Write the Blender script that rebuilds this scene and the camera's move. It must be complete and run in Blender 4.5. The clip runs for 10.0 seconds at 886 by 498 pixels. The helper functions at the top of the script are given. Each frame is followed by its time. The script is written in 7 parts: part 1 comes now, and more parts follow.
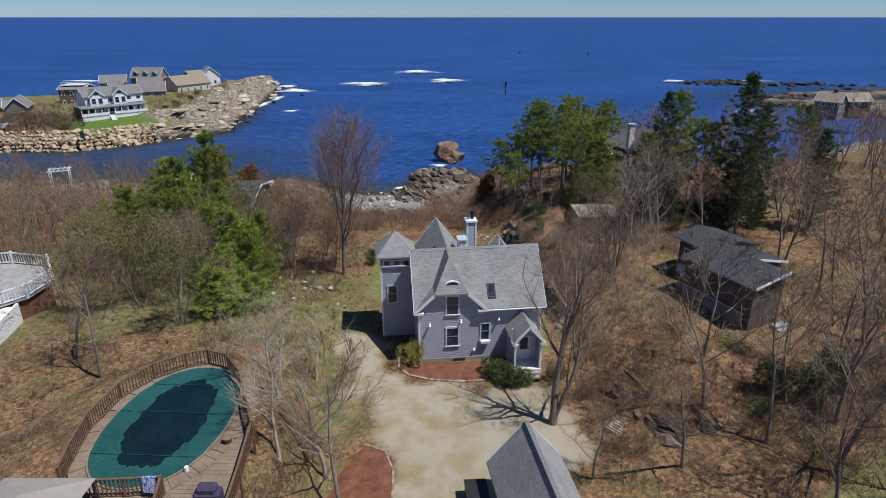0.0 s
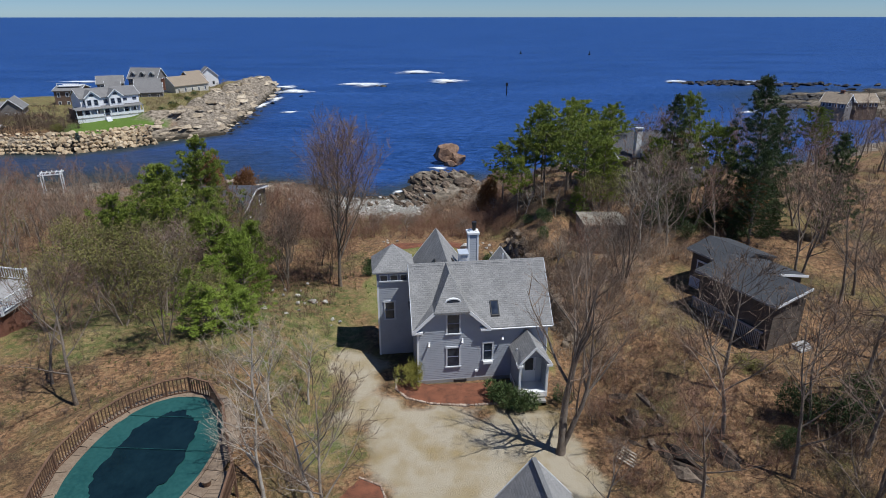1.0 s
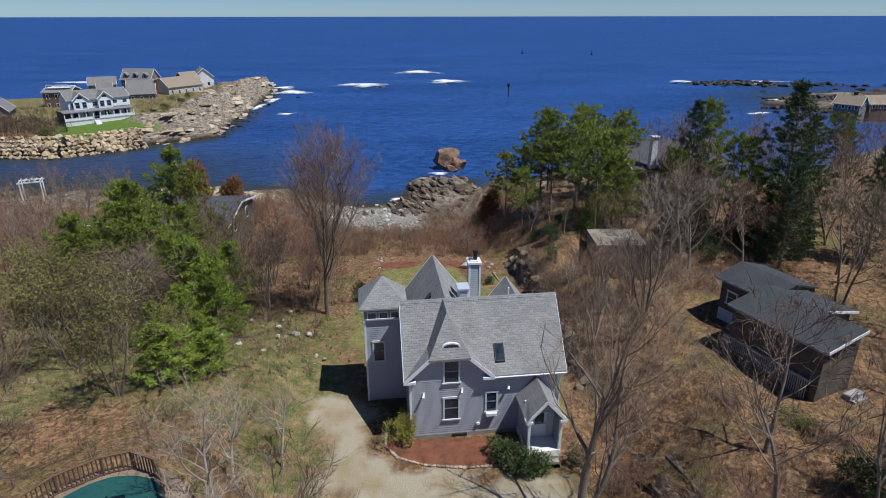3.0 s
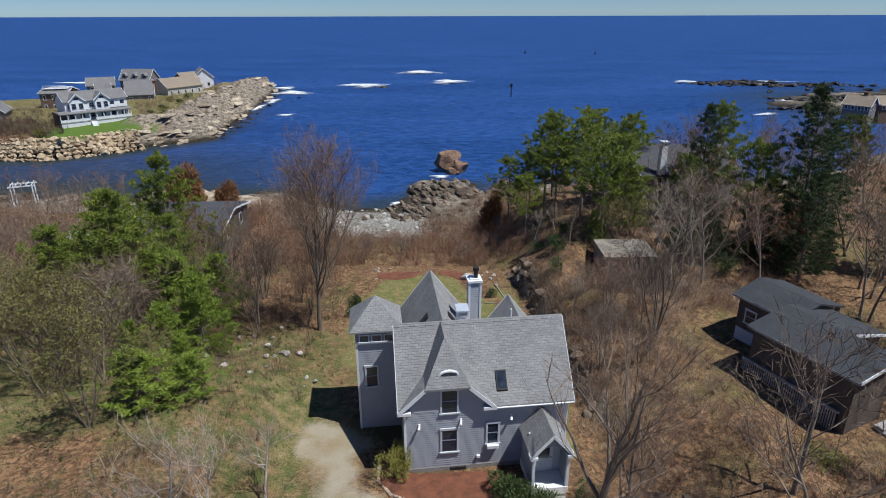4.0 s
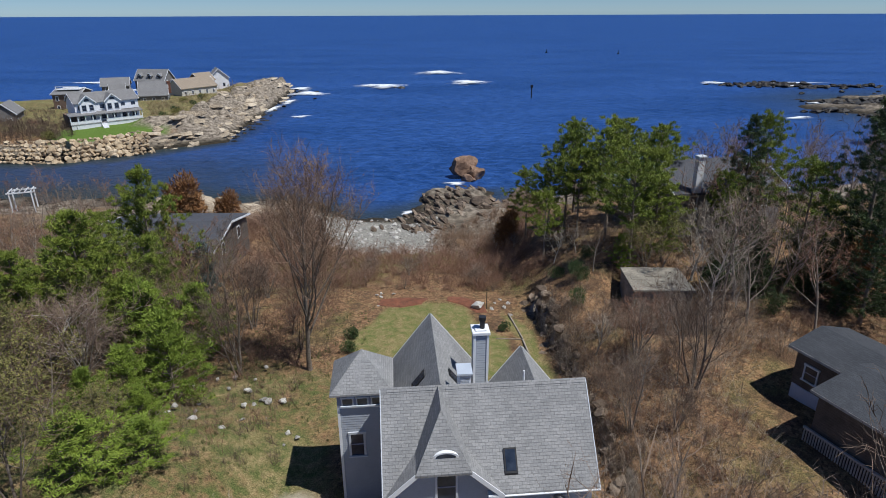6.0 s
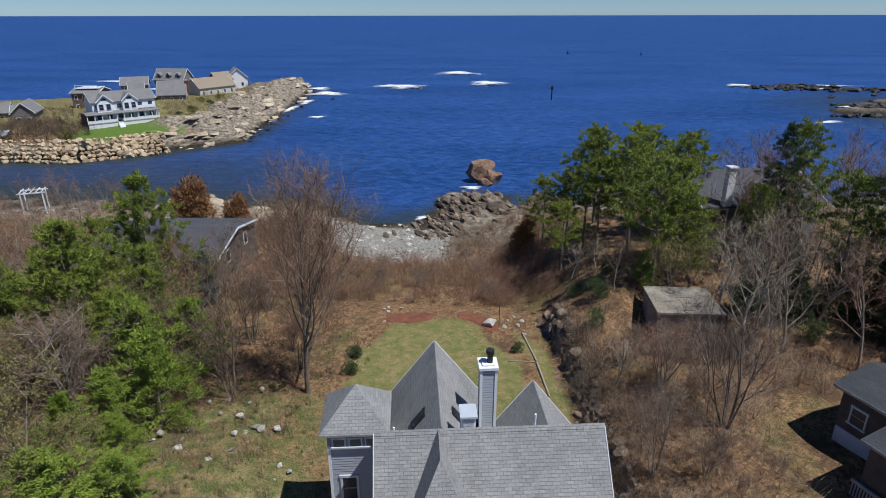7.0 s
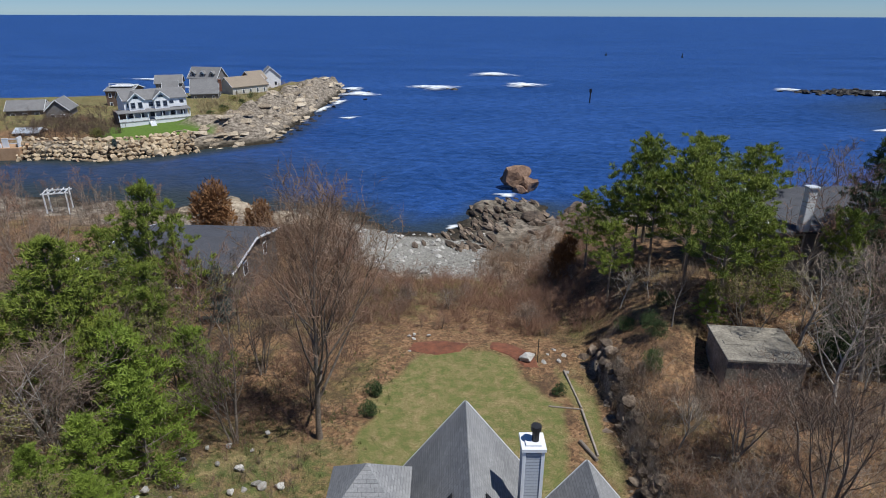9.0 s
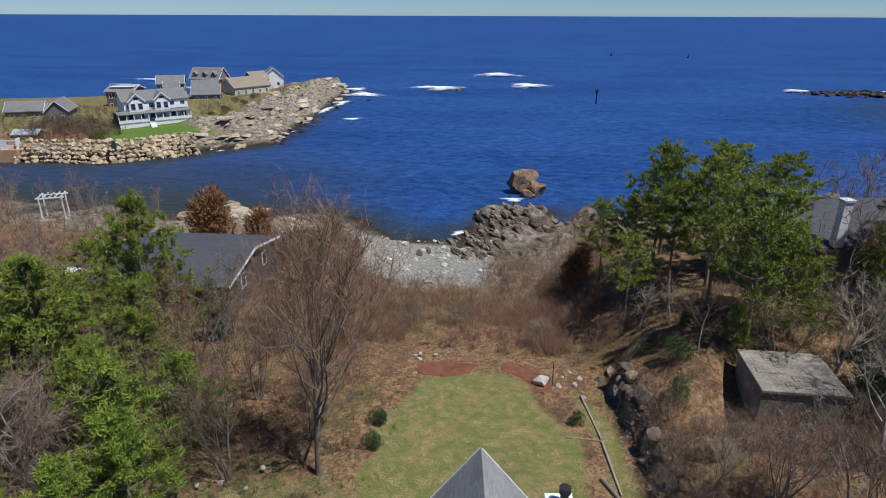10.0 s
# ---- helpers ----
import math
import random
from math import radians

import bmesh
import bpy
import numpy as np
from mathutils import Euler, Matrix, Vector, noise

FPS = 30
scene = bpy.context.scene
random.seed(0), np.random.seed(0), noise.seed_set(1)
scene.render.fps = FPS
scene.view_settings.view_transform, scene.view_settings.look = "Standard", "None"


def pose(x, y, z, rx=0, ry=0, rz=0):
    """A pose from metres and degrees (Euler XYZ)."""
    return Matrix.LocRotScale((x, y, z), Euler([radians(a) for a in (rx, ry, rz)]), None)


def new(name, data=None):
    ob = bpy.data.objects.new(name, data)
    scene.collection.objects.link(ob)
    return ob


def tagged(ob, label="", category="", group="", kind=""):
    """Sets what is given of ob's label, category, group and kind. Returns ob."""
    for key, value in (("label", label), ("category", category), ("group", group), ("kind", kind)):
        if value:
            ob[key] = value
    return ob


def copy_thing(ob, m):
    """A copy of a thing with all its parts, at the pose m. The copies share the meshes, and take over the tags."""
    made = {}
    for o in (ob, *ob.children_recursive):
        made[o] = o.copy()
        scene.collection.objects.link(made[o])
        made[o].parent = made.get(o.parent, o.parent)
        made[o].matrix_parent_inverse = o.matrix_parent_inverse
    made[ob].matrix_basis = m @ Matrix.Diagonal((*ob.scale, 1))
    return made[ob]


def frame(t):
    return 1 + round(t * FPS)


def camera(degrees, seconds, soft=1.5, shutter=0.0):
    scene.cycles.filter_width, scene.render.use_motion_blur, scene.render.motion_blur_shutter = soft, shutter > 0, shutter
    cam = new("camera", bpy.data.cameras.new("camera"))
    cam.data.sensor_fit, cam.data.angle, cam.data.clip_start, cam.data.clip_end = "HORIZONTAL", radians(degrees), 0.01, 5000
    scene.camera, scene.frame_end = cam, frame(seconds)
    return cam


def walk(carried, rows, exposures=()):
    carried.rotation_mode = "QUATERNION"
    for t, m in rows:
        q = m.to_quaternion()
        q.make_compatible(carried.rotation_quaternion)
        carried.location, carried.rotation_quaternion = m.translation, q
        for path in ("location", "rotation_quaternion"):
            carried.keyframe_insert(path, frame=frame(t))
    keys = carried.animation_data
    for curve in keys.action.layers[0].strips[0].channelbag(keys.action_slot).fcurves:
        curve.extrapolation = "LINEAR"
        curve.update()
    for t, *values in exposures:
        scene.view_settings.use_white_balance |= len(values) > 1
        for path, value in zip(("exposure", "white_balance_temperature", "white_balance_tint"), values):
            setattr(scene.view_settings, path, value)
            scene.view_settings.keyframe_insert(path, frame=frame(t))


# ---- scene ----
cam = camera(72.6, 10.0, soft=0.9)
METRES, EYE, TILT, LEAN, TURN = 30.0, 24.0, -21.4, 0.0, 0.0
ROWS = [
    (0.0, 0.0, 0.0, 0.0, 0.0, 0.0, 0.0),
    (0.5, -0.0, 0.0418, 0.0168, 0.02, -0.0, 0.01),
    (1.0, 0.0009, 0.0854, 0.0338, 0.05, -0.01, 0.01),
    (1.5, 0.002, 0.1305, 0.0502, 0.09, -0.03, 0.02),
    (2.0, 0.0031, 0.1762, 0.0681, 0.11, -0.05, 0.03),
    (2.5, 0.0061, 0.2242, 0.0863, 0.13, -0.06, 0.04),
    (4.0, 0.0187, 0.362, 0.139, 0.39, -0.1, 0.01),
    (4.5, 0.0251, 0.4084, 0.1581, 0.83, -0.14, -0.13),
    (5.0, 0.0309, 0.4557, 0.1764, 1.11, -0.16, -0.22),
    (5.5, 0.0375, 0.5058, 0.196, 1.64, -0.17, -0.39),
    (7.0, 0.063, 0.6568, 0.2535, 3.9, -0.2, -1.41),
    (7.5, 0.0635, 0.7058, 0.2679, 5.3, -0.21, -2.06),
    (8.0, 0.0575, 0.7519, 0.2815, 6.17, -0.23, -2.44),
    (8.5, 0.0489, 0.7945, 0.295, 6.55, -0.26, -2.63),
    (9.0, 0.0398, 0.8371, 0.3099, 6.77, -0.26, -2.77),
    (9.5, 0.0274, 0.8819, 0.327, 6.95, -0.27, -2.85),
    (10.0, 0.0138, 0.9275, 0.3464, 7.05, -0.29, -2.92),
]
walk(cam, [(t, pose(0, 0, EYE, TILT, LEAN, TURN) @ pose(METRES * x, METRES * y, METRES * z, 90 + pitch, roll, yaw)) for t, x, y, z, yaw, pitch, roll in ROWS],
     [(0.0, 0.05, 6000, 8), (10.0, 0.05, 6000, 8)])

# ---- light ----
SUN_TO = Vector((3.22, -1.3, 6.8)).normalized()
sun = new("sun", bpy.data.lights.new("sun", "SUN"))
sun.data.energy, sun.data.angle, sun.data.color = 4.6, radians(0.53), (1.0, 0.955, 0.89)
sun.rotation_euler = SUN_TO.to_track_quat("Z", "Y").to_euler()
world = bpy.data.worlds.new("sky")
scene.world = world
world.use_nodes = True
wn, wl = world.node_tree.nodes, world.node_tree.links
sky = wn.new("ShaderNodeTexSky")
sky.sky_type, sky.sun_disc = "NISHITA", False
sky.sun_elevation = math.asin(SUN_TO.z)
sky.sun_rotation = math.atan2(SUN_TO.x, SUN_TO.y)
sky.altitude, sky.air_density, sky.dust_density, sky.ozone_density = 2500, 1.0, 0.0, 4.0
wn["Background"].inputs["Strength"].default_value = 0.061
tint = wn.new("ShaderNodeMix")
tint.data_type, tint.blend_type = "RGBA", "MULTIPLY"
tint.inputs["Factor"].default_value = 1.0
tint.inputs["B"].default_value = (0.75, 0.92, 1.18, 1)
wl.new(sky.outputs[0], tint.inputs["A"])
wl.new(tint.outputs["Result"], wn["Background"].inputs["Color"])


# ---- materials ----
def ramp_set(node, stops):
    el = node.color_ramp.elements
    while len(el) < len(stops):
        el.new(0.5)
    for e, (p, c) in zip(el, stops):
        e.position, e.color = p, (*c, 1)


def material(name, stops, scale=1.0, rough=0.8, fine=12.0, bump=0.3, dist=0.03, metal=0.0, spec=0.4, coords="Position", rnd=0.0, spread=0.5, stretch=(1, 1, 1)):
    """Two noises, coarse and fine, drive a colour ramp, roughness and relief; rnd shifts it from object to object."""
    m = bpy.data.materials.new(name)
    m.use_nodes = True
    n, l = m.node_tree.nodes, m.node_tree.links
    b = n["Principled BSDF"]
    b.inputs["Metallic"].default_value = metal
    b.inputs["Specular IOR Level"].default_value = spec
    if coords == "Position":
        src = n.new("ShaderNodeNewGeometry").outputs["Position"]
    else:
        src = n.new("ShaderNodeTexCoord").outputs[coords]
    mp = n.new("ShaderNodeMapping")
    mp.inputs["Scale"].default_value = stretch
    l.new(src, mp.inputs[0])
    a, c = n.new("ShaderNodeTexNoise"), n.new("ShaderNodeTexNoise")
    for node, sc, det in ((a, scale, 4), (c, scale * fine, 5)):
        node.inputs["Scale"].default_value, node.inputs["Detail"].default_value = sc, det
        node.inputs["Roughness"].default_value = 0.6
        l.new(mp.outputs[0], node.inputs["Vector"])
    mix = n.new("ShaderNodeMix")
    mix.inputs["Factor"].default_value = spread
    l.new(a.outputs["Fac"], mix.inputs["A"])
    l.new(c.outputs["Fac"], mix.inputs["B"])
    out = mix.outputs["Result"]
    if rnd:
        info = n.new("ShaderNodeObjectInfo")
        ma = n.new("ShaderNodeMath")
        ma.operation = "MULTIPLY_ADD"
        l.new(info.outputs["Random"], ma.inputs[0])
        ma.inputs[1].default_value = rnd
        add = n.new("ShaderNodeMath")
        add.inputs[1].default_value = -rnd / 2
        l.new(out, add.inputs[0])
        l.new(add.outputs[0], ma.inputs[2])
        out = ma.outputs[0]
    r = n.new("ShaderNodeValToRGB")
    ramp_set(r, stops)
    l.new(out, r.inputs[0])
    l.new(r.outputs[0], b.inputs["Base Color"])
    mr = n.new("ShaderNodeMapRange")
    mr.inputs["To Min"].default_value, mr.inputs["To Max"].default_value = max(0.02, rough - 0.12), min(1, rough + 0.12)
    l.new(c.outputs["Fac"], mr.inputs[0])
    l.new(mr.outputs[0], b.inputs["Roughness"])
    if bump:
        bp = n.new("ShaderNodeBump")
        bp.inputs["Strength"].default_value, bp.inputs["Distance"].default_value = bump, dist
        l.new(c.outputs["Fac"], bp.inputs["Height"])
        l.new(bp.outputs[0], b.inputs["Normal"])
    return m


def two(c1, c2, lo=0.35, hi=0.65):
    return [(lo, c1), (hi, c2)]


def banded(m, axis, period, depth, dark=0.75, uv=False):
    """Adds overlapping boards: a saw profile along an axis as relief, with the shade under each lap painted as a dark
    line.
    """
    n, l = m.node_tree.nodes, m.node_tree.links
    b = n["Principled BSDF"]
    src = n.new("ShaderNodeTexCoord").outputs["UV" if uv else "Object"]
    sep = n.new("ShaderNodeSeparateXYZ")
    l.new(src, sep.inputs[0])
    k = n.new("ShaderNodeMath")
    k.operation = "MULTIPLY"
    k.inputs[1].default_value = 1 / period
    l.new(sep.outputs[axis], k.inputs[0])
    fr = n.new("ShaderNodeMath")
    fr.operation = "FRACT"
    l.new(k.outputs[0], fr.inputs[0])
    bp = n.new("ShaderNodeBump")
    bp.invert = True
    bp.inputs["Strength"].default_value, bp.inputs["Distance"].default_value = 1.0, depth
    l.new(fr.outputs[0], bp.inputs["Height"])
    old = b.inputs["Normal"].links[0].from_socket if b.inputs["Normal"].links else None
    if old:
        l.new(old, bp.inputs["Normal"])
    l.new(bp.outputs[0], b.inputs["Normal"])
    # lap shade multiplied into the base colour, at the top of each course
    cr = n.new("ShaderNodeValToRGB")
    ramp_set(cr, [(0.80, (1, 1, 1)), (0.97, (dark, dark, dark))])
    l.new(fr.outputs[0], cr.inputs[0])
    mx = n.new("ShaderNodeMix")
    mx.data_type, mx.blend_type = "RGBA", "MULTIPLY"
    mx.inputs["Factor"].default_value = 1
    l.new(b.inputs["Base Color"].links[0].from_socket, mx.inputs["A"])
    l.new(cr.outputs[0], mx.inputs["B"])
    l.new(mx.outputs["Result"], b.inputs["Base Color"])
    return m


def shingled(name, stops, tab=0.30, row=0.145, rough=0.9):
    """Asphalt or wood shingles by brick courses on the surface's own UV, in metres."""
    m = material(name, stops, scale=0.5, rough=rough, fine=30, bump=0.25, dist=0.01, spread=0.6)
    n, l = m.node_tree.nodes, m.node_tree.links
    b = n["Principled BSDF"]
    br = n.new("ShaderNodeTexBrick")
    br.offset, br.squash = 0.5, 1.0
    for key, v in (("Scale", 1.0), ("Mortar Size", 0.010), ("Mortar Smooth", 0.3), ("Bias", 0.0), ("Brick Width", tab), ("Row Height", row)):
        br.inputs[key].default_value = v
    br.inputs["Color1"].default_value = (0.86, 0.86, 0.86, 1)
    br.inputs["Color2"].default_value = (1.08, 1.07, 1.06, 1)
    br.inputs["Mortar"].default_value = (0.62, 0.62, 0.62, 1)
    l.new(n.new("ShaderNodeTexCoord").outputs["UV"], br.inputs["Vector"])
    mx = n.new("ShaderNodeMix")
    mx.data_type, mx.blend_type = "RGBA", "MULTIPLY"
    mx.inputs["Factor"].default_value = 1
    l.new(b.inputs["Base Color"].links[0].from_socket, mx.inputs["A"])
    l.new(br.outputs["Color"], mx.inputs["B"])
    l.new(mx.outputs["Result"], b.inputs["Base Color"])
    bp = n.new("ShaderNodeBump")
    bp.invert = True
    bp.inputs["Strength"].default_value, bp.inputs["Distance"].default_value = 0.8, 0.012
    l.new(br.outputs["Fac"], bp.inputs["Height"])
    l.new(b.inputs["Normal"].links[0].from_socket, bp.inputs["Normal"])
    l.new(bp.outputs[0], b.inputs["Normal"])
    return m


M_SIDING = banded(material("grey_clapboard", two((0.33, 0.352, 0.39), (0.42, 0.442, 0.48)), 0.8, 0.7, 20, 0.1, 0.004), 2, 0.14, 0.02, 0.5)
M_BOARD = material("grey_clapboard_paint", two((0.33, 0.352, 0.39), (0.42, 0.442, 0.48)), 0.8, 0.7, 20, 0.1, 0.004)
M_ROOF = shingled("grey_shingles", [(0.3, (0.19, 0.19, 0.19)), (0.5, (0.275, 0.272, 0.268)), (0.7, (0.38, 0.375, 0.365))])
M_TRIM = material("white_trim", two((0.72, 0.73, 0.74), (0.82, 0.82, 0.82)), 2, 0.5, 10, 0.05, 0.003)
M_TRIMGREY = material("pale_grey_trim", two((0.50, 0.52, 0.55), (0.6, 0.62, 0.65)), 2, 0.55, 10, 0.05, 0.003)
M_STONE = material("foundation_stone", two((0.2, 0.19, 0.17), (0.38, 0.36, 0.33)), 3, 0.9, 6, 0.5, 0.02)
M_BLACK = material("black_metal", two((0.015, 0.015, 0.017), (0.035, 0.034, 0.034)), 3, 0.45, 8, 0.1, 0.003)
M_SASH = material("blue_grey_sash", two((0.18, 0.2, 0.3), (0.24, 0.27, 0.36)), 3, 0.5, 8, 0.05, 0.002)
M_CAPM = material("pale_metal_cap", two((0.55, 0.6, 0.66), (0.68, 0.73, 0.78)), 2, 0.35, 8, 0.05, 0.002, metal=0.3)


def glass_material():
    m = material("window_glass", two((0.016, 0.022, 0.036), (0.04, 0.052, 0.075)), 0.7, 0.14, 4, 0.0)
    m.node_tree.nodes["Principled BSDF"].inputs["Specular IOR Level"].default_value = 0.5
    return m


M_GLASS = glass_material()


# ---- mesh helpers ----
def part(name, bm, mat, parent=None, label="", smooth=False):
    me = bpy.data.meshes.new(name)
    bm.normal_update()
    bm.to_mesh(me)
    bm.free()
    return part_mesh(name, me, mat, parent, label, smooth)


def part_mesh(name, me, mat, parent=None, label="", smooth=False):
    for m in (mat if isinstance(mat, (list, tuple)) else [mat]):
        me.materials.append(m)
    if smooth:
        me.polygons.foreach_set("use_smooth", [True] * len(me.polygons))
    ob = new(name, me)
    if parent is not None:
        ob.parent = parent
    return tagged(ob, label)


def empty(name, m, label, category, group="", kind=""):
    ob = new(name)
    ob.empty_display_size = 0.3
    ob.matrix_world = m
    return tagged(ob, label, category, group, kind)


def box(bm, a, b, bevel=0.0):
    """A box between two corners."""
    r = bmesh.ops.create_cube(bm, size=1)
    a, b = Vector(a), Vector(b)
    d = b - a
    bmesh.ops.transform(bm, verts=r["verts"], matrix=Matrix.Translation((a + b) / 2) @ Matrix.Diagonal((abs(d.x), abs(d.y), abs(d.z), 1)))
    if bevel:
        es = {e for v in r["verts"] for e in v.link_edges}
        bmesh.ops.bevel(bm, geom=list(es), offset=bevel, segments=1, affect="EDGES")
    return bm


def boxes(*pairs, bevel=0.0):
    bm = bmesh.new()
    for a, b in pairs:
        box(bm, a, b, bevel)
    return bm


def beam(bm, a, b, w, h=None):
    """A square bar from a to b."""
    a, b = Vector(a), Vector(b)
    h = h or w
    d = b - a
    q = d.to_track_quat("Z", "Y").to_matrix().to_4x4()
    r = bmesh.ops.create_cube(bm, size=1)
    bmesh.ops.transform(bm, verts=r["verts"], matrix=Matrix.Translation((a + b) / 2) @ q @ Matrix.Diagonal((w, h, d.length, 1)))
    return bm


def cyl(bm, a, b, r1, r2=None, n=10):
    a, b = Vector(a), Vector(b)
    r2 = r1 if r2 is None else r2
    d = b - a
    q = d.to_track_quat("Z", "Y").to_matrix().to_4x4()
    r = bmesh.ops.create_cone(bm, cap_ends=True, segments=n, radius1=r1, radius2=r2, depth=d.length)
    bmesh.ops.transform(bm, verts=r["verts"], matrix=Matrix.Translation((a + b) / 2) @ q)
    return bm


def prism(bm, pts, off):
    """A polygon pushed by a vector into a closed solid, with UVs in metres, u level and v up the slope."""
    uvl = bm.loops.layers.uv.verify()
    off = Vector(off)
    top = [bm.verts.new(p) for p in pts]
    low = [bm.verts.new(Vector(p) + off) for p in pts]
    fs = [bm.faces.new(top), bm.faces.new(low[::-1])]
    k = len(pts)
    for i in range(k):
        fs.append(bm.faces.new((top[i], low[i], low[(i + 1) % k], top[(i + 1) % k])))
    bm.normal_update()
    bmesh.ops.recalc_face_normals(bm, faces=fs)
    for f in fs:
        nrm = f.normal
        lev = Vector((0, 0, 1)).cross(nrm)
        lev = lev.normalized() if lev.length > 1e-4 else Vector((1, 0, 0))
        up = nrm.cross(lev)
        for lo in f.loops:
            lo[uvl].uv = (lo.vert.co.dot(lev), lo.vert.co.dot(up))
    return bm


def slope(pts, thick=0.14):
    return prism(bmesh.new(), pts, (0, 0, -thick))


def mesh_from(name, verts, faces):
    me = bpy.data.meshes.new(name)
    me.from_pydata(verts, [], faces)
    me.update()
    return me


# ---- the lie of the land ----
SEA = -10.0


def sstep(a, b, v):
    t = np.clip((np.asarray(v, float) - a) / (b - a), 0, 1)
    return t * t * (3 - 2 * t)


def vnoise(x, y, s, seed=0):
    """Smooth value noise on arrays, about -1 to 1, with cells of s metres."""
    x, y = np.asarray(x, float) / s, np.asarray(y, float) / s
    i, j = np.floor(x), np.floor(y)
    u, v = x - i, y - j
    u, v = u * u * (3 - 2 * u), v * v * (3 - 2 * v)

    def g(a, b):
        k = np.sin(a * 127.1 + b * 311.7 + seed * 74.7) * 43758.5453
        return (k - np.floor(k)) * 2 - 1
    return (g(i, j) * (1 - u) + g(i + 1, j) * u) * (1 - v) + (g(i, j + 1) * (1 - u) + g(i + 1, j + 1) * u) * v


def fnoise(x, y, s, octaves=4, seed=0):
    return sum(vnoise(x, y, s / 2 ** k, seed + k) / 2 ** k for k in range(octaves))


PENINSULA = [(-66, 183), (-68, 200), (-71, 234), (-74, 262), (-79, 302), (-92, 300), (-110, 268), (-135, 250), (-175, 235), (-300, 225), (-300, 150), (-135, 150), (-112, 158), (-97, 158), (-82, 169)]
SPIT = [(128, 236), (121, 246), (127, 268), (138, 280), (178, 288), (200, 300), (300, 310), (300, 170), (190, 168), (160, 190)]


def inside(poly, x, y):
    """Distance to a polygon's outline, positive inside."""
    x, y = np.asarray(x, float), np.asarray(y, float)
    d = np.full(x.shape, 1e9)
    odd = np.zeros(x.shape, bool)
    for (ax, ay), (bx, by) in zip(poly, poly[1:] + poly[:1]):
        t = np.clip(((x - ax) * (bx - ax) + (y - ay) * (by - ay)) / ((bx - ax) ** 2 + (by - ay) ** 2), 0, 1)
        d = np.minimum(d, np.hypot(x - ax - t * (bx - ax), y - ay - t * (by - ay)))
        odd ^= ((ay > y) != (by > y)) & (x < (bx - ax) * (y - ay) / (by - ay + 1e-12) + ax)
    return np.where(odd, d, -d)


POOL = (-13.5, 25.0)
POOL_Z = 5.1
CENTRE = ([0, 50, 60, 68, 78, 88, 94, 99, 108, 116, 132, 500], [0, 0, -0.5, -0.9, -2.8, -5.4, -7.2, -8.0, -9.0, -10.1, -14, -16])
RIGHT = ([0, 22, 35, 45, 60, 72, 84, 94, 106, 122, 136, 146, 500], [1.2, 1.3, 2.4, 3.0, 3.2, 4.0, 3.2, 1.0, -4.5, -8.4, -10.6, -14, -16])
LEFT = ([0, 40, 48, 56, 70, 85, 105, 118, 126, 142, 500], [4.0, 3.2, 1.2, -0.2, -2.2, -4.6, -6.6, -8.6, -10.3, -14, -16])


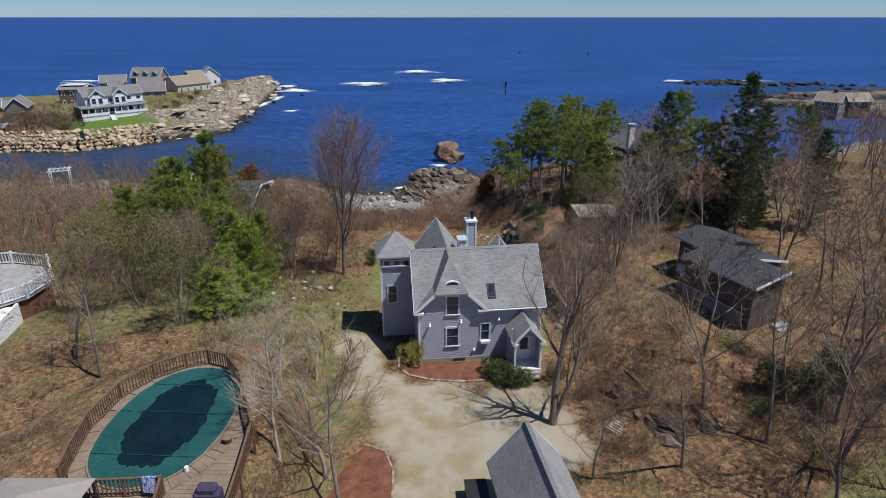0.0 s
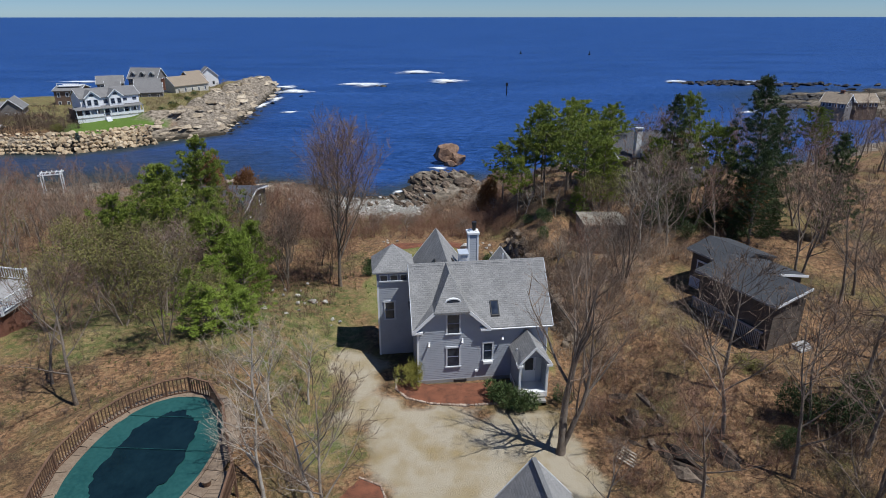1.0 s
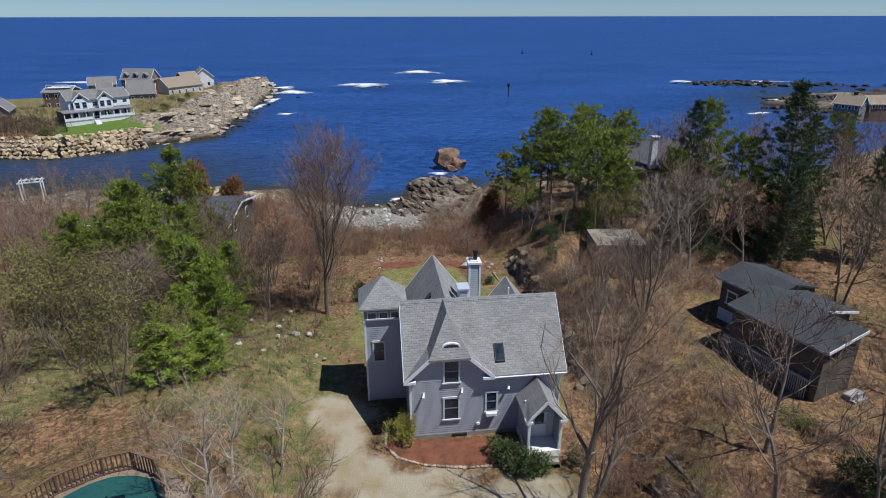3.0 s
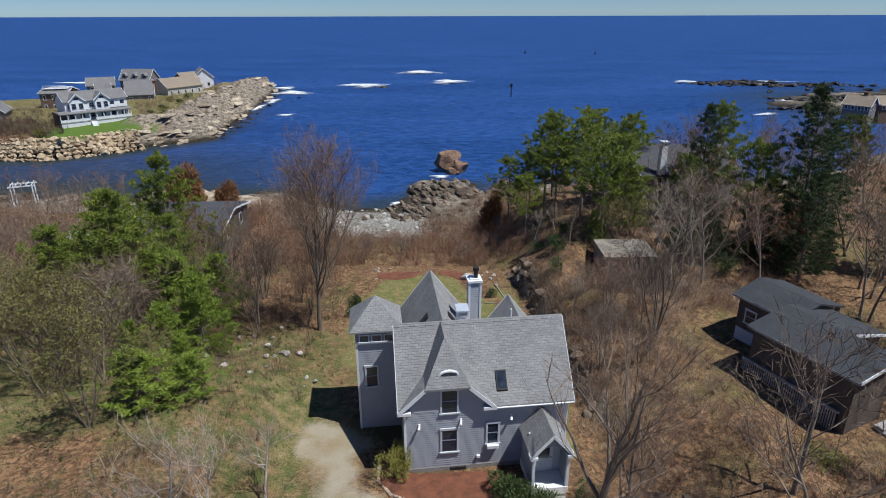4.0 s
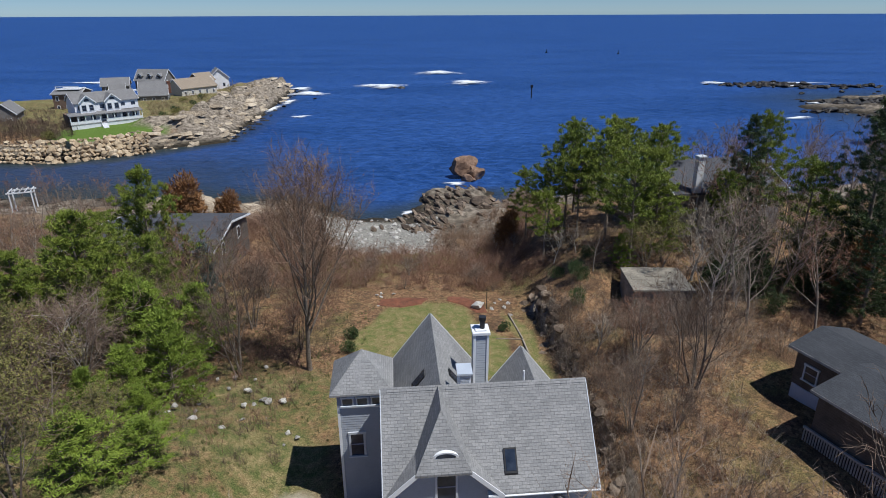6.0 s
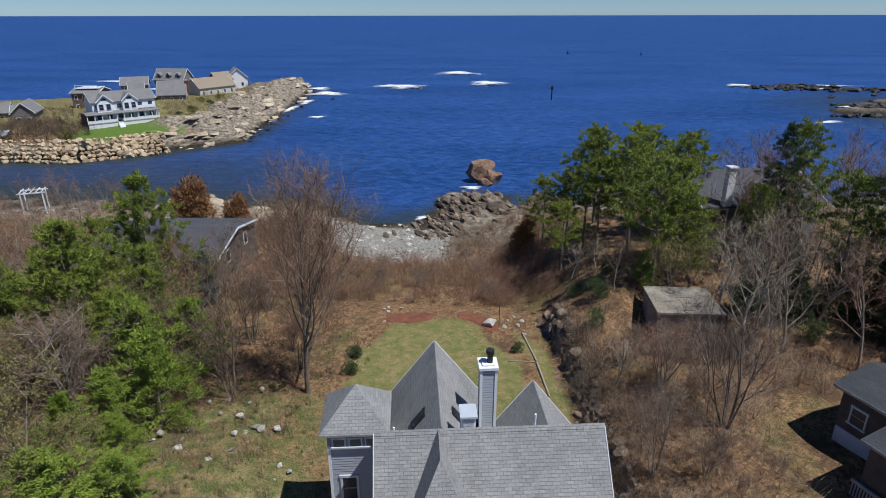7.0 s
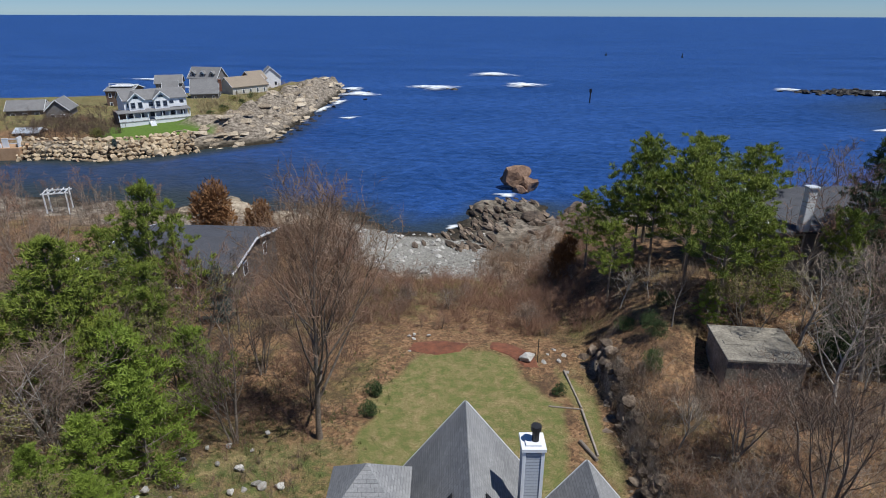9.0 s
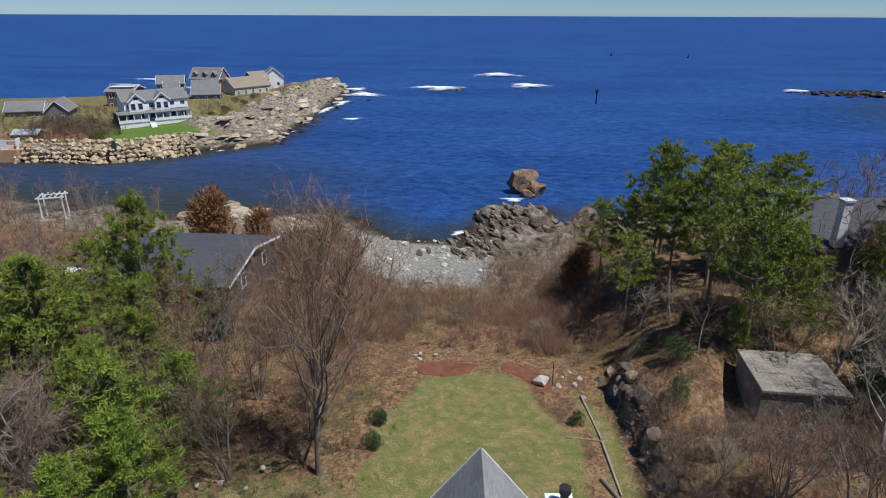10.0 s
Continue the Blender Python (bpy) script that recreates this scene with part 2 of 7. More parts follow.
def land(x, y, rough=True):
    """Height of the ground."""
    x, y = np.broadcast_arrays(np.asarray(x, float), np.asarray(y, float))
    c, r, l = (np.interp(y, *k) for k in (CENTRE, RIGHT, LEFT))
    edge = np.interp(y, [0, 25, 35, 44, 52, 60, 68, 80, 110, 500], [9.5, 9.5, 10.2, 9.3, 8.3, 8.0, 7.0, 1.0, -1.0, -1.0])
    wide = np.interp(y, [0, 25, 35, 44, 66, 78, 100], [7, 6, 3.0, 1.2, 0.8, 14, 14])
    kr = 0.5 * sstep(0, 1, (x - edge) / wide) + 0.5 * sstep(0, 1, (x - edge - 0.4) / (wide + 5))
    kl = sstep(-7.5, -15, x)
    kl = np.where(y > 55, sstep(-10, -30, x), kl * sstep(60, 46, y) + sstep(-10, -30, x) * (1 - sstep(60, 46, y)))
    z = c * (1 - kr) * (1 - kl) + r * kr + l * kl
    # a point of broken rock runs out from the beach
    pt = sstep(11, 3.5, np.abs(x + 4.5 - (y - 115) * 0.22)) * sstep(100, 112, y) * sstep(142, 132, y)
    z = np.where(pt > 0, np.maximum(z, z + pt * np.clip(-9.3 - z, 0, 6)), z)
    # the far shores
    for poly, top in ((PENINSULA, 5.9), (SPIT, 0.5)):
        d = inside(poly, x, y)
        k = sstep(-3, 9, d) * 0.75 + sstep(6, 22, d) * 0.25
        z = np.maximum(z, np.where(d > -6, SEA - 1.6 + k * (top + 1.6) + np.clip(d - 20, 0, 40) * 0.02, -50))
    d = inside(SPIT, x, y)
    z = z + sstep(30, 90, d) * 3 + sstep(28, 70, x) * sstep(170, 120, y) * 0.6
    far = sstep(60, 150, x) * sstep(190, 130, y) * np.clip(3.5 - z, 0, 20) * sstep(150, 135, y - (x - 60) * 0.45)
    z = z + far
    if rough:
        rk = sstep(-6.2, -8.2, z) * sstep(-13, -10.5, z) * (1 - 0.85 * sstep(12, 8, np.abs(y - 105)) * sstep(13, 10, np.abs(x + 15)))
        z = z + rk * (1.1 * fnoise(x, y, 7, 4, 3) + 0.25) + 0.10 * fnoise(x, y, 5, 3, 8) * sstep(0, 3, np.hypot(x - 2, (y - 38) * 0.6) - 9) * (1 - rk)
        fl = sstep(20, 10, inside(PENINSULA, x, y)) * sstep(-2, 3, inside(PENINSULA, x, y)) * sstep(-98, -90, x) * sstep(176, 186, y)
        z = z + fl * (3.6 * np.abs(fnoise(x * 0.8 + y * 0.6, y * 0.8 - x * 0.6, 8, 4, 12)) + 0.7 * fnoise(x, y, 3.2, 3, 21) + 0.2)
        z = z + 0.35 * fnoise(x, y, 6, 3, 5) * kr * (1 - rk) * sstep(60, 20, np.abs(x))
    z = z - 1.5 * sstep(5.2, 2.6, np.hypot(x - 15.6, (y - 60.2) * 0.9))
    # level the pool's terrace
    pk = sstep(8.2, 5.6, np.hypot((x - POOL[0] + 1.0), (y - POOL[1]) * 0.8))
    z = z * (1 - pk) + (POOL_Z - 0.9) * pk
    return z


def ground_z(x, y):
    return float(land(np.array([x]), np.array([y]))[0])


def graded(stops):
    """Coordinates with the given spacing between each pair of stops."""
    out = []
    for (a, s), (b, _) in zip(stops, stops[1:]):
        out += list(np.linspace(a, b, max(2, int(round((b - a) / s))), endpoint=False))
    return np.array(out + [stops[-1][0]])


# gravel drive, lawn and so on are zones of the one ground sheet
def outline(x, y, pts, wob=0.35, seed=0):
    return inside(pts, x, y) + wob * fnoise(x, y, 2.4, 3, seed)


DRIVE = [(-5.0, -70), (-3.6, 12), (-2.9, 24), (-3.3, 28.5), (-5.4, 32.5), (-7.4, 37), (-8.6, 42.4), (-7.2, 43.4), (-5.4, 41.6), (-3.6, 38.4), (-1.6, 36.4), (3.6, 35.6), (7.0, 35.0), (8.6, 31.5), (8.4, 27), (3.2, 18), (1.6, 8), (1.0, -70)]
LAWN = [(-7.4, 56), (-7.9, 62), (-6.2, 66.2), (-2.2, 67.8), (2.0, 66.0), (4.0, 61.5), (4.6, 56), (4.4, 48), (-4, 47), (-7, 50)]
SIDE_LAWN = [(4.5, 66), (7.0, 62), (8.0, 54), (8.6, 44), (7.9, 39), (7.2, 40), (7.4, 46), (6.6, 54)]
YARD = [(-5.5, 22), (-3.2, 30), (-6, 40), (-6, 50), (-8, 54), (-14, 54), (-20, 56), (-30, 60), (-46, 66), (-56, 60), (-48, 44), (-34, 36), (-20, 36), (-12, 34), (-8, 30)]
FAR_GREEN = [(-104, 163), (-96, 162.5), (-84, 172), (-79, 179), (-86, 186), (-104, 176)]


def build_ground():
    xs = graded([(-420, 30), (-260, 8), (-150, 2.6), (-104, 1.5), (-62, 1.0), (-40, 0.55), (30, 1.0), (60, 3), (160, 8), (320, 20), (420, 20)])
    ys = graded([(-120, 12), (10, 0.8), (22, 0.5), (72, 0.9), (150, 1.5), (310, 4), (350, 15), (430, 15)])
    X, Y = np.meshgrid(xs, ys)
    Z = land(X, Y)
    nx, ny = len(xs), len(ys)
    verts = np.stack([X.ravel(), Y.ravel(), Z.ravel()], 1)
    idx = np.arange(nx * ny).reshape(ny, nx)
    faces = np.stack([idx[:-1, :-1].ravel(), idx[:-1, 1:].ravel(), idx[1:, 1:].ravel(), idx[1:, :-1].ravel()], 1)
    deep = Z.ravel()[faces].max(1) < SEA - 3.5
    faces = faces[~deep]
    me = mesh_from("ground", verts.tolist(), faces.tolist())
    x, y, z = verts.T
    gy, gx = np.gradient(Z, ys, xs)
    steep = np.hypot(gx, gy).ravel()
    zones = {
        "gravel": sstep(-1.0, 1.5, outline(x, y, DRIVE, 1.3, 2)),
        "lawn": np.maximum.reduce([sstep(-0.6, 0.8, outline(x, y, LAWN, 0.7, 4)), 0.75 * sstep(-0.4, 0.5, outline(x, y, SIDE_LAWN, 0.3, 6)), sstep(-1, 1, outline(x, y, [(17.5, 20), (19, 24), (24, 27), (32, 26), (34, 16), (20, 14)], 0.8, 3))]),
        "grass": np.maximum(sstep(-4, 4, outline(x, y, YARD, 3.0, 7)) * 0.9, 0.8 * sstep(11, 16, inside(PENINSULA, x, y))),
        "rock": np.clip(sstep(-6.0, -7.6, z) + sstep(0.9, 1.6, steep) * sstep(22, 30, y) * (x > 5), 0, 1),
        "verdant": sstep(-2, 1.5, outline(x, y, FAR_GREEN, 1, 9)),
        "flank": sstep(17, 12, inside(PENINSULA, x, y)) * (inside(PENINSULA, x, y) > -6) * sstep(-98, -92, x) * sstep(176, 184, y),
        "beach": sstep(11, 7, np.abs(y - 105 - (x + 12) * -0.1)) * sstep(13, 9.5, np.abs(x + 14)),
    }
    for key, val in zones.items():
        at = me.attributes.new(key, "FLOAT", "POINT")
        at.data.foreach_set("value", val.astype(np.float32))
    at = me.attributes["rock"]
    at.data.foreach_set("value", np.maximum(zones["rock"], zones["flank"]).astype(np.float32))
    ob = part_mesh("ground", me, M_GROUND, None, "uneven ground of leaf litter, dry grass, gravel and shore rock", True)
    return tagged(ob, category="ground", kind="structure")


def ground_material():
    m = bpy.data.materials.new("ground_cover")
    m.use_nodes = True
    n, l = m.node_tree.nodes, m.node_tree.links
    b = n["Principled BSDF"]
    b.inputs["Specular IOR Level"].default_value = 0.2
    pos = n.new("ShaderNodeNewGeometry").outputs["Position"]

    def noi(scale, detail=5, rough=0.62, stretch=None):
        t = n.new("ShaderNodeTexNoise")
        t.inputs["Scale"].default_value, t.inputs["Detail"].default_value, t.inputs["Roughness"].default_value = scale, detail, rough
        if stretch:
            mp = n.new("ShaderNodeMapping")
            mp.inputs["Scale"].default_value = stretch
            l.new(pos, mp.inputs[0])
            l.new(mp.outputs[0], t.inputs["Vector"])
        else:
            l.new(pos, t.inputs["Vector"])
        return t.outputs["Fac"]

    def ramp(fac, stops):
        r = n.new("ShaderNodeValToRGB")
        ramp_set(r, stops)
        l.new(fac, r.inputs[0])
        return r.outputs[0]

    def mix(f, a, c, kind="MIX"):
        x = n.new("ShaderNodeMix")
        x.data_type, x.blend_type = "RGBA", kind
        if isinstance(f, float):
            x.inputs["Factor"].default_value = f
        else:
            l.new(f, x.inputs["Factor"])
        l.new(a, x.inputs["A"])
        l.new(c, x.inputs["B"])
        return x.outputs["Result"]

    def attr(name, fine=0.5):
        a = n.new("ShaderNodeAttribute")
        a.attribute_name = name
        k = n.new("ShaderNodeMath")
        k.operation = "MULTIPLY_ADD"
        l.new(edge, k.inputs[0])
        k.inputs[1].default_value = fine
        l.new(a.outputs["Fac"], k.inputs[2])
        r = n.new("ShaderNodeMapRange")
        r.inputs["From Min"].default_value, r.inputs["From Max"].default_value = 0.25 + fine / 2, 0.75 + fine / 2
        l.new(k.outputs[0], r.inputs[0])
        return r.outputs[0]
    edge, fine, mid, big = noi(3.5, 6, 0.7), noi(14, 4, 0.7), noi(1.3, 5, 0.65), noi(0.16, 3)
    leaf = n.new("ShaderNodeTexVoronoi")
    leaf.inputs["Scale"].default_value = 5.5
    l.new(pos, leaf.inputs["Vector"])
    litter = ramp(leaf.outputs["Color"], [(0.15, (0.04, 0.02, 0.011)), (0.5, (0.215, 0.108, 0.05)), (0.85, (0.48, 0.275, 0.142))])
    litter2 = ramp(fine, [(0.36, (0.035, 0.021, 0.013)), (0.5, (0.165, 0.10, 0.055)), (0.64, (0.41, 0.285, 0.16))])
    litter = mix(0.5, litter, litter2)
    straw = ramp(fine, [(0.36, (0.11, 0.08, 0.033)), (0.5, (0.29, 0.215, 0.10)), (0.64, (0.47, 0.37, 0.195))])
    green = ramp(fine, [(0.34, (0.032, 0.045, 0.012)), (0.5, (0.095, 0.115, 0.032)), (0.66, (0.20, 0.20, 0.075))])
    base = mix(ramp(mid, [(0.55, (0, 0, 0)), (0.70, (0.8, 0.8, 0.8))]), litter, straw)
    base = mix(ramp(big, [(0.5, (0, 0, 0)), (0.72, (0.7, 0.7, 0.7))]), base, green)
    yard = mix(ramp(mid, [(0.35, (0.0, 0.0, 0.0)), (0.62, (1, 1, 1))]), mix(ramp(big, [(0.44, (0, 0, 0)), (0.56, (0.8, 0.8, 0.8))]), straw, litter), green)
    soil = ramp(fine, [(0.36, (0.022, 0.014, 0.009)), (0.64, (0.15, 0.092, 0.055))])
    base = mix(ramp(noi(0.45, 6, 0.7), [(0.50, (0, 0, 0)), (0.62, (0.75, 0.75, 0.75))]), base, soil)
    base = mix(attr("grass", 0.6), base, yard)
    turf = ramp(fine, [(0.30, (0.055, 0.08, 0.018)), (0.5, (0.125, 0.15, 0.038)), (0.7, (0.22, 0.225, 0.075))])
    turf = mix(ramp(mid, [(0.40, (0.12, 0.12, 0.12)), (0.66, (0.9, 0.9, 0.9))]), turf, straw)
    base = mix(attr("lawn", 0.5), base, turf)
    base = mix(attr("verdant", 0.4), base, ramp(fine, [(0.3, (0.05, 0.10, 0.015)), (0.7, (0.15, 0.22, 0.04))]))
    gravel = ramp(noi(22, 3, 0.8), [(0.25, (0.22, 0.185, 0.13)), (0.5, (0.40, 0.345, 0.255)), (0.75, (0.57, 0.51, 0.40))])
    gravel = mix(ramp(noi(0.5, 4), [(0.42, (0, 0, 0)), (0.68, (0.85, 0.85, 0.85))]), gravel, straw)
    base = mix(attr("gravel", 0.7), base, gravel)
    crag = noi(0.9, 8, 0.7, (1, 1, 2.2))
    rock = ramp(crag, [(0.34, (0.045, 0.036, 0.028)), (0.46, (0.18, 0.148, 0.112)), (0.58, (0.34, 0.285, 0.22)), (0.7, (0.47, 0.405, 0.32))])
    sep = n.new("ShaderNodeSeparateXYZ")
    l.new(pos, sep.inputs[0])
    wet = n.new("ShaderNodeMapRange")
    wet.inputs["From Min"].default_value, wet.inputs["From Max"].default_value = SEA + 0.5, SEA + 1.8
    l.new(sep.outputs[2], wet.inputs[0])
    weed = ramp(crag, [(0.35, (0.012, 0.011, 0.009)), (0.7, (0.07, 0.055, 0.035))])
    rock = mix(wet.outputs[0], weed, rock)
    base = mix(attr("rock", 0.5), base, rock)
    shingle = ramp(noi(4, 4, 0.8), [(0.32, (0.075, 0.07, 0.06)), (0.5, (0.25, 0.235, 0.20)), (0.68, (0.50, 0.475, 0.42))])
    base = mix(attr("beach", 0.5), base, shingle)
    l.new(base, b.inputs["Base Color"])
    b.inputs["Roughness"].default_value = 0.92
    h = n.new("ShaderNodeMath")
    h.operation = "ADD"
    l.new(fine, h.inputs[0])
    l.new(crag, h.inputs[1])
    bp = n.new("ShaderNodeBump")
    bp.inputs["Strength"].default_value, bp.inputs["Distance"].default_value = 0.7, 0.12
    l.new(h.outputs[0], bp.inputs["Height"])
    l.new(bp.outputs[0], b.inputs["Normal"])
    return m


M_GROUND = ground_material()
build_ground()


# ---- the sea ----
def water_material():
    m = bpy.data.materials.new("sea_water")
    m.use_nodes = True
    n, l = m.node_tree.nodes, m.node_tree.links
    b = n["Principled BSDF"]
    b.inputs["Roughness"].default_value = 0.4
    b.inputs["IOR"].default_value = 1.33
    b.inputs["Specular IOR Level"].default_value = 0.16
    pos = n.new("ShaderNodeNewGeometry").outputs["Position"]
    hs = []
    for sc, st, k in ((0.42, (0.75, 1.3, 1), 1.2), (1.5, (0.75, 1.2, 1), 0.9), (0.03, (0.5, 1.4, 1), 0.6)):
        mp = n.new("ShaderNodeMapping")
        mp.inputs["Scale"].default_value = st
        mp.inputs["Rotation"].default_value = (0, 0, 0.2)
        l.new(pos, mp.inputs[0])
        t = n.new("ShaderNodeTexNoise")
        t.inputs["Scale"].default_value, t.inputs["Detail"].default_value = sc, 5
        l.new(mp.outputs[0], t.inputs["Vector"])
        g = n.new("ShaderNodeMath")
        g.operation = "MULTIPLY"
        g.inputs[1].default_value = k
        l.new(t.outputs["Fac"], g.inputs[0])
        hs.append(g.outputs[0])
    s1 = n.new("ShaderNodeMath")
    l.new(hs[0], s1.inputs[0])
    l.new(hs[1], s1.inputs[1])
    s2 = n.new("ShaderNodeMath")
    l.new(s1.outputs[0], s2.inputs[0])
    l.new(hs[2], s2.inputs[1])
    bp = n.new("ShaderNodeBump")
    bp.inputs["Strength"].default_value, bp.inputs["Distance"].default_value = 0.8, 0.6
    l.new(s2.outputs[0], bp.inputs["Height"])
    l.new(bp.outputs[0], b.inputs["Normal"])
    r = n.new("ShaderNodeValToRGB")
    ramp_set(r, [(0.36, (0.007, 0.033, 0.127)), (0.58, (0.036, 0.098, 0.313))])
    half = n.new("ShaderNodeMath")
    half.operation = "MULTIPLY"
    half.inputs[1].default_value = 0.34
    l.new(s2.outputs[0], half.inputs[0])
    l.new(half.outputs[0], r.inputs[0])
    # the sandy shallows near the beach
    at = n.new("ShaderNodeAttribute")
    at.attribute_name = "shallow"
    mx = n.new("ShaderNodeMix")
    mx.data_type = "RGBA"
    l.new(at.outputs["Fac"], mx.inputs["Factor"])
    l.new(r.outputs[0], mx.inputs["A"])
    mx.inputs["B"].default_value = (0.030, 0.042, 0.046, 1)
    l.new(mx.outputs["Result"], b.inputs["Base Color"])
    return m


def build_sea():
    xs = graded([(-4990, 900), (-400, 40), (-160, 5), (60, 40), (400, 900), (4990, 900)])
    ys = graded([(-200, 60), (80, 5), (200, 40), (400, 900), (4990, 900)])
    X, Y = np.meshgrid(xs, ys)
    Z = np.full(X.shape, SEA)
    nx = len(xs)
    idx = np.arange(X.size).reshape(X.shape)
    faces = np.stack([idx[:-1, :-1].ravel(), idx[:-1, 1:].ravel(), idx[1:, 1:].ravel(), idx[1:, :-1].ravel()], 1)
    me = mesh_from("sea", np.stack([X.ravel(), Y.ravel(), Z.ravel()], 1).tolist(), faces.tolist())
    depth = SEA - land(X, Y, False)
    inlet = sstep(195, 132, Y) * sstep(-12, -62, X)
    at = me.attributes.new("shallow", "FLOAT", "POINT")
    at.data.foreach_set("value", np.clip(0.9 * sstep(3.2, 0.3, depth) + 0.75 * inlet, 0, 1).ravel().astype(np.float32))
    return tagged(part_mesh("sea", me, water_material(), None, "deep blue open sea with small wind waves"), category="sea", kind="structure")


build_sea()


# ---- the grey shingled house ----
HOUSE = pose(-2.05, 37.95, 0.0, 0, 0, 7.2)


def window(parent, u0, u1, z0, z1, v, wide=0.11, rail=True, name="window", trim=None):
    """A sash window in a wall that faces -v: casing, recessed pane, meeting rail and sill."""
    w = new(name)
    w.parent = parent
    part("window_frame", boxes(((u0, v - 0.05, z0), (u0 + wide, v + 0.03, z1)), ((u1 - wide, v - 0.05, z0), (u1, v + 0.03, z1)), ((u0 - 0.03, v - 0.065, z1 - wide), (u1 + 0.03, v + 0.03, z1 + 0.03)), bevel=0.006), trim or M_TRIMGREY, w)
    part("window_sill", boxes(((u0 - 0.05, v - 0.10, z0 - 0.05), (u1 + 0.05, v + 0.03, z0 + 0.03)), bevel=0.006), trim or M_TRIMGREY, w)
    part("pane", boxes(((u0 + wide, v - 0.012, z0 + 0.03), (u1 - wide, v + 0.02, z1 - wide))), M_GLASS, w)
    if rail:
        zm = (z0 + z1) / 2
        part("meeting_rail", boxes(((u0 + wide, v - 0.03, zm - 0.03), (u1 - wide, v + 0.02, zm + 0.03))), M_SASH, w)
    return w


def gable_wall(u0, u1, v0, v1, z0, z1, zr):
    """A solid gabled body with its ridge along v."""
    um = (u0 + u1) / 2
    return prism(bmesh.new(), [(u0, v0, z0), (u1, v0, z0), (u1, v0, z1), (um, v0, zr), (u0, v0, z1)], (0, v1 - v0, 0))


def clapboards(name, parent, v, z0, z1, span, lap=0.14, out=0.018):
    """Lapped boards on a wall that faces -v; span(z) gives the ends of the course at that height."""
    bm = bmesh.new()
    z = z0
    while z < z1 - 0.02:
        zt = min(z + lap, z1)
        (a, b), (c, d) = span(z), span(zt)
        q = [bm.verts.new(p) for p in ((a, v - out, z), (b, v - out, z), (d, v - 0.002, zt), (c, v - 0.002, zt), (a, v, z), (b, v, z))]
        bm.faces.new((q[0], q[1], q[2], q[3]))
        bm.faces.new((q[4], q[5], q[1], q[0]))
        z = zt
    bmesh.ops.remove_doubles(bm, verts=bm.verts, dist=0.004)
    return part(name, bm, M_BOARD, parent)


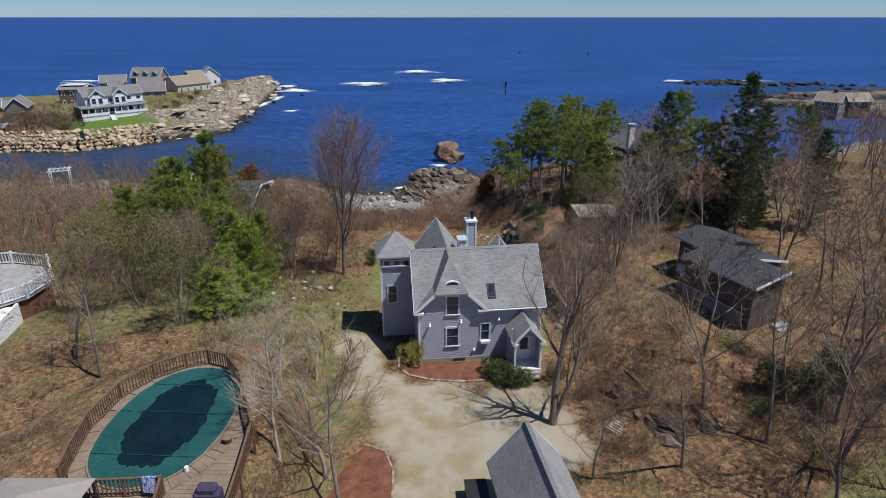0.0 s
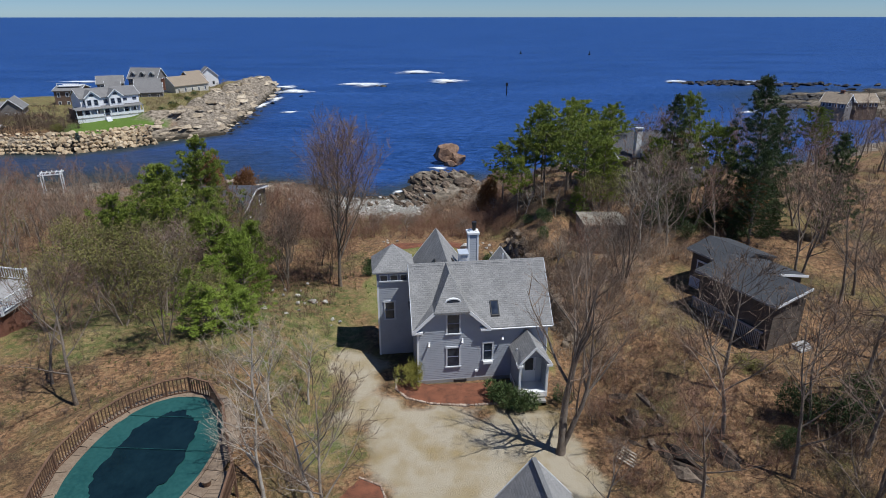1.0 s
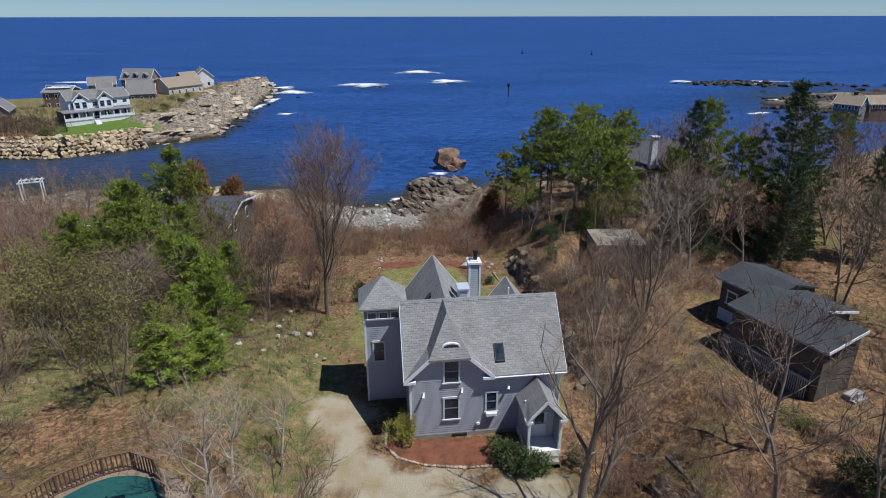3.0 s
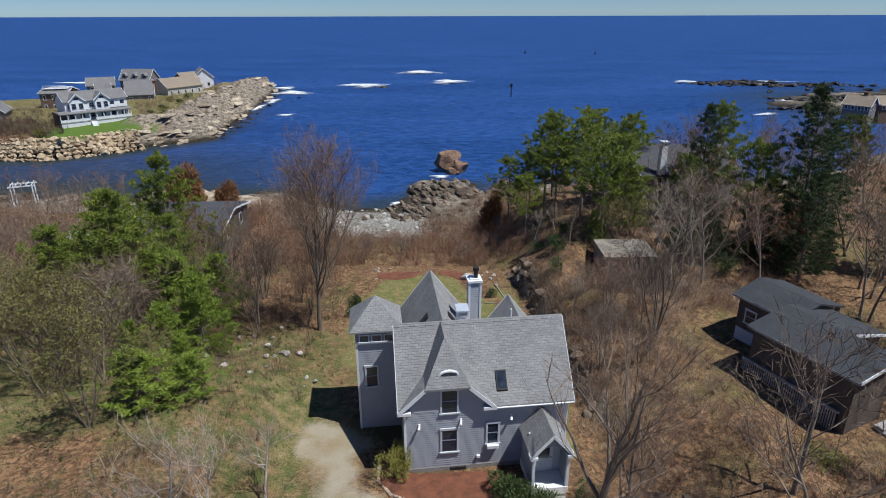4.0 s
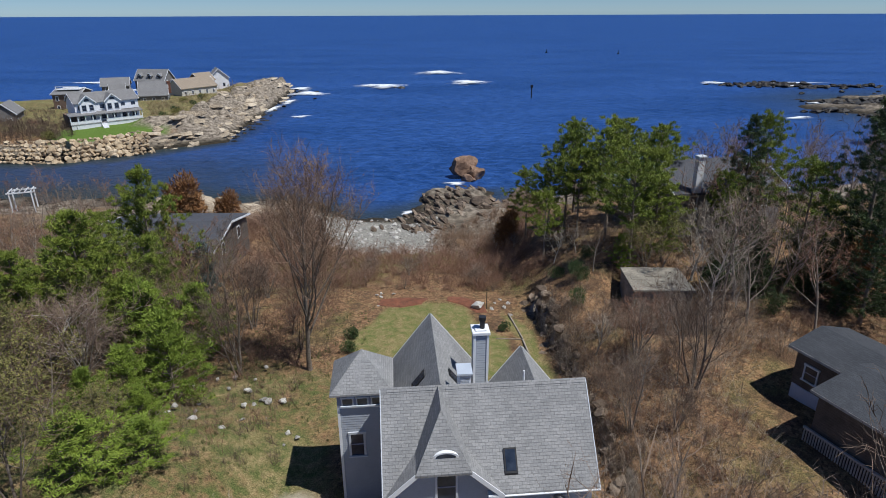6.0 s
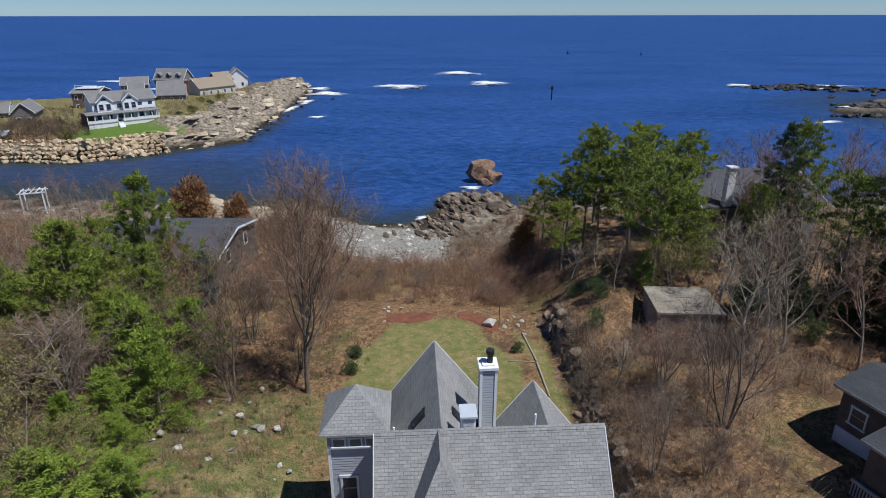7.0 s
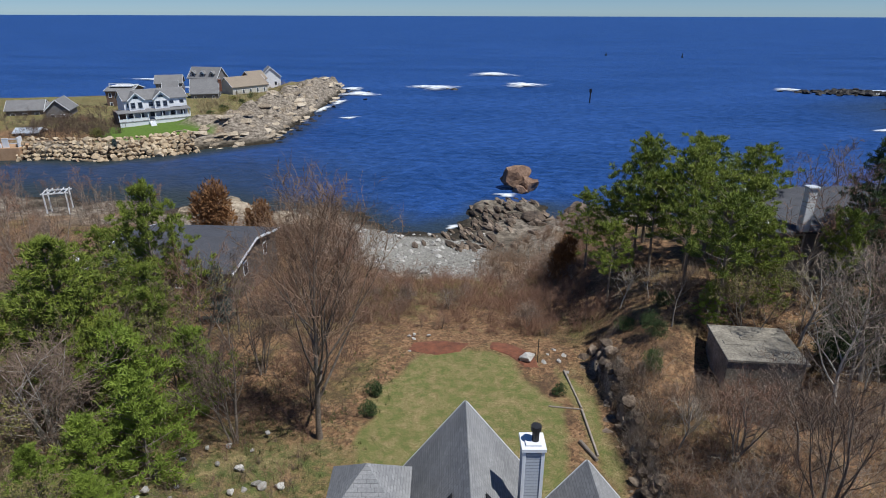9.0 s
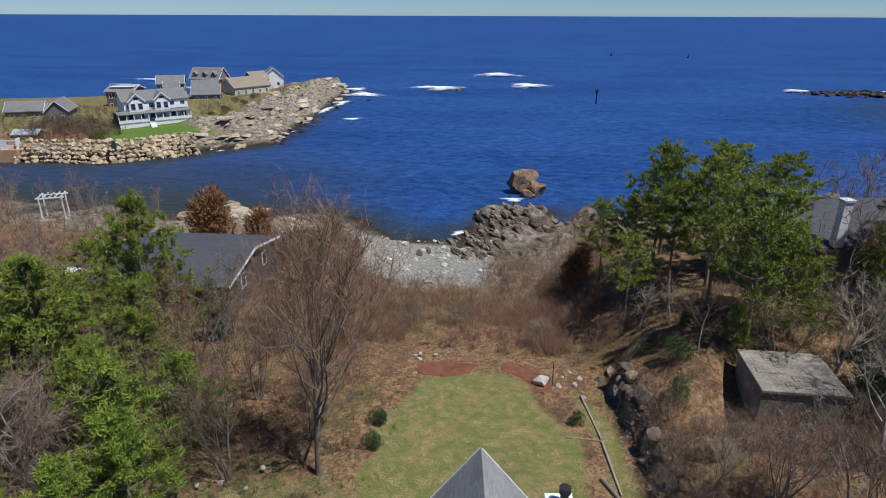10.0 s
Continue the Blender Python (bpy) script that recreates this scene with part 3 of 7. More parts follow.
def build_house():
    h = empty("house", HOUSE, "grey clapboard house with steep grey shingle roofs", "house")
    e, rz, rv, ul, ur = 4.25, 7.84, 3.2, 0.0, 9.62
    # walls
    part("main_wall", prism(bmesh.new(), [(0.35, 0.28, 0.25), (0.35, 5.9, 0.25), (0.35, 5.9, 4.55), (0.35, rv, rz - 0.2), (0.35, 0.28, 4.35)], (8.9, 0, 0)), M_SIDING, h)
    part("gable_wall", prism(bmesh.new(), [(0.36, 0.276, 4.0), (4.95, 0.276, 4.0), (4.95, 0.276, 4.42), (3.82, 0.276, 5.52), (1.48, 0.276, 5.52), (0.36, 0.276, 4.42)], (0, 0.4, 0)), M_SIDING, h)
    clapboards("front_siding", h, 0.28, 0.27, 3.99, lambda z: (0.42, 9.15))
    clapboards("gable_siding", h, 0.276, 3.99, 5.5, lambda z: (0.45 + max(0, z - 4.42) * 1.0, 4.88 - max(0, z - 4.42) * 1.0))
    clapboards("eave_siding", h, 0.28, 3.99, 4.2, lambda z: (4.97, 9.15))
    clapboards("tower_siding", h, 4.55, 0.05, 5.9, lambda z: (-2.03, 0.33))
    part("foundation", boxes(((0.33, 0.25, -0.4), (9.27, 5.95, 0.27))), M_STONE, h, "rubble stone foundation")
    part("rear_wall", gable_wall(0.55, 4.95, 5.8, 10.1, 0.0, 4.6, 7.5), M_SIDING, h)
    part("rear_wall", gable_wall(5.45, 9.4, 5.8, 7.1, 0.0, 4.55, 6.9), M_SIDING, h)
    # main roof
    part("roof_slope", slope([(ul, 0, e), (1.48, 1.253, 5.656), (2.65, rv, rz), (ul, rv, rz)]), M_ROOF, h)
    part("roof_slope", slope([(5.3, 0, e), (ur, 0, e), (ur, rv, rz), (2.65, rv, rz), (3.82, 1.253, 5.656)]), M_ROOF, h)
    part("roof_slope", slope([(ur, 2 * rv, e), (ul, 2 * rv, e), (ul, rv, rz), (ur, rv, rz)]), M_ROOF, h)
    part("ridge_cap", prism(bmesh.new(), [(ul - 0.01, rv - 0.15, rz - 0.13), (ul - 0.01, rv, rz + 0.03), (ul - 0.01, rv + 0.15, rz - 0.13)], (ur - ul + 0.02, 0, 0)), M_ROOF, h)
    # front cross gable with a clipped peak
    uc, kz, kw, kv, vh = 2.65, 5.66, 1.17, 1.253, 1.35
    for s in (-1, 1):
        lo = [(uc + s * 2.65, -0.02, e + 0.02), (uc + s * kw, -0.02, kz), (uc + s * kw, kv + 0.1, kz + 0.02)]
        hi = [(uc + s * kw, -0.02, kz), (uc, vh, rz + 0.02), (uc, rv, rz + 0.02), (uc + s * kw, kv + 0.1, kz + 0.02)]
        for q in (lo, hi):
            part("roof_slope", slope(q if s > 0 else q[::-1], 0.12), M_ROOF, h)
        # bargeboard and the little boxed return at its foot
        bm = bmesh.new()
        beam(bm, (uc + s * 2.62, -0.05, e - 0.08), (uc + s * kw, -0.05, kz - 0.1), 0.05, 0.2)
        part("bargeboard", bm, M_TRIM, h)
        part("eave_return", boxes(((uc + s * 2.68, -0.07, e - 0.2), (uc + s * 1.95, 0.26, e - 0.02)), bevel=0.015), M_TRIM, h)
    part("roof_slope", slope([(uc - kw - 0.05, -0.08, kz - 0.05), (uc + kw + 0.05, -0.08, kz - 0.05), (uc, vh, rz + 0.035)], 0.12), M_ROOF, h, "clipped gable peak")
    part("soffit", boxes(((uc - kw, -0.04, kz - 0.2), (uc + kw, 0.28, kz - 0.14))), M_TRIMGREY, h)
    # eyebrow vent in the clipped peak
    ev = new("eyebrow_window")
    ev.parent = h
    n = 12
    arc = [(uc + 0.12 + 0.56 * math.cos(math.pi * i / n), 0.27, 6.16 + 0.29 * math.sin(math.pi * i / n)) for i in range(n + 1)]
    inn = [(uc + 0.12 + 0.44 * math.cos(math.pi * i / n), 0.255, 6.18 + 0.2 * math.sin(math.pi * i / n)) for i in range(n + 1)]
    part("arched_frame", prism(bmesh.new(), arc, (0, 0.5, 0)), M_TRIM, ev)
    part("pane", prism(bmesh.new(), inn, (0, 0.03, 0)), M_GLASS, ev)
    # eaves and gutters
    part("gutter", boxes(((5.25, -0.07, e - 0.13), (ur, 0.03, e - 0.06)), bevel=0.02), M_TRIM, h, "white eave gutter")
    part("soffit", boxes(((5.0, 0.0, e - 0.2), (ur - 0.1, 0.28, e - 0.16))), M_TRIMGREY, h)
    for u in (0.36, 9.18):
        part("corner_board", boxes(((u - 0.04, 0.24, 0.25), (u + 0.09, 0.38, 4.1))), M_TRIM, h)
    part("downpipe", cyl(bmesh.new(), (9.3, 0.2, 0.2), (9.3, 0.2, 4.1), 0.045), M_TRIM, h)
    for s in (ul, ur):
        bm = bmesh.new()
        beam(bm, (s, 0.02, e - 0.1), (s, rv, rz - 0.1), 0.04, 0.2)
        beam(bm, (s, 2 * rv - 0.02, e - 0.1), (s, rv, rz - 0.1), 0.04, 0.2)
        part("bargeboard", bm, M_TRIMGREY, h)
    # windows
    v = 0.266
    window(h, 2.28, 3.30, 3.84, 5.38, v)
    window(h, 2.28, 3.30, 1.28, 2.84, v)
    window(h, 4.80, 5.58, 1.62, 3.05, v)
    part("window_box", boxes(((4.86, 0.0, 1.42), (5.52, 0.24, 1.62)), bevel=0.01), M_TRIM, h, "white window flower box")
    # wall lamps
    for u, z in ((1.15, 3.15), (3.42, 3.3), (6.2, 3.35)):
        lamp = new("wall_lamp")
        lamp.parent = h
        part("backplate", boxes(((u - 0.06, 0.22, z - 0.1), (u + 0.06, 0.28, z + 0.12)), bevel=0.01), M_TRIM, lamp)
        part("spotlight", cyl(bmesh.new(), (u, 0.2, z + 0.05), (u - 0.05, 0.02, z - 0.1), 0.055, 0.085), M_TRIM, lamp)
    part("vent_hood", boxes(((4.3, 0.14, 0.75), (4.5, 0.28, 0.92)), bevel=0.02), M_TRIM, h)
    part("basement_window", boxes(((2.85, 0.2, 0.0), (3.75, 0.28, 0.22)), bevel=0.02), M_BLACK, h)
    # skylight in the front slope
    sk = new("skylight")
    sk.parent = h
    zr = lambda vv: e + vv * (rz - e) / rv
    part("skylight_frame", slope([(5.42, 0.50, zr(0.50) + 0.1), (6.0, 0.50, zr(0.50) + 0.1), (6.0, 1.22, zr(1.22) + 0.1), (5.42, 1.22, zr(1.22) + 0.1)], 0.14), M_BLACK, sk)
    part("pane", slope([(5.49, 0.56, zr(0.56) + 0.125), (5.93, 0.56, zr(0.56) + 0.125), (5.93, 1.16, zr(1.16) + 0.125), (5.49, 1.16, zr(1.16) + 0.125)], 0.03), M_GLASS, sk)
    # rear roofs
    for uc2, hw, zr2, vb in ((2.78, 2.75, 7.84, 10.4), (7.46, 2.35, 7.2, 7.45)):
        for s in (-1, 1):
            q = [(uc2 + s * hw, 3.4, zr2 - hw * 1.3), (uc2, 3.4, zr2), (uc2, vb, zr2), (uc2 + s * hw, vb, zr2 - hw * 1.3)]
            part("roof_slope", slope(q if s < 0 else q[::-1], 0.14), M_ROOF, h)
            bm = bmesh.new()
            beam(bm, (uc2 + s * hw, vb, zr2 - hw * 1.3 - 0.09), (uc2, vb, zr2 - 0.09), 0.04, 0.16)
            part("bargeboard", bm, M_TRIM, h)
    for a, b in ((1.5, 2.15), (3.4, 4.05)):
        sk = new("skylight")
        sk.parent = h
        zs = lambda u, up: 7.84 - 1.3 * abs(u - 2.78) + up
        part("skylight_frame", slope([(a, 5.15, zs(a, 0.12)), (b, 5.15, zs(b, 0.12)), (b, 5.75, zs(b, 0.12)), (a, 5.75, zs(a, 0.12))], 0.16), M_BLACK, sk)
        a, b = a + 0.07, b - 0.07
        part("pane", slope([(a, 5.21, zs(a, 0.145)), (b, 5.21, zs(b, 0.145)), (b, 5.69, zs(b, 0.145)), (a, 5.69, zs(a, 0.145))], 0.03), M_GLASS, sk)
    # stair tower with a hipped roof
    part("tower_wall", boxes(((-2.12, 4.55, 0.0), (0.34, 7.15, 6.75))), M_SIDING, h)
    part("tower_frieze", boxes(((-2.16, 4.50, 6.0), (0.36, 7.19, 6.78))), M_SASH, h, "blue-grey band under the tower eaves")
    part("tower_band", boxes(((-2.17, 4.49, 5.92), (0.36, 7.20, 6.0))), M_TRIM, h)
    for k in range(3):
        window(h, -1.95 + k * 0.72, -1.35 + k * 0.72, 6.06, 6.54, 4.50, 0.06, False, trim=M_TRIMGREY)
    window(h, -1.72, -0.88, 3.0, 4.45, 4.54)
    part("corner_board", boxes(((-2.17, 4.50, 0.0), (-2.04, 4.64, 6.1))), M_TRIM, h)
    ap, zt, ze = (-0.92, 5.8), 8.42, 6.82
    cs = [(-2.48, 4.3), (0.6, 4.3), (0.6, 7.45), (-2.5, 7.45)]
    for i in range(4):
        a, b2 = cs[i], cs[(i + 1) % 4]
        part("roof_slope", slope([(*a, ze), (*b2, ze), (*ap, zt)], 0.1), M_ROOF, h)
    part("soffit", boxes(((-2.44, 4.34, ze - 0.13), (0.35, 7.4, ze - 0.09))), M_TRIMGREY, h)
    # chimney
    ch = new("chimney")
    ch.parent = h
    part("chimney_shaft", boxes(((4.72, 6.05, 0.0), (5.46, 6.85, 8.75))), M_SIDING, ch)
    for u in (4.72, 5.40):
        part("corner_board", boxes(((u - 0.03, 6.02, 2.0), (u + 0.09, 6.12, 8.75))), M_TRIM, ch)
    part("chimney_cap", boxes(((4.64, 5.97, 8.75), (5.54, 6.93, 8.90)), ((4.80, 6.13, 8.9), (5.38, 6.77, 8.97)), bevel=0.01), M_TRIM, ch)
    part("flue", cyl(cyl(bmesh.new(), (5.18, 6.4, 8.9), (5.18, 6.4, 9.55), 0.13, n=14), (5.18, 6.4, 9.42), (5.18, 6.4, 9.62), 0.19, n=14), M_BLACK, ch, "black metal flue pipe")
    # roof lantern
    la = new("roof_lantern")
    la.parent = h
    part("lantern_body", boxes(((3.62, 3.24, 7.0), (4.22, 3.85, 8.36))), M_TRIM, la)
    for k in range(6):
        part("louvre", boxes(((3.70, 3.20, 7.86 + k * 0.075), (4.14, 3.25, 7.91 + k * 0.075))), M_TRIMGREY, la)
    part("lantern_cap", slope([(3.56, 3.14, 8.42), (4.28, 3.14, 8.42), (4.28, 3.95, 8.5), (3.56, 3.95, 8.5)], 0.09), M_CAPM, la, "pale metal cap")
    # plumbing vents
    for u, vv, z in ((6.75, 3.5, 8.2), (0.75, 5.0, 6.6)):
        part("vent_pipe", cyl(bmesh.new(), (u, vv, 6), (u, vv, z), 0.05), M_TRIM, h)
    # porch
    pc, hw, pz, pe = 7.82, 1.16, 3.92, 2.6
    po = new("porch")
    po.parent = h
    for s in (-1, 1):
        q = [(pc + s * hw, -2.35, pe), (pc, -2.35, pz), (pc, 0.5, pz), (pc + s * hw, 0.5, pe)]
        part("roof_slope", slope(q if s < 0 else q[::-1], 0.1), M_ROOF, po)
        bm = bmesh.new()
        beam(bm, (pc + s * hw, -2.37, pe - 0.06), (pc, -2.37, pz - 0.06), 0.04, 0.16)
        part("bargeboard", bm, M_TRIM, po)
        part("eave_return", boxes(((pc + s * (hw + 0.02), -2.4, pe - 0.16), (pc + s * 0.78, -1.9, pe + 0.02)), bevel=0.01), M_TRIM, po)
        for vv in (-2.1,):
            part("post", boxes(((pc + s * 0.92 - 0.08, vv - 0.08, 0.45), (pc + s * 0.92 + 0.08, vv + 0.08, pe)), bevel=0.012), M_TRIM, po)
        part("side_wall", boxes(((pc + s * 0.96, -2.0, 0.3), (pc + s * 0.88, 0.5, pe + 0.05))), M_SIDING, po)
    n = 12
    arch = [(pc + 0.82, -2.2, 2.55), (pc, -2.2, 3.6), (pc - 0.82, -2.2, 2.55)] + [(pc - 0.7 * math.cos(math.pi * i / n), -2.2, 2.5 + 0.62 * math.sin(math.pi * i / n)) for i in range(n + 1)]
    part("gable_panel", prism(bmesh.new(), arch, (0, 0.12, 0)), M_SIDING, po, "arched porch gable")
    part("entry_wall", boxes(((pc - 0.9, -0.9, 0.4), (pc + 0.9, -0.8, 3.0))), M_TRIMGREY, po)
    door = new("front_door")
    door.parent = po
    part("door_leaf", boxes(((pc - 0.46, -0.96, 0.45), (pc + 0.46, -0.90, 2.5)), bevel=0.01), M_TRIM, door, "white front door")
    part("pane", boxes(((pc - 0.28, -0.975, 1.35), (pc + 0.28, -0.955, 2.3))), M_GLASS, door)
    part("door_handle", cyl(bmesh.new(), (pc + 0.36, -0.96, 1.42), (pc + 0.36, -1.04, 1.42), 0.03), M_BLACK, door)
    part("deck", boxes(((pc - 1.0, -2.2, -0.3), (pc + 1.0, 0.5, 0.42)), bevel=0.02), M_TRIM, po)
    for k in range(3):
        part("step", boxes(((pc - 0.75, -2.55 - k * 0.32, -0.4), (pc + 0.75, -2.2 - k * 0.32, 0.30 - k * 0.15)), bevel=0.015), M_STONE, po)
    return h


build_house()


# ---- pool terrace ----
M_DECK = material("weathered_deck", two((0.15, 0.105, 0.072), (0.29, 0.22, 0.155)), 1.2, 0.85, 12, 0.3, 0.01)
M_RAIL = material("brown_stained_rail", two((0.11, 0.06, 0.035), (0.2, 0.115, 0.07)), 2, 0.75, 10, 0.2, 0.006)
M_COVER = material("green_pool_cover", two((0.010, 0.058, 0.056), (0.024, 0.10, 0.092)), 0.7, 0.55, 9, 0.2, 0.02)
M_PUDDLE = material("dark_standing_water", two((0.004, 0.012, 0.016), (0.008, 0.022, 0.028)), 0.6, 0.12, 5, 0.0)
M_MULCH = material("red_mulch", two((0.075, 0.032, 0.02), (0.28, 0.105, 0.055)), 1.5, 0.95, 16, 0.8, 0.05)
M_EDGE = material("edging_stone", two((0.22, 0.15, 0.11), (0.5, 0.4, 0.31)), 2.5, 0.9, 6, 0.5, 0.02, rnd=0.3)
M_BLUE = material("blue_plaid_cloth", two((0.05, 0.08, 0.3), (0.5, 0.55, 0.75), 0.45, 0.55), 6, 0.8, 3, 0.2, 0.005)
M_TAN = material("tan_canvas", two((0.27, 0.235, 0.205), (0.35, 0.31, 0.27)), 1.0, 0.85, 14, 0.2, 0.01)
M_PURPLE = material("dark_purple_plastic", two((0.03, 0.025, 0.05), (0.08, 0.06, 0.11)), 3, 0.6, 6, 0.1, 0.01)

PC, PA, PB, PR = Vector((-13.55, 24.85)), 4.75, 3.08, radians(87)


def oval(k, a, b):
    c, s = math.cos(k), math.sin(k)
    # a slightly squared oval, turned as the pool lies
    x, y = a * math.copysign(abs(c) ** 0.92, c), b * math.copysign(abs(s) ** 0.92, s)
    return PC + Vector((x * math.cos(PR) - y * math.sin(PR), x * math.sin(PR) + y * math.cos(PR)))


def disc(n, a, b, z, wob=0.0, seed=0.0, rings=1):
    bm = bmesh.new()
    last = None
    for r in range(rings, 0, -1):
        ring = []
        for i in range(n):
            k = 2 * math.pi * i / n
            g = 1 + wob * (0.6 * math.sin(7 * k + seed) + 0.4 * math.sin(17 * k + 2 * seed) + 0.3 * math.sin(31 * k))
            p = oval(k, a * g * r / rings, b * g * r / rings)
            ring.append(bm.verts.new((p.x, p.y, z)))
        if last:
            for i in range(n):
                bm.faces.new((last[i], last[(i + 1) % n], ring[(i + 1) % n], ring[i]))
        last = ring
    bm.faces.new(last)
    return bm


def build_pool():
    z = POOL_Z
    pool = empty("swimming_pool", pose(0, 0, 0), "oval swimming pool under a green winter cover with dark rainwater", "pool")
    n = 64
    bm = bmesh.new()
    rings = [[bm.verts.new((*oval(2 * math.pi * i / n, a, b), zz)) for i in range(n)] for a, b, zz in ((PA, PB, z - 1.3), (PA, PB, z + 0.05), (PA - 0.14, PB - 0.14, z + 0.05), (PA - 0.14, PB - 0.14, z - 0.3))]
    for q, w in zip(rings, rings[1:]):
        for i in range(n):
            bm.faces.new((q[i], q[(i + 1) % n], w[(i + 1) % n], w[i]))
    part("pool_rim", bm, M_DECK, pool)
    bm = disc(72, PA - 0.1, PB - 0.1, z + 0.07, rings=6)
    for v in bm.verts:
        d = (Vector(v.co.xy) - PC).length
        v.co.z += -0.14 * max(0, 1 - d / 4.2) + 0.012 * math.sin(v.co.x * 5) * math.sin(v.co.y * 4)
    part("pool_cover", bm, M_COVER, pool, "dark green winter pool cover", True)
    part("rainwater", disc(160, 3.45, 1.72, z + 0.045, 0.065, 1.3), M_PUDDLE, pool, "dark pool of rainwater on the cover")
    for f in (-0.55, 0.1, 0.62):
        a = oval(math.acos(f), PA - 0.2, PB - 0.2)
        b = oval(-math.acos(f), PA - 0.2, PB - 0.2)
        bm = bmesh.new()
        beam(bm, (a.x, a.y, z + 0.085), (b.x, b.y, z + 0.085), 0.02)
        part("cover_seam", bm, M_COVER, pool)
    # terrace of planks round the oval
    deck = empty("pool_deck", pose(0, 0, 0), "weathered brown timber deck round the pool", "deck")
    bm = bmesh.new()
    for i in range(n):
        k0, k1 = 2 * math.pi * i / n, 2 * math.pi * (i + 0.94) / n
        q = [oval(k0, PA + 0.02, PB + 0.02), oval(k1, PA + 0.02, PB + 0.02), oval(k1, PA + 0.62, PB + 0.75), oval(k0, PA + 0.62, PB + 0.75)]
        prism(bm, [(p.x, p.y, z + 0.012 * (i % 3)) for p in q], (0, 0, -0.06))
    part("ring_planks", bm, M_DECK, deck)
    bm = bmesh.new()
    for i in range(30):
        y0 = 17.2 + i * 0.23
        x0 = -10.6 - max(0, 23.6 - y0) * 0.62 if y0 > 19.8 else -15.6
        prism(bm, [(x0, y0, z - 0.02), (-8.9 - i * 0.012, y0, z - 0.02), (-8.9 - i * 0.012, y0 + 0.215, z - 0.02), (x0 + 0.1, y0 + 0.215, z - 0.02)], (0, 0, -0.04))
    part("deck_planks", bm, M_DECK, deck)
    part("skirt", disc(48, PA + 0.62, PB + 0.62, z - 0.12, rings=2), M_RAIL, deck)
    # railing: posts, rails and balusters
    fence = empty("pool_fence", pose(0, 0, 0), "brown timber railing with close balusters round the pool deck", "fence")
    pts = [Vector(p) for p in ((-8.5, 17.6), (-8.75, 20.6), (-9.05, 23.5), (-10.0, 25.6), (-10.85, 27.6), (-12.2, 29.5), (-13.5, 30.0), (-14.6, 29.6), (-15.95, 28.5), (-16.9, 26.7), (-17.15, 24.1), (-16.75, 21.9), (-16.35, 20.4))]
    run_balusters(fence, pts, z)
    f2 = [Vector((-14.9, 19.7)), Vector((-13.3, 19.75)), Vector((-11.75, 19.9)), Vector((-11.4, 18.3)), Vector((-11.3, 16.8))]
    run_balusters(fence, f2, z)


def run_balusters(fence, pts, z, h=0.95):
    for p in pts:
        part("post", boxes(((p.x - 0.05, p.y - 0.05, z - 1.2), (p.x + 0.05, p.y + 0.05, z + h + 0.04))), M_RAIL, fence)
    slat = mesh_from("baluster", [(sx * 0.022, sy * 0.022, zz) for zz in (0.08, h - 0.04) for sx, sy in ((-1, -1), (1, -1), (1, 1), (-1, 1))], [(0, 1, 5, 4), (1, 2, 6, 5), (2, 3, 7, 6), (3, 0, 4, 7)])
    slat.materials.append(M_RAIL)
    for a, b in zip(pts, pts[1:]):
        for zz, w in ((h, 0.10), (0.07, 0.05)):
            bm = bmesh.new()
            beam(bm, (a.x, a.y, z + zz), (b.x, b.y, z + zz), w, 0.05)
            part("rail", bm, M_RAIL, fence)
        d = b - a
        k = max(2, int(d.length / 0.17))
        for i in range(1, k):
            p = a + d * i / k
            ob = new("baluster", slat)
            ob.location = (p.x, p.y, z)
            ob.parent = fence


build_pool()


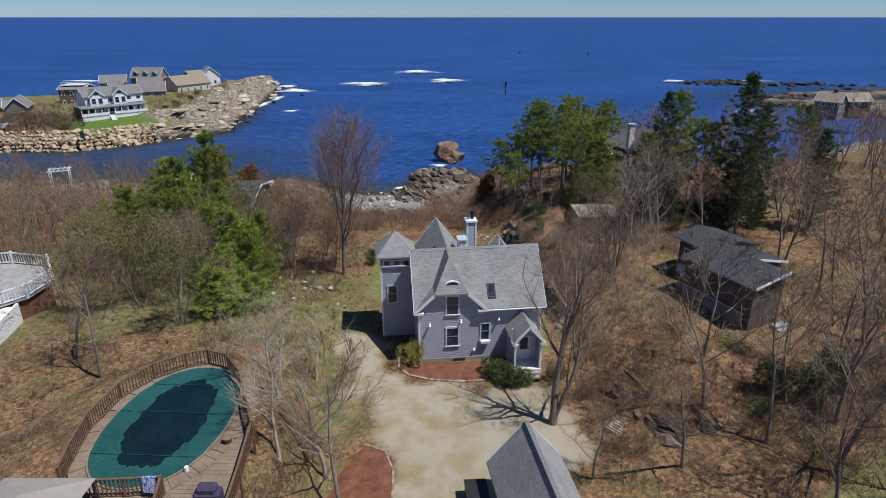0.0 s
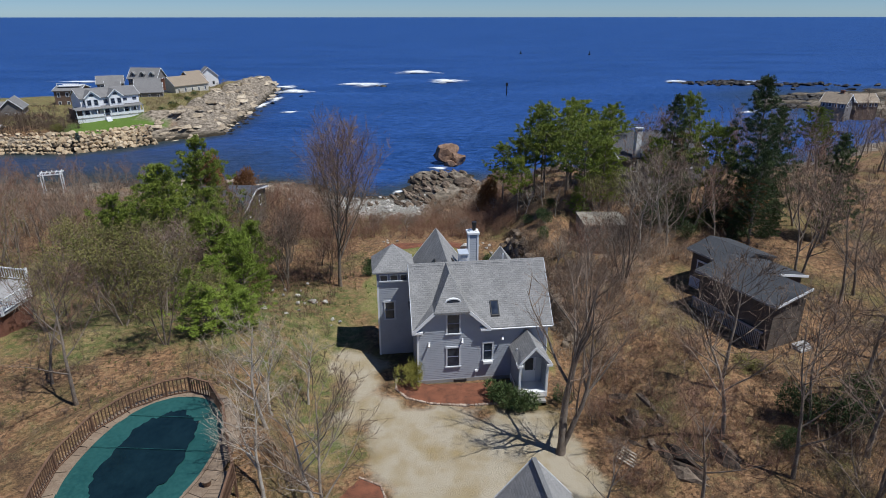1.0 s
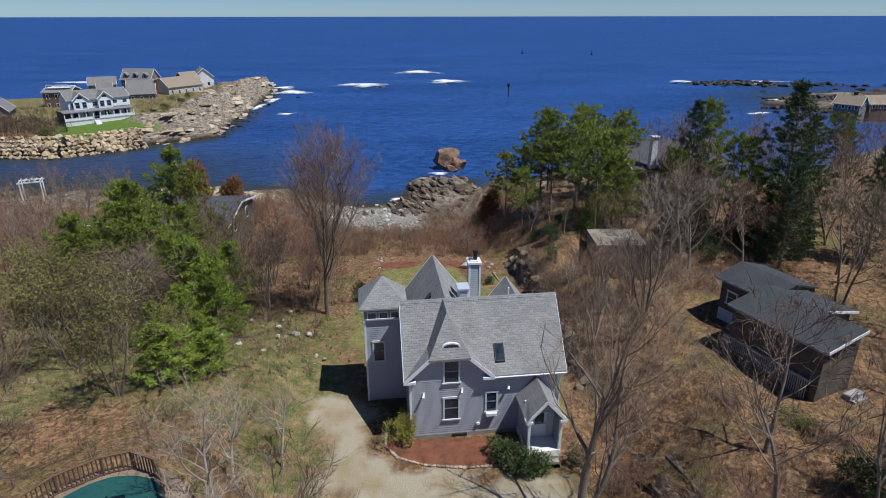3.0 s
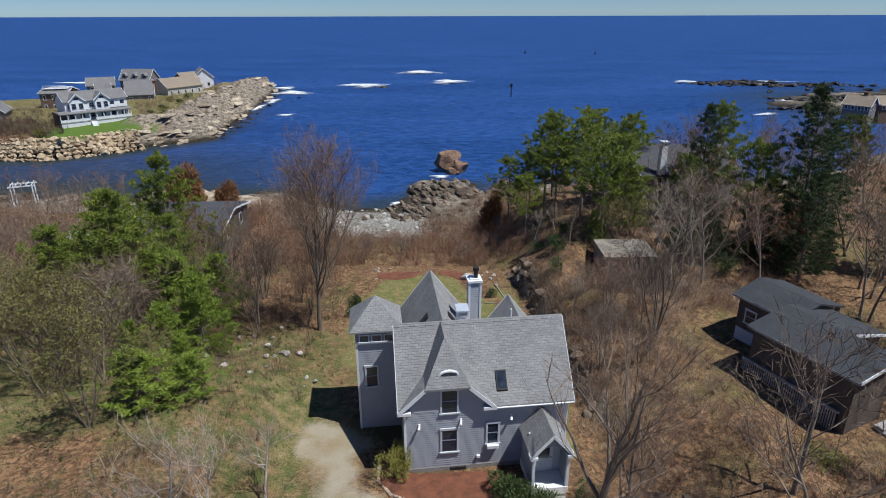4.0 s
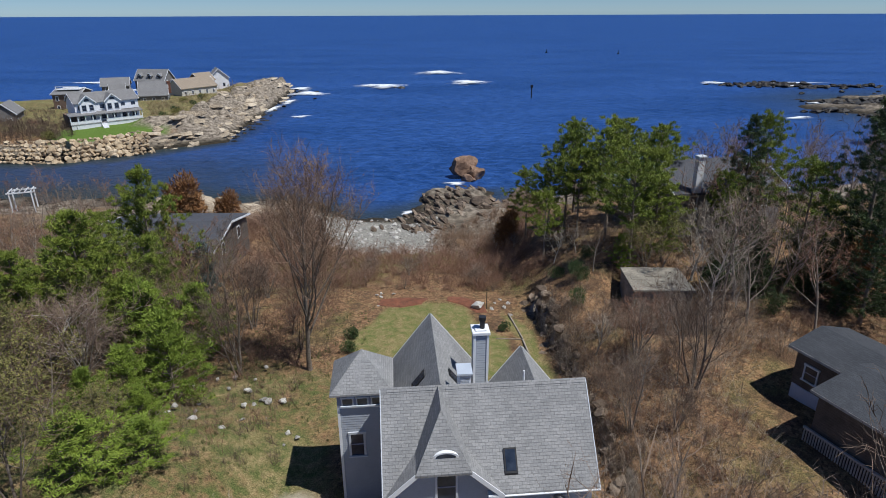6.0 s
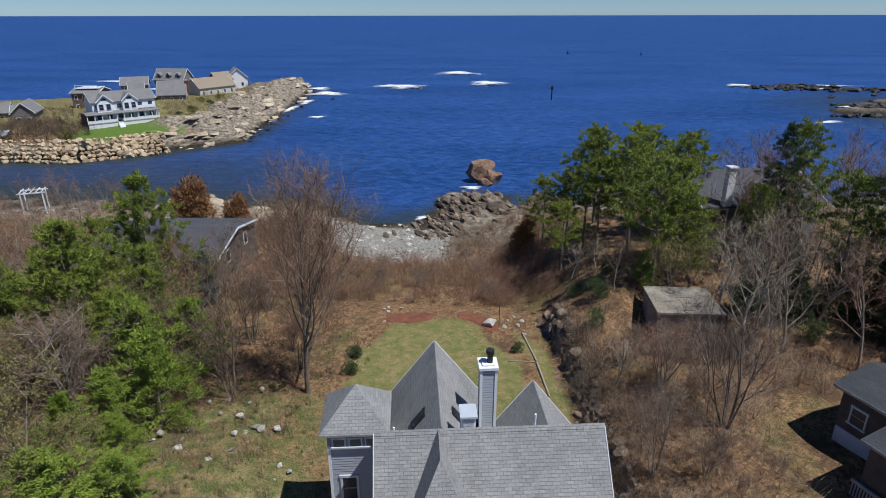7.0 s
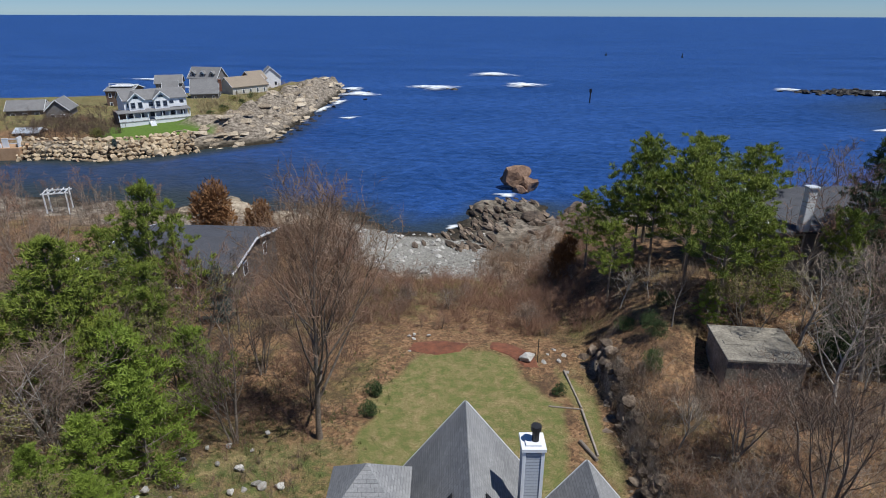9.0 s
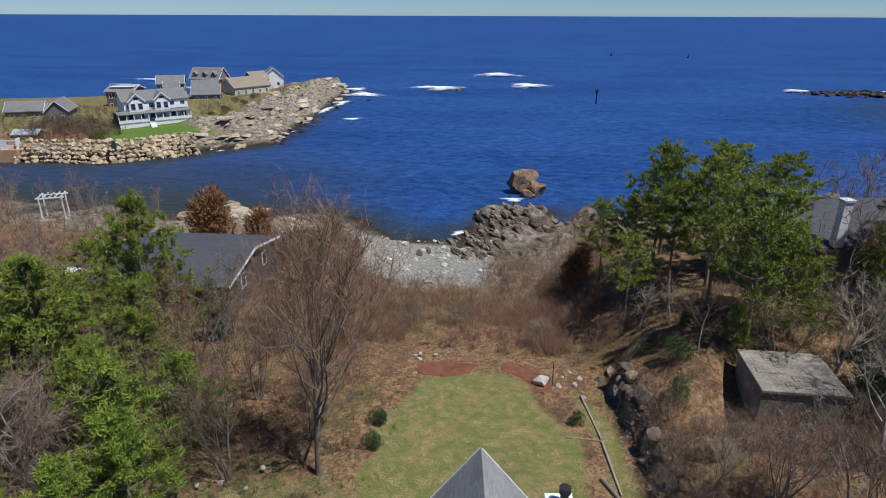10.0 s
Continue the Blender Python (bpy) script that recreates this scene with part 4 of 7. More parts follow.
def build_pool_things():
    z = POOL_Z
    # towel over the railing
    bm = bmesh.new()
    for s in (-1, 1):
        for i in range(6):
            for j in range(5):
                x0, x1 = -12.45 + i * 0.09, -12.45 + (i + 1) * 0.09
                f = lambda k, x: (x, 19.82 + s * (0.05 + 0.02 * k + 0.015 * math.sin(x * 20)), z + 0.99 - k * 0.14)
                bm.faces.new([bm.verts.new(q) for q in (f(j, x0), f(j, x1), f(j + 1, x1), f(j + 1, x0))])
    box(bm, (-12.45, 19.77, z + 0.97), (-11.91, 19.87, z + 1.0))
    bmesh.ops.remove_doubles(bm, verts=bm.verts, dist=0.002)
    tagged(part("towel", bm, M_BLUE, None, "blue and white plaid towel hung over the railing"), category="towel")
    # canvas gazebo top
    g = empty("gazebo", pose(-16.2, 18.1, ground_z(-16.2, 18.1)), "tan canvas gazebo beside the pool", "gazebo")
    zz = 6.15 - ground_z(-16.2, 18.1)
    for i in range(4):
        c = [(-1.9, -1.6), (1.9, -1.6), (1.9, 1.6), (-1.9, 1.6)]
        part("canopy_panel", slope([(*c[i], zz), (*c[(i + 1) % 4], zz), (0, 0, zz + 0.65)], 0.03), M_TAN, g)
        part("pole", cyl(bmesh.new(), (c[i][0] * 0.95, c[i][1] * 0.95, -0.2), (c[i][0] * 0.95, c[i][1] * 0.95, zz), 0.04), M_BLACK, g)
    # bucket, white jug, grill
    b = empty("bucket", pose(-10.15, 23.2, z), "brown plastic bucket on the pool deck", "bucket")
    part("tub", cyl(bmesh.new(), (0, 0, 0), (0, 0, 0.28), 0.16, 0.22, 14), M_RAIL, b)
    part("rim", cyl(bmesh.new(), (0, 0, 0.26), (0, 0, 0.30), 0.235, 0.235, 14), M_DECK, b)
    b = empty("jug", pose(-11.35, 21.3, z), "white plastic jug on the pool deck", "jug")
    part("jug_body", cyl(bmesh.new(), (0, 0, 0), (0, 0, 0.22), 0.11, 0.09, 12), M_TRIM, b)
    part("cap", cyl(bmesh.new(), (0, 0, 0.22), (0, 0, 0.27), 0.035, 0.035, 8), M_TRIM, b)
    gr = empty("covered_grill", pose(-9.6, 19.3, z), "barbecue grill under a dark purple cover", "grill")
    bm = boxes(((-0.55, -0.3, 0), (0.55, 0.3, 0.8)), ((-0.4, -0.25, 0.7), (0.4, 0.25, 1.05)), bevel=0.09)
    part("cover", bm, M_PURPLE, gr)
    part("cover_hem", boxes(((-0.57, -0.32, 0.0), (0.57, 0.32, 0.05)), bevel=0.01), M_BLACK, gr)


build_pool_things()


# ---- beds, bushes' ground and the drive's edge ----
def mulch_bed(name, pts, label, step=0.35, stones=None):
    """A low heap of mulch inside an outline."""
    bm = bmesh.new()
    c = sum((Vector(p) for p in pts), Vector((0, 0))) / len(pts)
    last = None
    n = len(pts) * 6
    ring_pts = []
    for i in range(n):
        a, b = Vector(pts[i // 6]), Vector(pts[(i // 6 + 1) % len(pts)])
        ring_pts.append(a + (b - a) * (i % 6) / 6)
    for k in (1.0, 0.8, 0.5, 0.2):
        ring = []
        for i, p in enumerate(ring_pts):
            q = c + (p - c) * k * (1 + 0.03 * math.sin(i * 2.3 + k * 5))
            ring.append(bm.verts.new((q.x, q.y, ground_z(q.x, q.y) + (0.02 if k == 1 else 0.08 + 0.03 * math.sin(i * 1.7 + k * 9)))))
        if last:
            for i in range(n):
                bm.faces.new((last[i], last[(i + 1) % n], ring[(i + 1) % n], ring[i]))
        last = ring
    bm.faces.new(last)
    return tagged(part(name, bm, M_MULCH, None, label, True), category="flower bed", kind="structure")


def edging(pts, label, size=0.22):
    """A kerb of separate stones along a line."""
    rng = random.Random(len(pts))
    e = empty("stone_edging", pose(0, 0, 0), label, "edging")
    shapes = []
    for k in range(3):
        bm = bmesh.new()
        box(bm, (-0.5, -0.36, -0.3), (0.5, 0.36, 0.38), 0.14)
        for v in bm.verts:
            v.co += Vector([rng.uniform(-0.07, 0.07) for _ in range(3)])
        me = bpy.data.meshes.new("stone")
        bm.to_mesh(me)
        bm.free()
        me.materials.append(M_EDGE)
        shapes.append(me)
    for a, b in zip(pts, pts[1:]):
        a, b = Vector(a), Vector(b)
        k = max(1, int((b - a).length / (size * 1.05)))
        for i in range(k):
            p = a + (b - a) * i / k
            ob = new("stone", rng.choice(shapes))
            s = size * rng.uniform(0.8, 1.2)
            ob.matrix_world = pose(p.x, p.y, ground_z(p.x, p.y) + 0.03, 0, 0, math.degrees(math.atan2(b.y - a.y, b.x - a.x)) + rng.uniform(-15, 15)) @ Matrix.Diagonal((s, s, s, 1))
            ob.parent = e


BED = [(-3.3, 39.0), (-3.2, 37.6), (-2.4, 36.6), (-0.8, 36.0), (1.4, 35.8), (3.4, 36.0), (4.6, 36.6), (5.0, 38.6), (3, 38.5), (-1.2, 38.2)]
mulch_bed("flower_bed", BED, "red mulch bed along the house front")
edging(BED[:7], "row of rough brown edging stones round the mulch bed")
BED2 = [(-4.6, 29.2), (-3.4, 28.6), (-2.8, 27.0), (-2.7, 25.0), (-3.2, 23.0), (-5.2, 23.2), (-6.2, 25.0), (-5.6, 27.6)]
mulch_bed("flower_bed", BED2, "red mulch bed beside the gravel drive")
edging(BED2[:5], "row of pale edging stones round the mulch bed", 0.16)
for q in ([(-6.6, 66.6), (-4.4, 66.2), (-2.6, 67.0), (-2.0, 68.6), (-4.2, 68.8), (-6.4, 68.0)], [(-0.4, 67.8), (1.2, 66.8), (2.4, 65.2), (3.4, 65.4), (3.0, 67.2), (1.2, 69.0), (-0.2, 69.2)]):
    mulch_bed("flower_bed", q, "red mulch bed at the far edge of the lawn")


# ---- the small garage by the drive ----
def build_garage():
    g = empty("garage", pose(4.25, 25.5, 0.0, 0, 0, 8), "small grey garage with a steep shingle roof", "garage")
    part("garage_wall", gable_wall(-1.6, 1.6, -7.2, -0.35, 0, 2.5, 4.35), M_SIDING, g)
    for s in (-1, 1):
        q = [(s * 2.0, -7.5, 2.2), (0, -7.5, 4.6), (0, 0, 4.6), (s * 2.0, 0, 2.2)]
        part("roof_slope", slope(q if s < 0 else q[::-1], 0.12), M_ROOF, g)
        bm = bmesh.new()
        beam(bm, (s * 2.0, 0.0, 2.12), (0, 0.0, 4.52), 0.04, 0.16)
        part("bargeboard", bm, M_TRIM, g)
    part("ridge_cap", boxes(((-0.12, -7.5, 4.56), (0.12, 0, 4.63)), bevel=0.02), M_ROOF, g)
    t = empty("storage_box", pose(1.75, 24.6, 0, 0, 0, 4), "black lidded storage box beside the garage", "box")
    part("bin", boxes(((-0.55, -0.7, 0), (0.55, 0.7, 0.9)), bevel=0.03), M_BLACK, t)
    part("lid", boxes(((-0.6, -0.76, 0.9), (0.6, 0.76, 0.98)), bevel=0.03), M_BLACK, t)


build_garage()


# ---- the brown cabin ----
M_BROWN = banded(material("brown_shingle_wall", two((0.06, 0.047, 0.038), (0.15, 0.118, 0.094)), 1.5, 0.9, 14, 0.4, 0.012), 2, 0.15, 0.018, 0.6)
M_DARKROOF = shingled("dark_grey_shingles", [(0.3, (0.035, 0.038, 0.044)), (0.5, (0.052, 0.056, 0.064)), (0.7, (0.078, 0.082, 0.09))])
M_LATTICE = material("weathered_lattice", two((0.22, 0.21, 0.2), (0.42, 0.41, 0.4)), 2, 0.85, 10, 0.3, 0.006)
M_PALEBLUE = material("pale_blue_panel", two((0.42, 0.46, 0.55), (0.52, 0.56, 0.65)), 2, 0.6, 8, 0.1, 0.004)


def build_cabin():
    # local x runs along the long eave, local y away from the house
    ang = -65.6
    c = empty("cabin", pose(18.95, 44.4, 3.0, 0, 0, ang), "brown shingled cabin with a dark low-pitched roof", "cabin")
    W, D, E, R, B = 6.95, 6.6, 3.05, 3.75, 4.35
    part("cabin_wall", prism(bmesh.new(), [(0.3, 0.3, -1.2), (0.3, D / 2, -1.2), (0.3, D / 2, R - 0.15), (0.3, 0.3, E - 0.06)], (W - 0.6, 0, 0)), M_BROWN, c)
    part("cabin_wall", prism(bmesh.new(), [(0.31, D / 2, -1.2), (0.31, D - 0.3, -1.2), (0.31, D - 0.3, E - 0.06), (0.31, D / 2, R - 0.15)], (B - 0.6, 0, 0)), M_BROWN, c)
    part("wing_wall", prism(bmesh.new(), [(-3.2, 3.1, -1.2), (-3.2, 7.4, -1.2), (-3.2, 7.4, E), (-3.2, 5.2, R - 0.2), (-3.2, 3.1, E)], (4.0, 0, 0)), M_BROWN, c)
    part("roof_slope", slope([(0, 0, E), (W, 0, E), (W, D / 2, R), (0, D / 2, R)], 0.12), M_DARKROOF, c)
    part("roof_slope", slope([(B, D, E), (0, D, E), (0, D / 2, R), (B, D / 2, R)], 0.12), M_DARKROOF, c)
    part("roof_slope", slope([(-3.6, 2.8, E + 0.03), (0.9, 2.8, E + 0.03), (0.9, 5.2, R + 0.02), (-3.6, 5.2, R + 0.02)], 0.12), M_DARKROOF, c)
    part("roof_slope", slope([(0.9, 7.7, E + 0.03), (-3.6, 7.7, E + 0.03), (-3.6, 5.2, R + 0.02), (0.9, 5.2, R + 0.02)], 0.12), M_DARKROOF, c)
    for x, s in ((W + 0.03, 0.02), (B + 0.03, D - 0.02)):
        bm = bmesh.new()
        beam(bm, (x, s, E - 0.03), (x, D / 2, R - 0.03), 0.05, 0.18)
        part("bargeboard", bm, M_TRIM, c, "white bargeboard")
    part("fascia", boxes(((0, -0.03, E - 0.16), (W, 0.03, E - 0.02))), M_LATTICE, c)
    part("fascia", boxes(((-3.6, 2.77, E - 0.14), (0.3, 2.83, E + 0.01))), M_LATTICE, c)
    # lattice skirt of upright slats
    sk = new("lattice_skirt")
    sk.parent = c
    part("skirt_backing", boxes(((0.1, 0.12, -1.3), (6.2, 0.2, 0.75))), M_BLACK, sk)
    slat = mesh_from("slat", [(sx * 0.035, sy * 0.015, zz) for zz in (-1.3, 0.8) for sx, sy in ((-1, -1), (1, -1), (1, 1), (-1, 1))], [(0, 1, 5, 4), (1, 2, 6, 5), (2, 3, 7, 6), (3, 0, 4, 7), (4, 5, 6, 7)])
    slat.materials.append(M_LATTICE)
    for k in range(44):
        ob = new("slat", slat)
        ob.location = (0.15 + k * 0.139, 0.09, 0)
        ob.parent = sk
    part("rail", boxes(((0.05, 0.03, 0.72), (6.3, 0.15, 0.84))), M_LATTICE, sk)
    # pale panel and window on the wing's end
    part("panel", boxes(((-3.1, 3.02, -0.9), (-0.2, 3.1, 0.75)), bevel=0.01), M_PALEBLUE, c, "pale blue lower wall panel")
    window(c, -2.6, -1.7, 1.3, 2.3, 3.08, 0.09)
    st = new("side_steps")
    st.parent = c
    for k in range(4):
        part("tread", boxes(((W + 0.1, 2.2, -0.9 + k * 0.2), (W + 1.5 - k * 0.3, 3.4, -0.72 + k * 0.2))), M_LATTICE, st)


build_cabin()


# ---- an old flat concrete roof among the brush ----
M_CONC = material("stained_concrete", [(0.3, (0.085, 0.075, 0.06)), (0.5, (0.23, 0.205, 0.165)), (0.7, (0.40, 0.365, 0.30))], 0.7, 0.92, 9, 0.4, 0.02)


def build_bunker():
    b = empty("concrete_shed", pose(14.1, 59.7, 2.2, 0, 0, 0), "low concrete shed with a cracked flat roof", "shed")
    part("shed_wall", boxes(((0.1, 0.1, -3.4), (4.5, 4.2, 1.85))), M_CONC, b)
    bm = boxes(((0, 0, 1.85), (4.7, 4.4, 2.05)), bevel=0.03)
    part("roof_slab", bm, M_CONC, b)
    rng = random.Random(5)
    for k in range(5):
        x, y = rng.uniform(0.3, 2.2), 0.4 + k * 0.7
        part("roof_patch", boxes(((x, y, 2.03), (x + rng.uniform(0.7, 1.5), y + rng.uniform(0.35, 0.55), 2.09)), bevel=0.02), M_CONC, b)


build_bunker()


# ---- house with the slate roof by the shore and the neighbour with the white deck ----
M_SLATE = shingled("slate_roof", [(0.3, (0.055, 0.057, 0.065)), (0.5, (0.075, 0.077, 0.088)), (0.7, (0.10, 0.10, 0.115))])
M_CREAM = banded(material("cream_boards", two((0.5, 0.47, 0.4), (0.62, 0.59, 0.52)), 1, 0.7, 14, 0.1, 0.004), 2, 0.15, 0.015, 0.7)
M_BRICK = material("red_brown_boards", two((0.13, 0.055, 0.035), (0.22, 0.1, 0.065)), 2.5, 0.85, 9, 0.4, 0.01)


def gable_house(name, m, w, d, wall_h, rise, wall, roof, label, rows=1, cols=3, dormers=0, over=0.4, trim=None, base=-1.0, group="", end_windows=True, chimney=None, pane_w=0.9):
    """A gabled house, ridge along local x, front at local y = 0: walls, roof slopes, windows, dormers."""
    trim = trim or M_TRIM
    h = empty(name, m, label, "house", group)
    part("wall", prism(bmesh.new(), [(0, 0, base), (0, d, base), (0, d, wall_h), (0, d / 2, wall_h + rise - 0.1), (0, 0, wall_h)], (w, 0, 0)), wall, h)
    k = rise / (d / 2)
    ze = wall_h - over * k
    part("roof_slope", slope([(-over, -over, ze + 0.1), (w + over, -over, ze + 0.1), (w + over, d / 2, wall_h + rise + 0.1), (-over, d / 2, wall_h + rise + 0.1)], 0.18), roof, h)
    part("roof_slope", slope([(w + over, d + over, ze + 0.1), (-over, d + over, ze + 0.1), (-over, d / 2, wall_h + rise + 0.1), (w + over, d / 2, wall_h + rise + 0.1)], 0.18), roof, h)
    for x in (-over - 0.02, w + over + 0.02):
        bm = bmesh.new()
        beam(bm, (x, -over, ze), (x, d / 2, wall_h + rise), 0.06, 0.25)
        beam(bm, (x, d + over, ze), (x, d / 2, wall_h + rise), 0.06, 0.25)
        part("bargeboard", bm, trim, h)
    st = wall_h / rows
    for r in range(rows):
        for c in range(cols):
            x = w * (c + 0.5) / cols
            window(h, x - pane_w / 2, x + pane_w / 2, r * st + 0.85, r * st + 2.25, -0.01, 0.13, trim=trim)
    if end_windows:
        for r in range(rows):
            for y in (d * 0.28, d * 0.72):
                e = new("window")
                e.parent = h
                part("window_frame", boxes(((w - 0.02, y - 0.55, r * st + 0.8), (w + 0.05, y + 0.55, r * st + 2.3))), trim, e)
                part("pane", boxes(((w + 0.03, y - 0.42, r * st + 0.93), (w + 0.065, y + 0.42, r * st + 2.17))), M_GLASS, e)
    for c in range(dormers):
        x = w * (c + 0.5) / dormers
        dm = new("dormer")
        dm.parent = h
        y0, zb = 0.35, wall_h + 0.35 * k
        part("dormer_wall", gable_wall(x - 0.9, x + 0.9, y0, d / 2 - 0.4, zb - 0.4, zb + 1.25, zb + 2.05), wall, dm)
        for s in (-1, 1):
            q = [(x + s * 1.15, y0 - 0.3, zb + 1.08), (x, y0 - 0.3, zb + 2.2), (x, d / 2, zb + 2.2), (x + s * 1.15, d / 2, zb + 1.08)]
            part("dormer_roof", slope(q if s < 0 else q[::-1], 0.12), roof, dm)
            bm = bmesh.new()
            beam(bm, (x + s * 1.15, y0 - 0.32, zb + 1.03), (x, y0 - 0.32, zb + 2.15), 0.05, 0.2)
            part("bargeboard", bm, trim, dm)
        part("window_frame", boxes(((x - 0.58, y0 - 0.06, zb + 0.1), (x + 0.58, y0 + 0.02, zb + 1.3))), trim, dm)
        part("pane", boxes(((x - 0.46, y0 - 0.085, zb + 0.2), (x + 0.46, y0, zb + 1.2))), M_GLASS, dm)
    if chimney:
        cx, cy, top = chimney
        part("chimney", boxes(((cx - 0.5, cy - 0.4, wall_h), (cx + 0.5, cy + 0.4, top)), ((cx - 0.58, cy - 0.48, top), (cx + 0.58, cy + 0.48, top + 0.15)), bevel=0.02), M_BRICK, h, "brick chimney")
    return h


gable_house("house", pose(-40.0, 76.4, -2.7, 0, 0, 3), 14.0, 13.0, 2.6, 1.2, M_BROWN, M_SLATE, "low shoreside house with a broad dark slate roof", 1, 4, base=-4)
tp = empty("covered_boat", pose(-43.4, 81.2, -2.9, 0, 0, -12), "boat under a white cover beside the house", "boat")
part("cover", prism(bmesh.new(), [(-2.9, -1.0, 0.9), (-2.9, 0, 1.7), (-2.9, 1.0, 0.9), (-2.9, 0.7, 0), (-2.9, -0.7, 0)], (5.8, 0, 0)), M_TRIM, tp)
part("hull", prism(bmesh.new(), [(-3.0, -0.75, 0.1), (3.0, -0.75, 0.1), (3.8, 0, 0.2), (3.0, 0.75, 0.1), (-3.0, 0.75, 0.1)], (0, 0, -1.2)), M_LATTICE, tp)


def build_deck_house():
    g = 3.9
    h = empty("neighbour_house", pose(-36.0, 37.4, g, 0, 0, 12), "house with a curved white-railed deck and pale steps", "house")
    part("wall", boxes(((-9, 2, -1), (-2.0, 12, 2.2)), bevel=0.02), M_BRICK, h)
    part("flat_roof", boxes(((-9.2, 1.7, 2.2), (-1.7, 12.2, 2.38)), bevel=0.03), M_DARKROOF, h)
    rim = [(-1.5, 8.2), (2.4, 8.0), (5.6, 6.6), (6.9, 3.6), (6.2, 0.8), (4.6, -0.6)]
    part("deck_floor", prism(bmesh.new(), [(-1.5, 1, 0.9), (4.6, -0.6, 0.9), (6.2, 0.8, 0.9), (6.9, 3.6, 0.9), (5.6, 6.6, 0.9), (2.4, 8.0, 0.9), (-1.5, 8.2, 0.9)], (0, 0, -0.15)), M_LATTICE, h)
    part("deck_base", prism(bmesh.new(), [(-1.4, 1, 0.75), (4.5, -0.4, 0.75), (6.0, 0.9, 0.75), (6.7, 3.6, 0.75), (5.4, 6.4, 0.75), (2.4, 7.8, 0.75), (-1.4, 8, 0.75)], (0, 0, -1.9)), M_BRICK, h)
    ra = new("railing")
    ra.parent = h
    for (ax, ay), (bx, by) in zip(rim, rim[1:]):
        for zz in (1.85, 1.05):
            bm = bmesh.new()
            beam(bm, (ax, ay, zz), (bx, by, zz), 0.10, 0.07)
            part("rail", bm, M_TRIM, ra)
        part("post", boxes(((ax - 0.08, ay - 0.08, 0.8), (ax + 0.08, ay + 0.08, 2.0)), bevel=0.01), M_TRIM, ra)
        n = int(math.hypot(bx - ax, by - ay) / 0.22)
        for i in range(1, n):
            x, y = ax + (bx - ax) * i / n, ay + (by - ay) * i / n
            part("baluster", boxes(((x - 0.025, y - 0.025, 1.05), (x + 0.025, y + 0.025, 1.85))), M_TRIM, ra)
    part("post", boxes(((4.52, -0.68, 0.8), (4.68, -0.52, 2.0))), M_TRIM, ra)
    st = new("stairs")
    st.parent = h
    for k in range(6):
        part("step", boxes(((-2.0, -0.8 - k * 0.75, -1.5), (5.6, -0.05 - k * 0.75, 0.62 - k * 0.2)), bevel=0.02), M_TRIM, st)
    part("string", boxes(((5.6, -5.2, -1.5), (5.75, 0.2, 0.75))), M_TRIM, st)


build_deck_house()


# ---- plants ----
M_BARK = material("grey_brown_bark", two((0.11, 0.084, 0.064), (0.30, 0.25, 0.20)), 2.0, 0.95, 8, 0.6, 0.02, coords="Object", rnd=0.15)
M_PALEBARK = material("pale_grey_bark", two((0.24, 0.21, 0.18), (0.46, 0.42, 0.36)), 2.0, 0.9, 8, 0.5, 0.02, coords="Object", rnd=0.15)
M_TWIG = material("brown_twigs", two((0.105, 0.072, 0.052), (0.27, 0.195, 0.142)), 1.0, 0.9, 5, 0.0, coords="Object", rnd=0.25)
M_REDTWIG = material("reddish_twigs", two((0.15, 0.082, 0.054), (0.32, 0.185, 0.122)), 0.8, 0.9, 5, 0.0, coords="Object", rnd=0.2)
M_FANTWIG = material("tan_brown_twigs", two((0.20, 0.125, 0.078), (0.36, 0.245, 0.165)), 0.8, 0.9, 5, 0.0, coords="Object", rnd=0.2)
M_PALETWIG = material("pale_twigs", two((0.26, 0.205, 0.15), (0.46, 0.385, 0.30)), 1.0, 0.9, 5, 0.0, coords="Object", rnd=0.2)
M_BUD = material("yellow_green_buds", two((0.13, 0.125, 0.03), (0.25, 0.225, 0.07)), 1.0, 0.8, 5, 0.0, coords="Object", rnd=0.3)
M_SPRING = material("spring_yellow_green", two((0.17, 0.165, 0.03), (0.36, 0.33, 0.075)), 1.0, 0.8, 5, 0.0)
M_NEEDLE = material("pine_needles", [(0.3, (0.06, 0.092, 0.012)), (0.5, (0.165, 0.205, 0.024)), (0.7, (0.30, 0.33, 0.05))], 0.9, 0.75, 6, 0.0, coords="Object", rnd=0.18)
M_DEEPNEEDLE = material("spruce_needles", [(0.3, (0.022, 0.042, 0.014)), (0.7, (0.10, 0.14, 0.04))], 0.9, 0.8, 6, 0.0, coords="Object", rnd=0.18)
M_BLUENEEDLE = material("blue_spruce_needles", two((0.06, 0.085, 0.075), (0.14, 0.175, 0.16)), 0.9, 0.8, 6, 0.0)
M_FRESH = material("fresh_green_needles", [(0.3, (0.085, 0.13, 0.012)), (0.7, (0.25, 0.32, 0.04))], 0.9, 0.75, 6, 0.0, coords="Object", rnd=0.15)
M_RUST = material("rust_brown_leaves", two((0.15, 0.068, 0.024), (0.34, 0.175, 0.07)), 1.2, 0.85, 6, 0.0, coords="Object", rnd=0.2)
M_STRAW = material("dry_grass", two((0.2, 0.15, 0.075), (0.42, 0.34, 0.2)), 0.6, 0.95, 6, 0.0)
M_WEED = material("green_weeds", two((0.06, 0.08, 0.022), (0.18, 0.19, 0.07)), 0.6, 0.95, 6, 0.0)


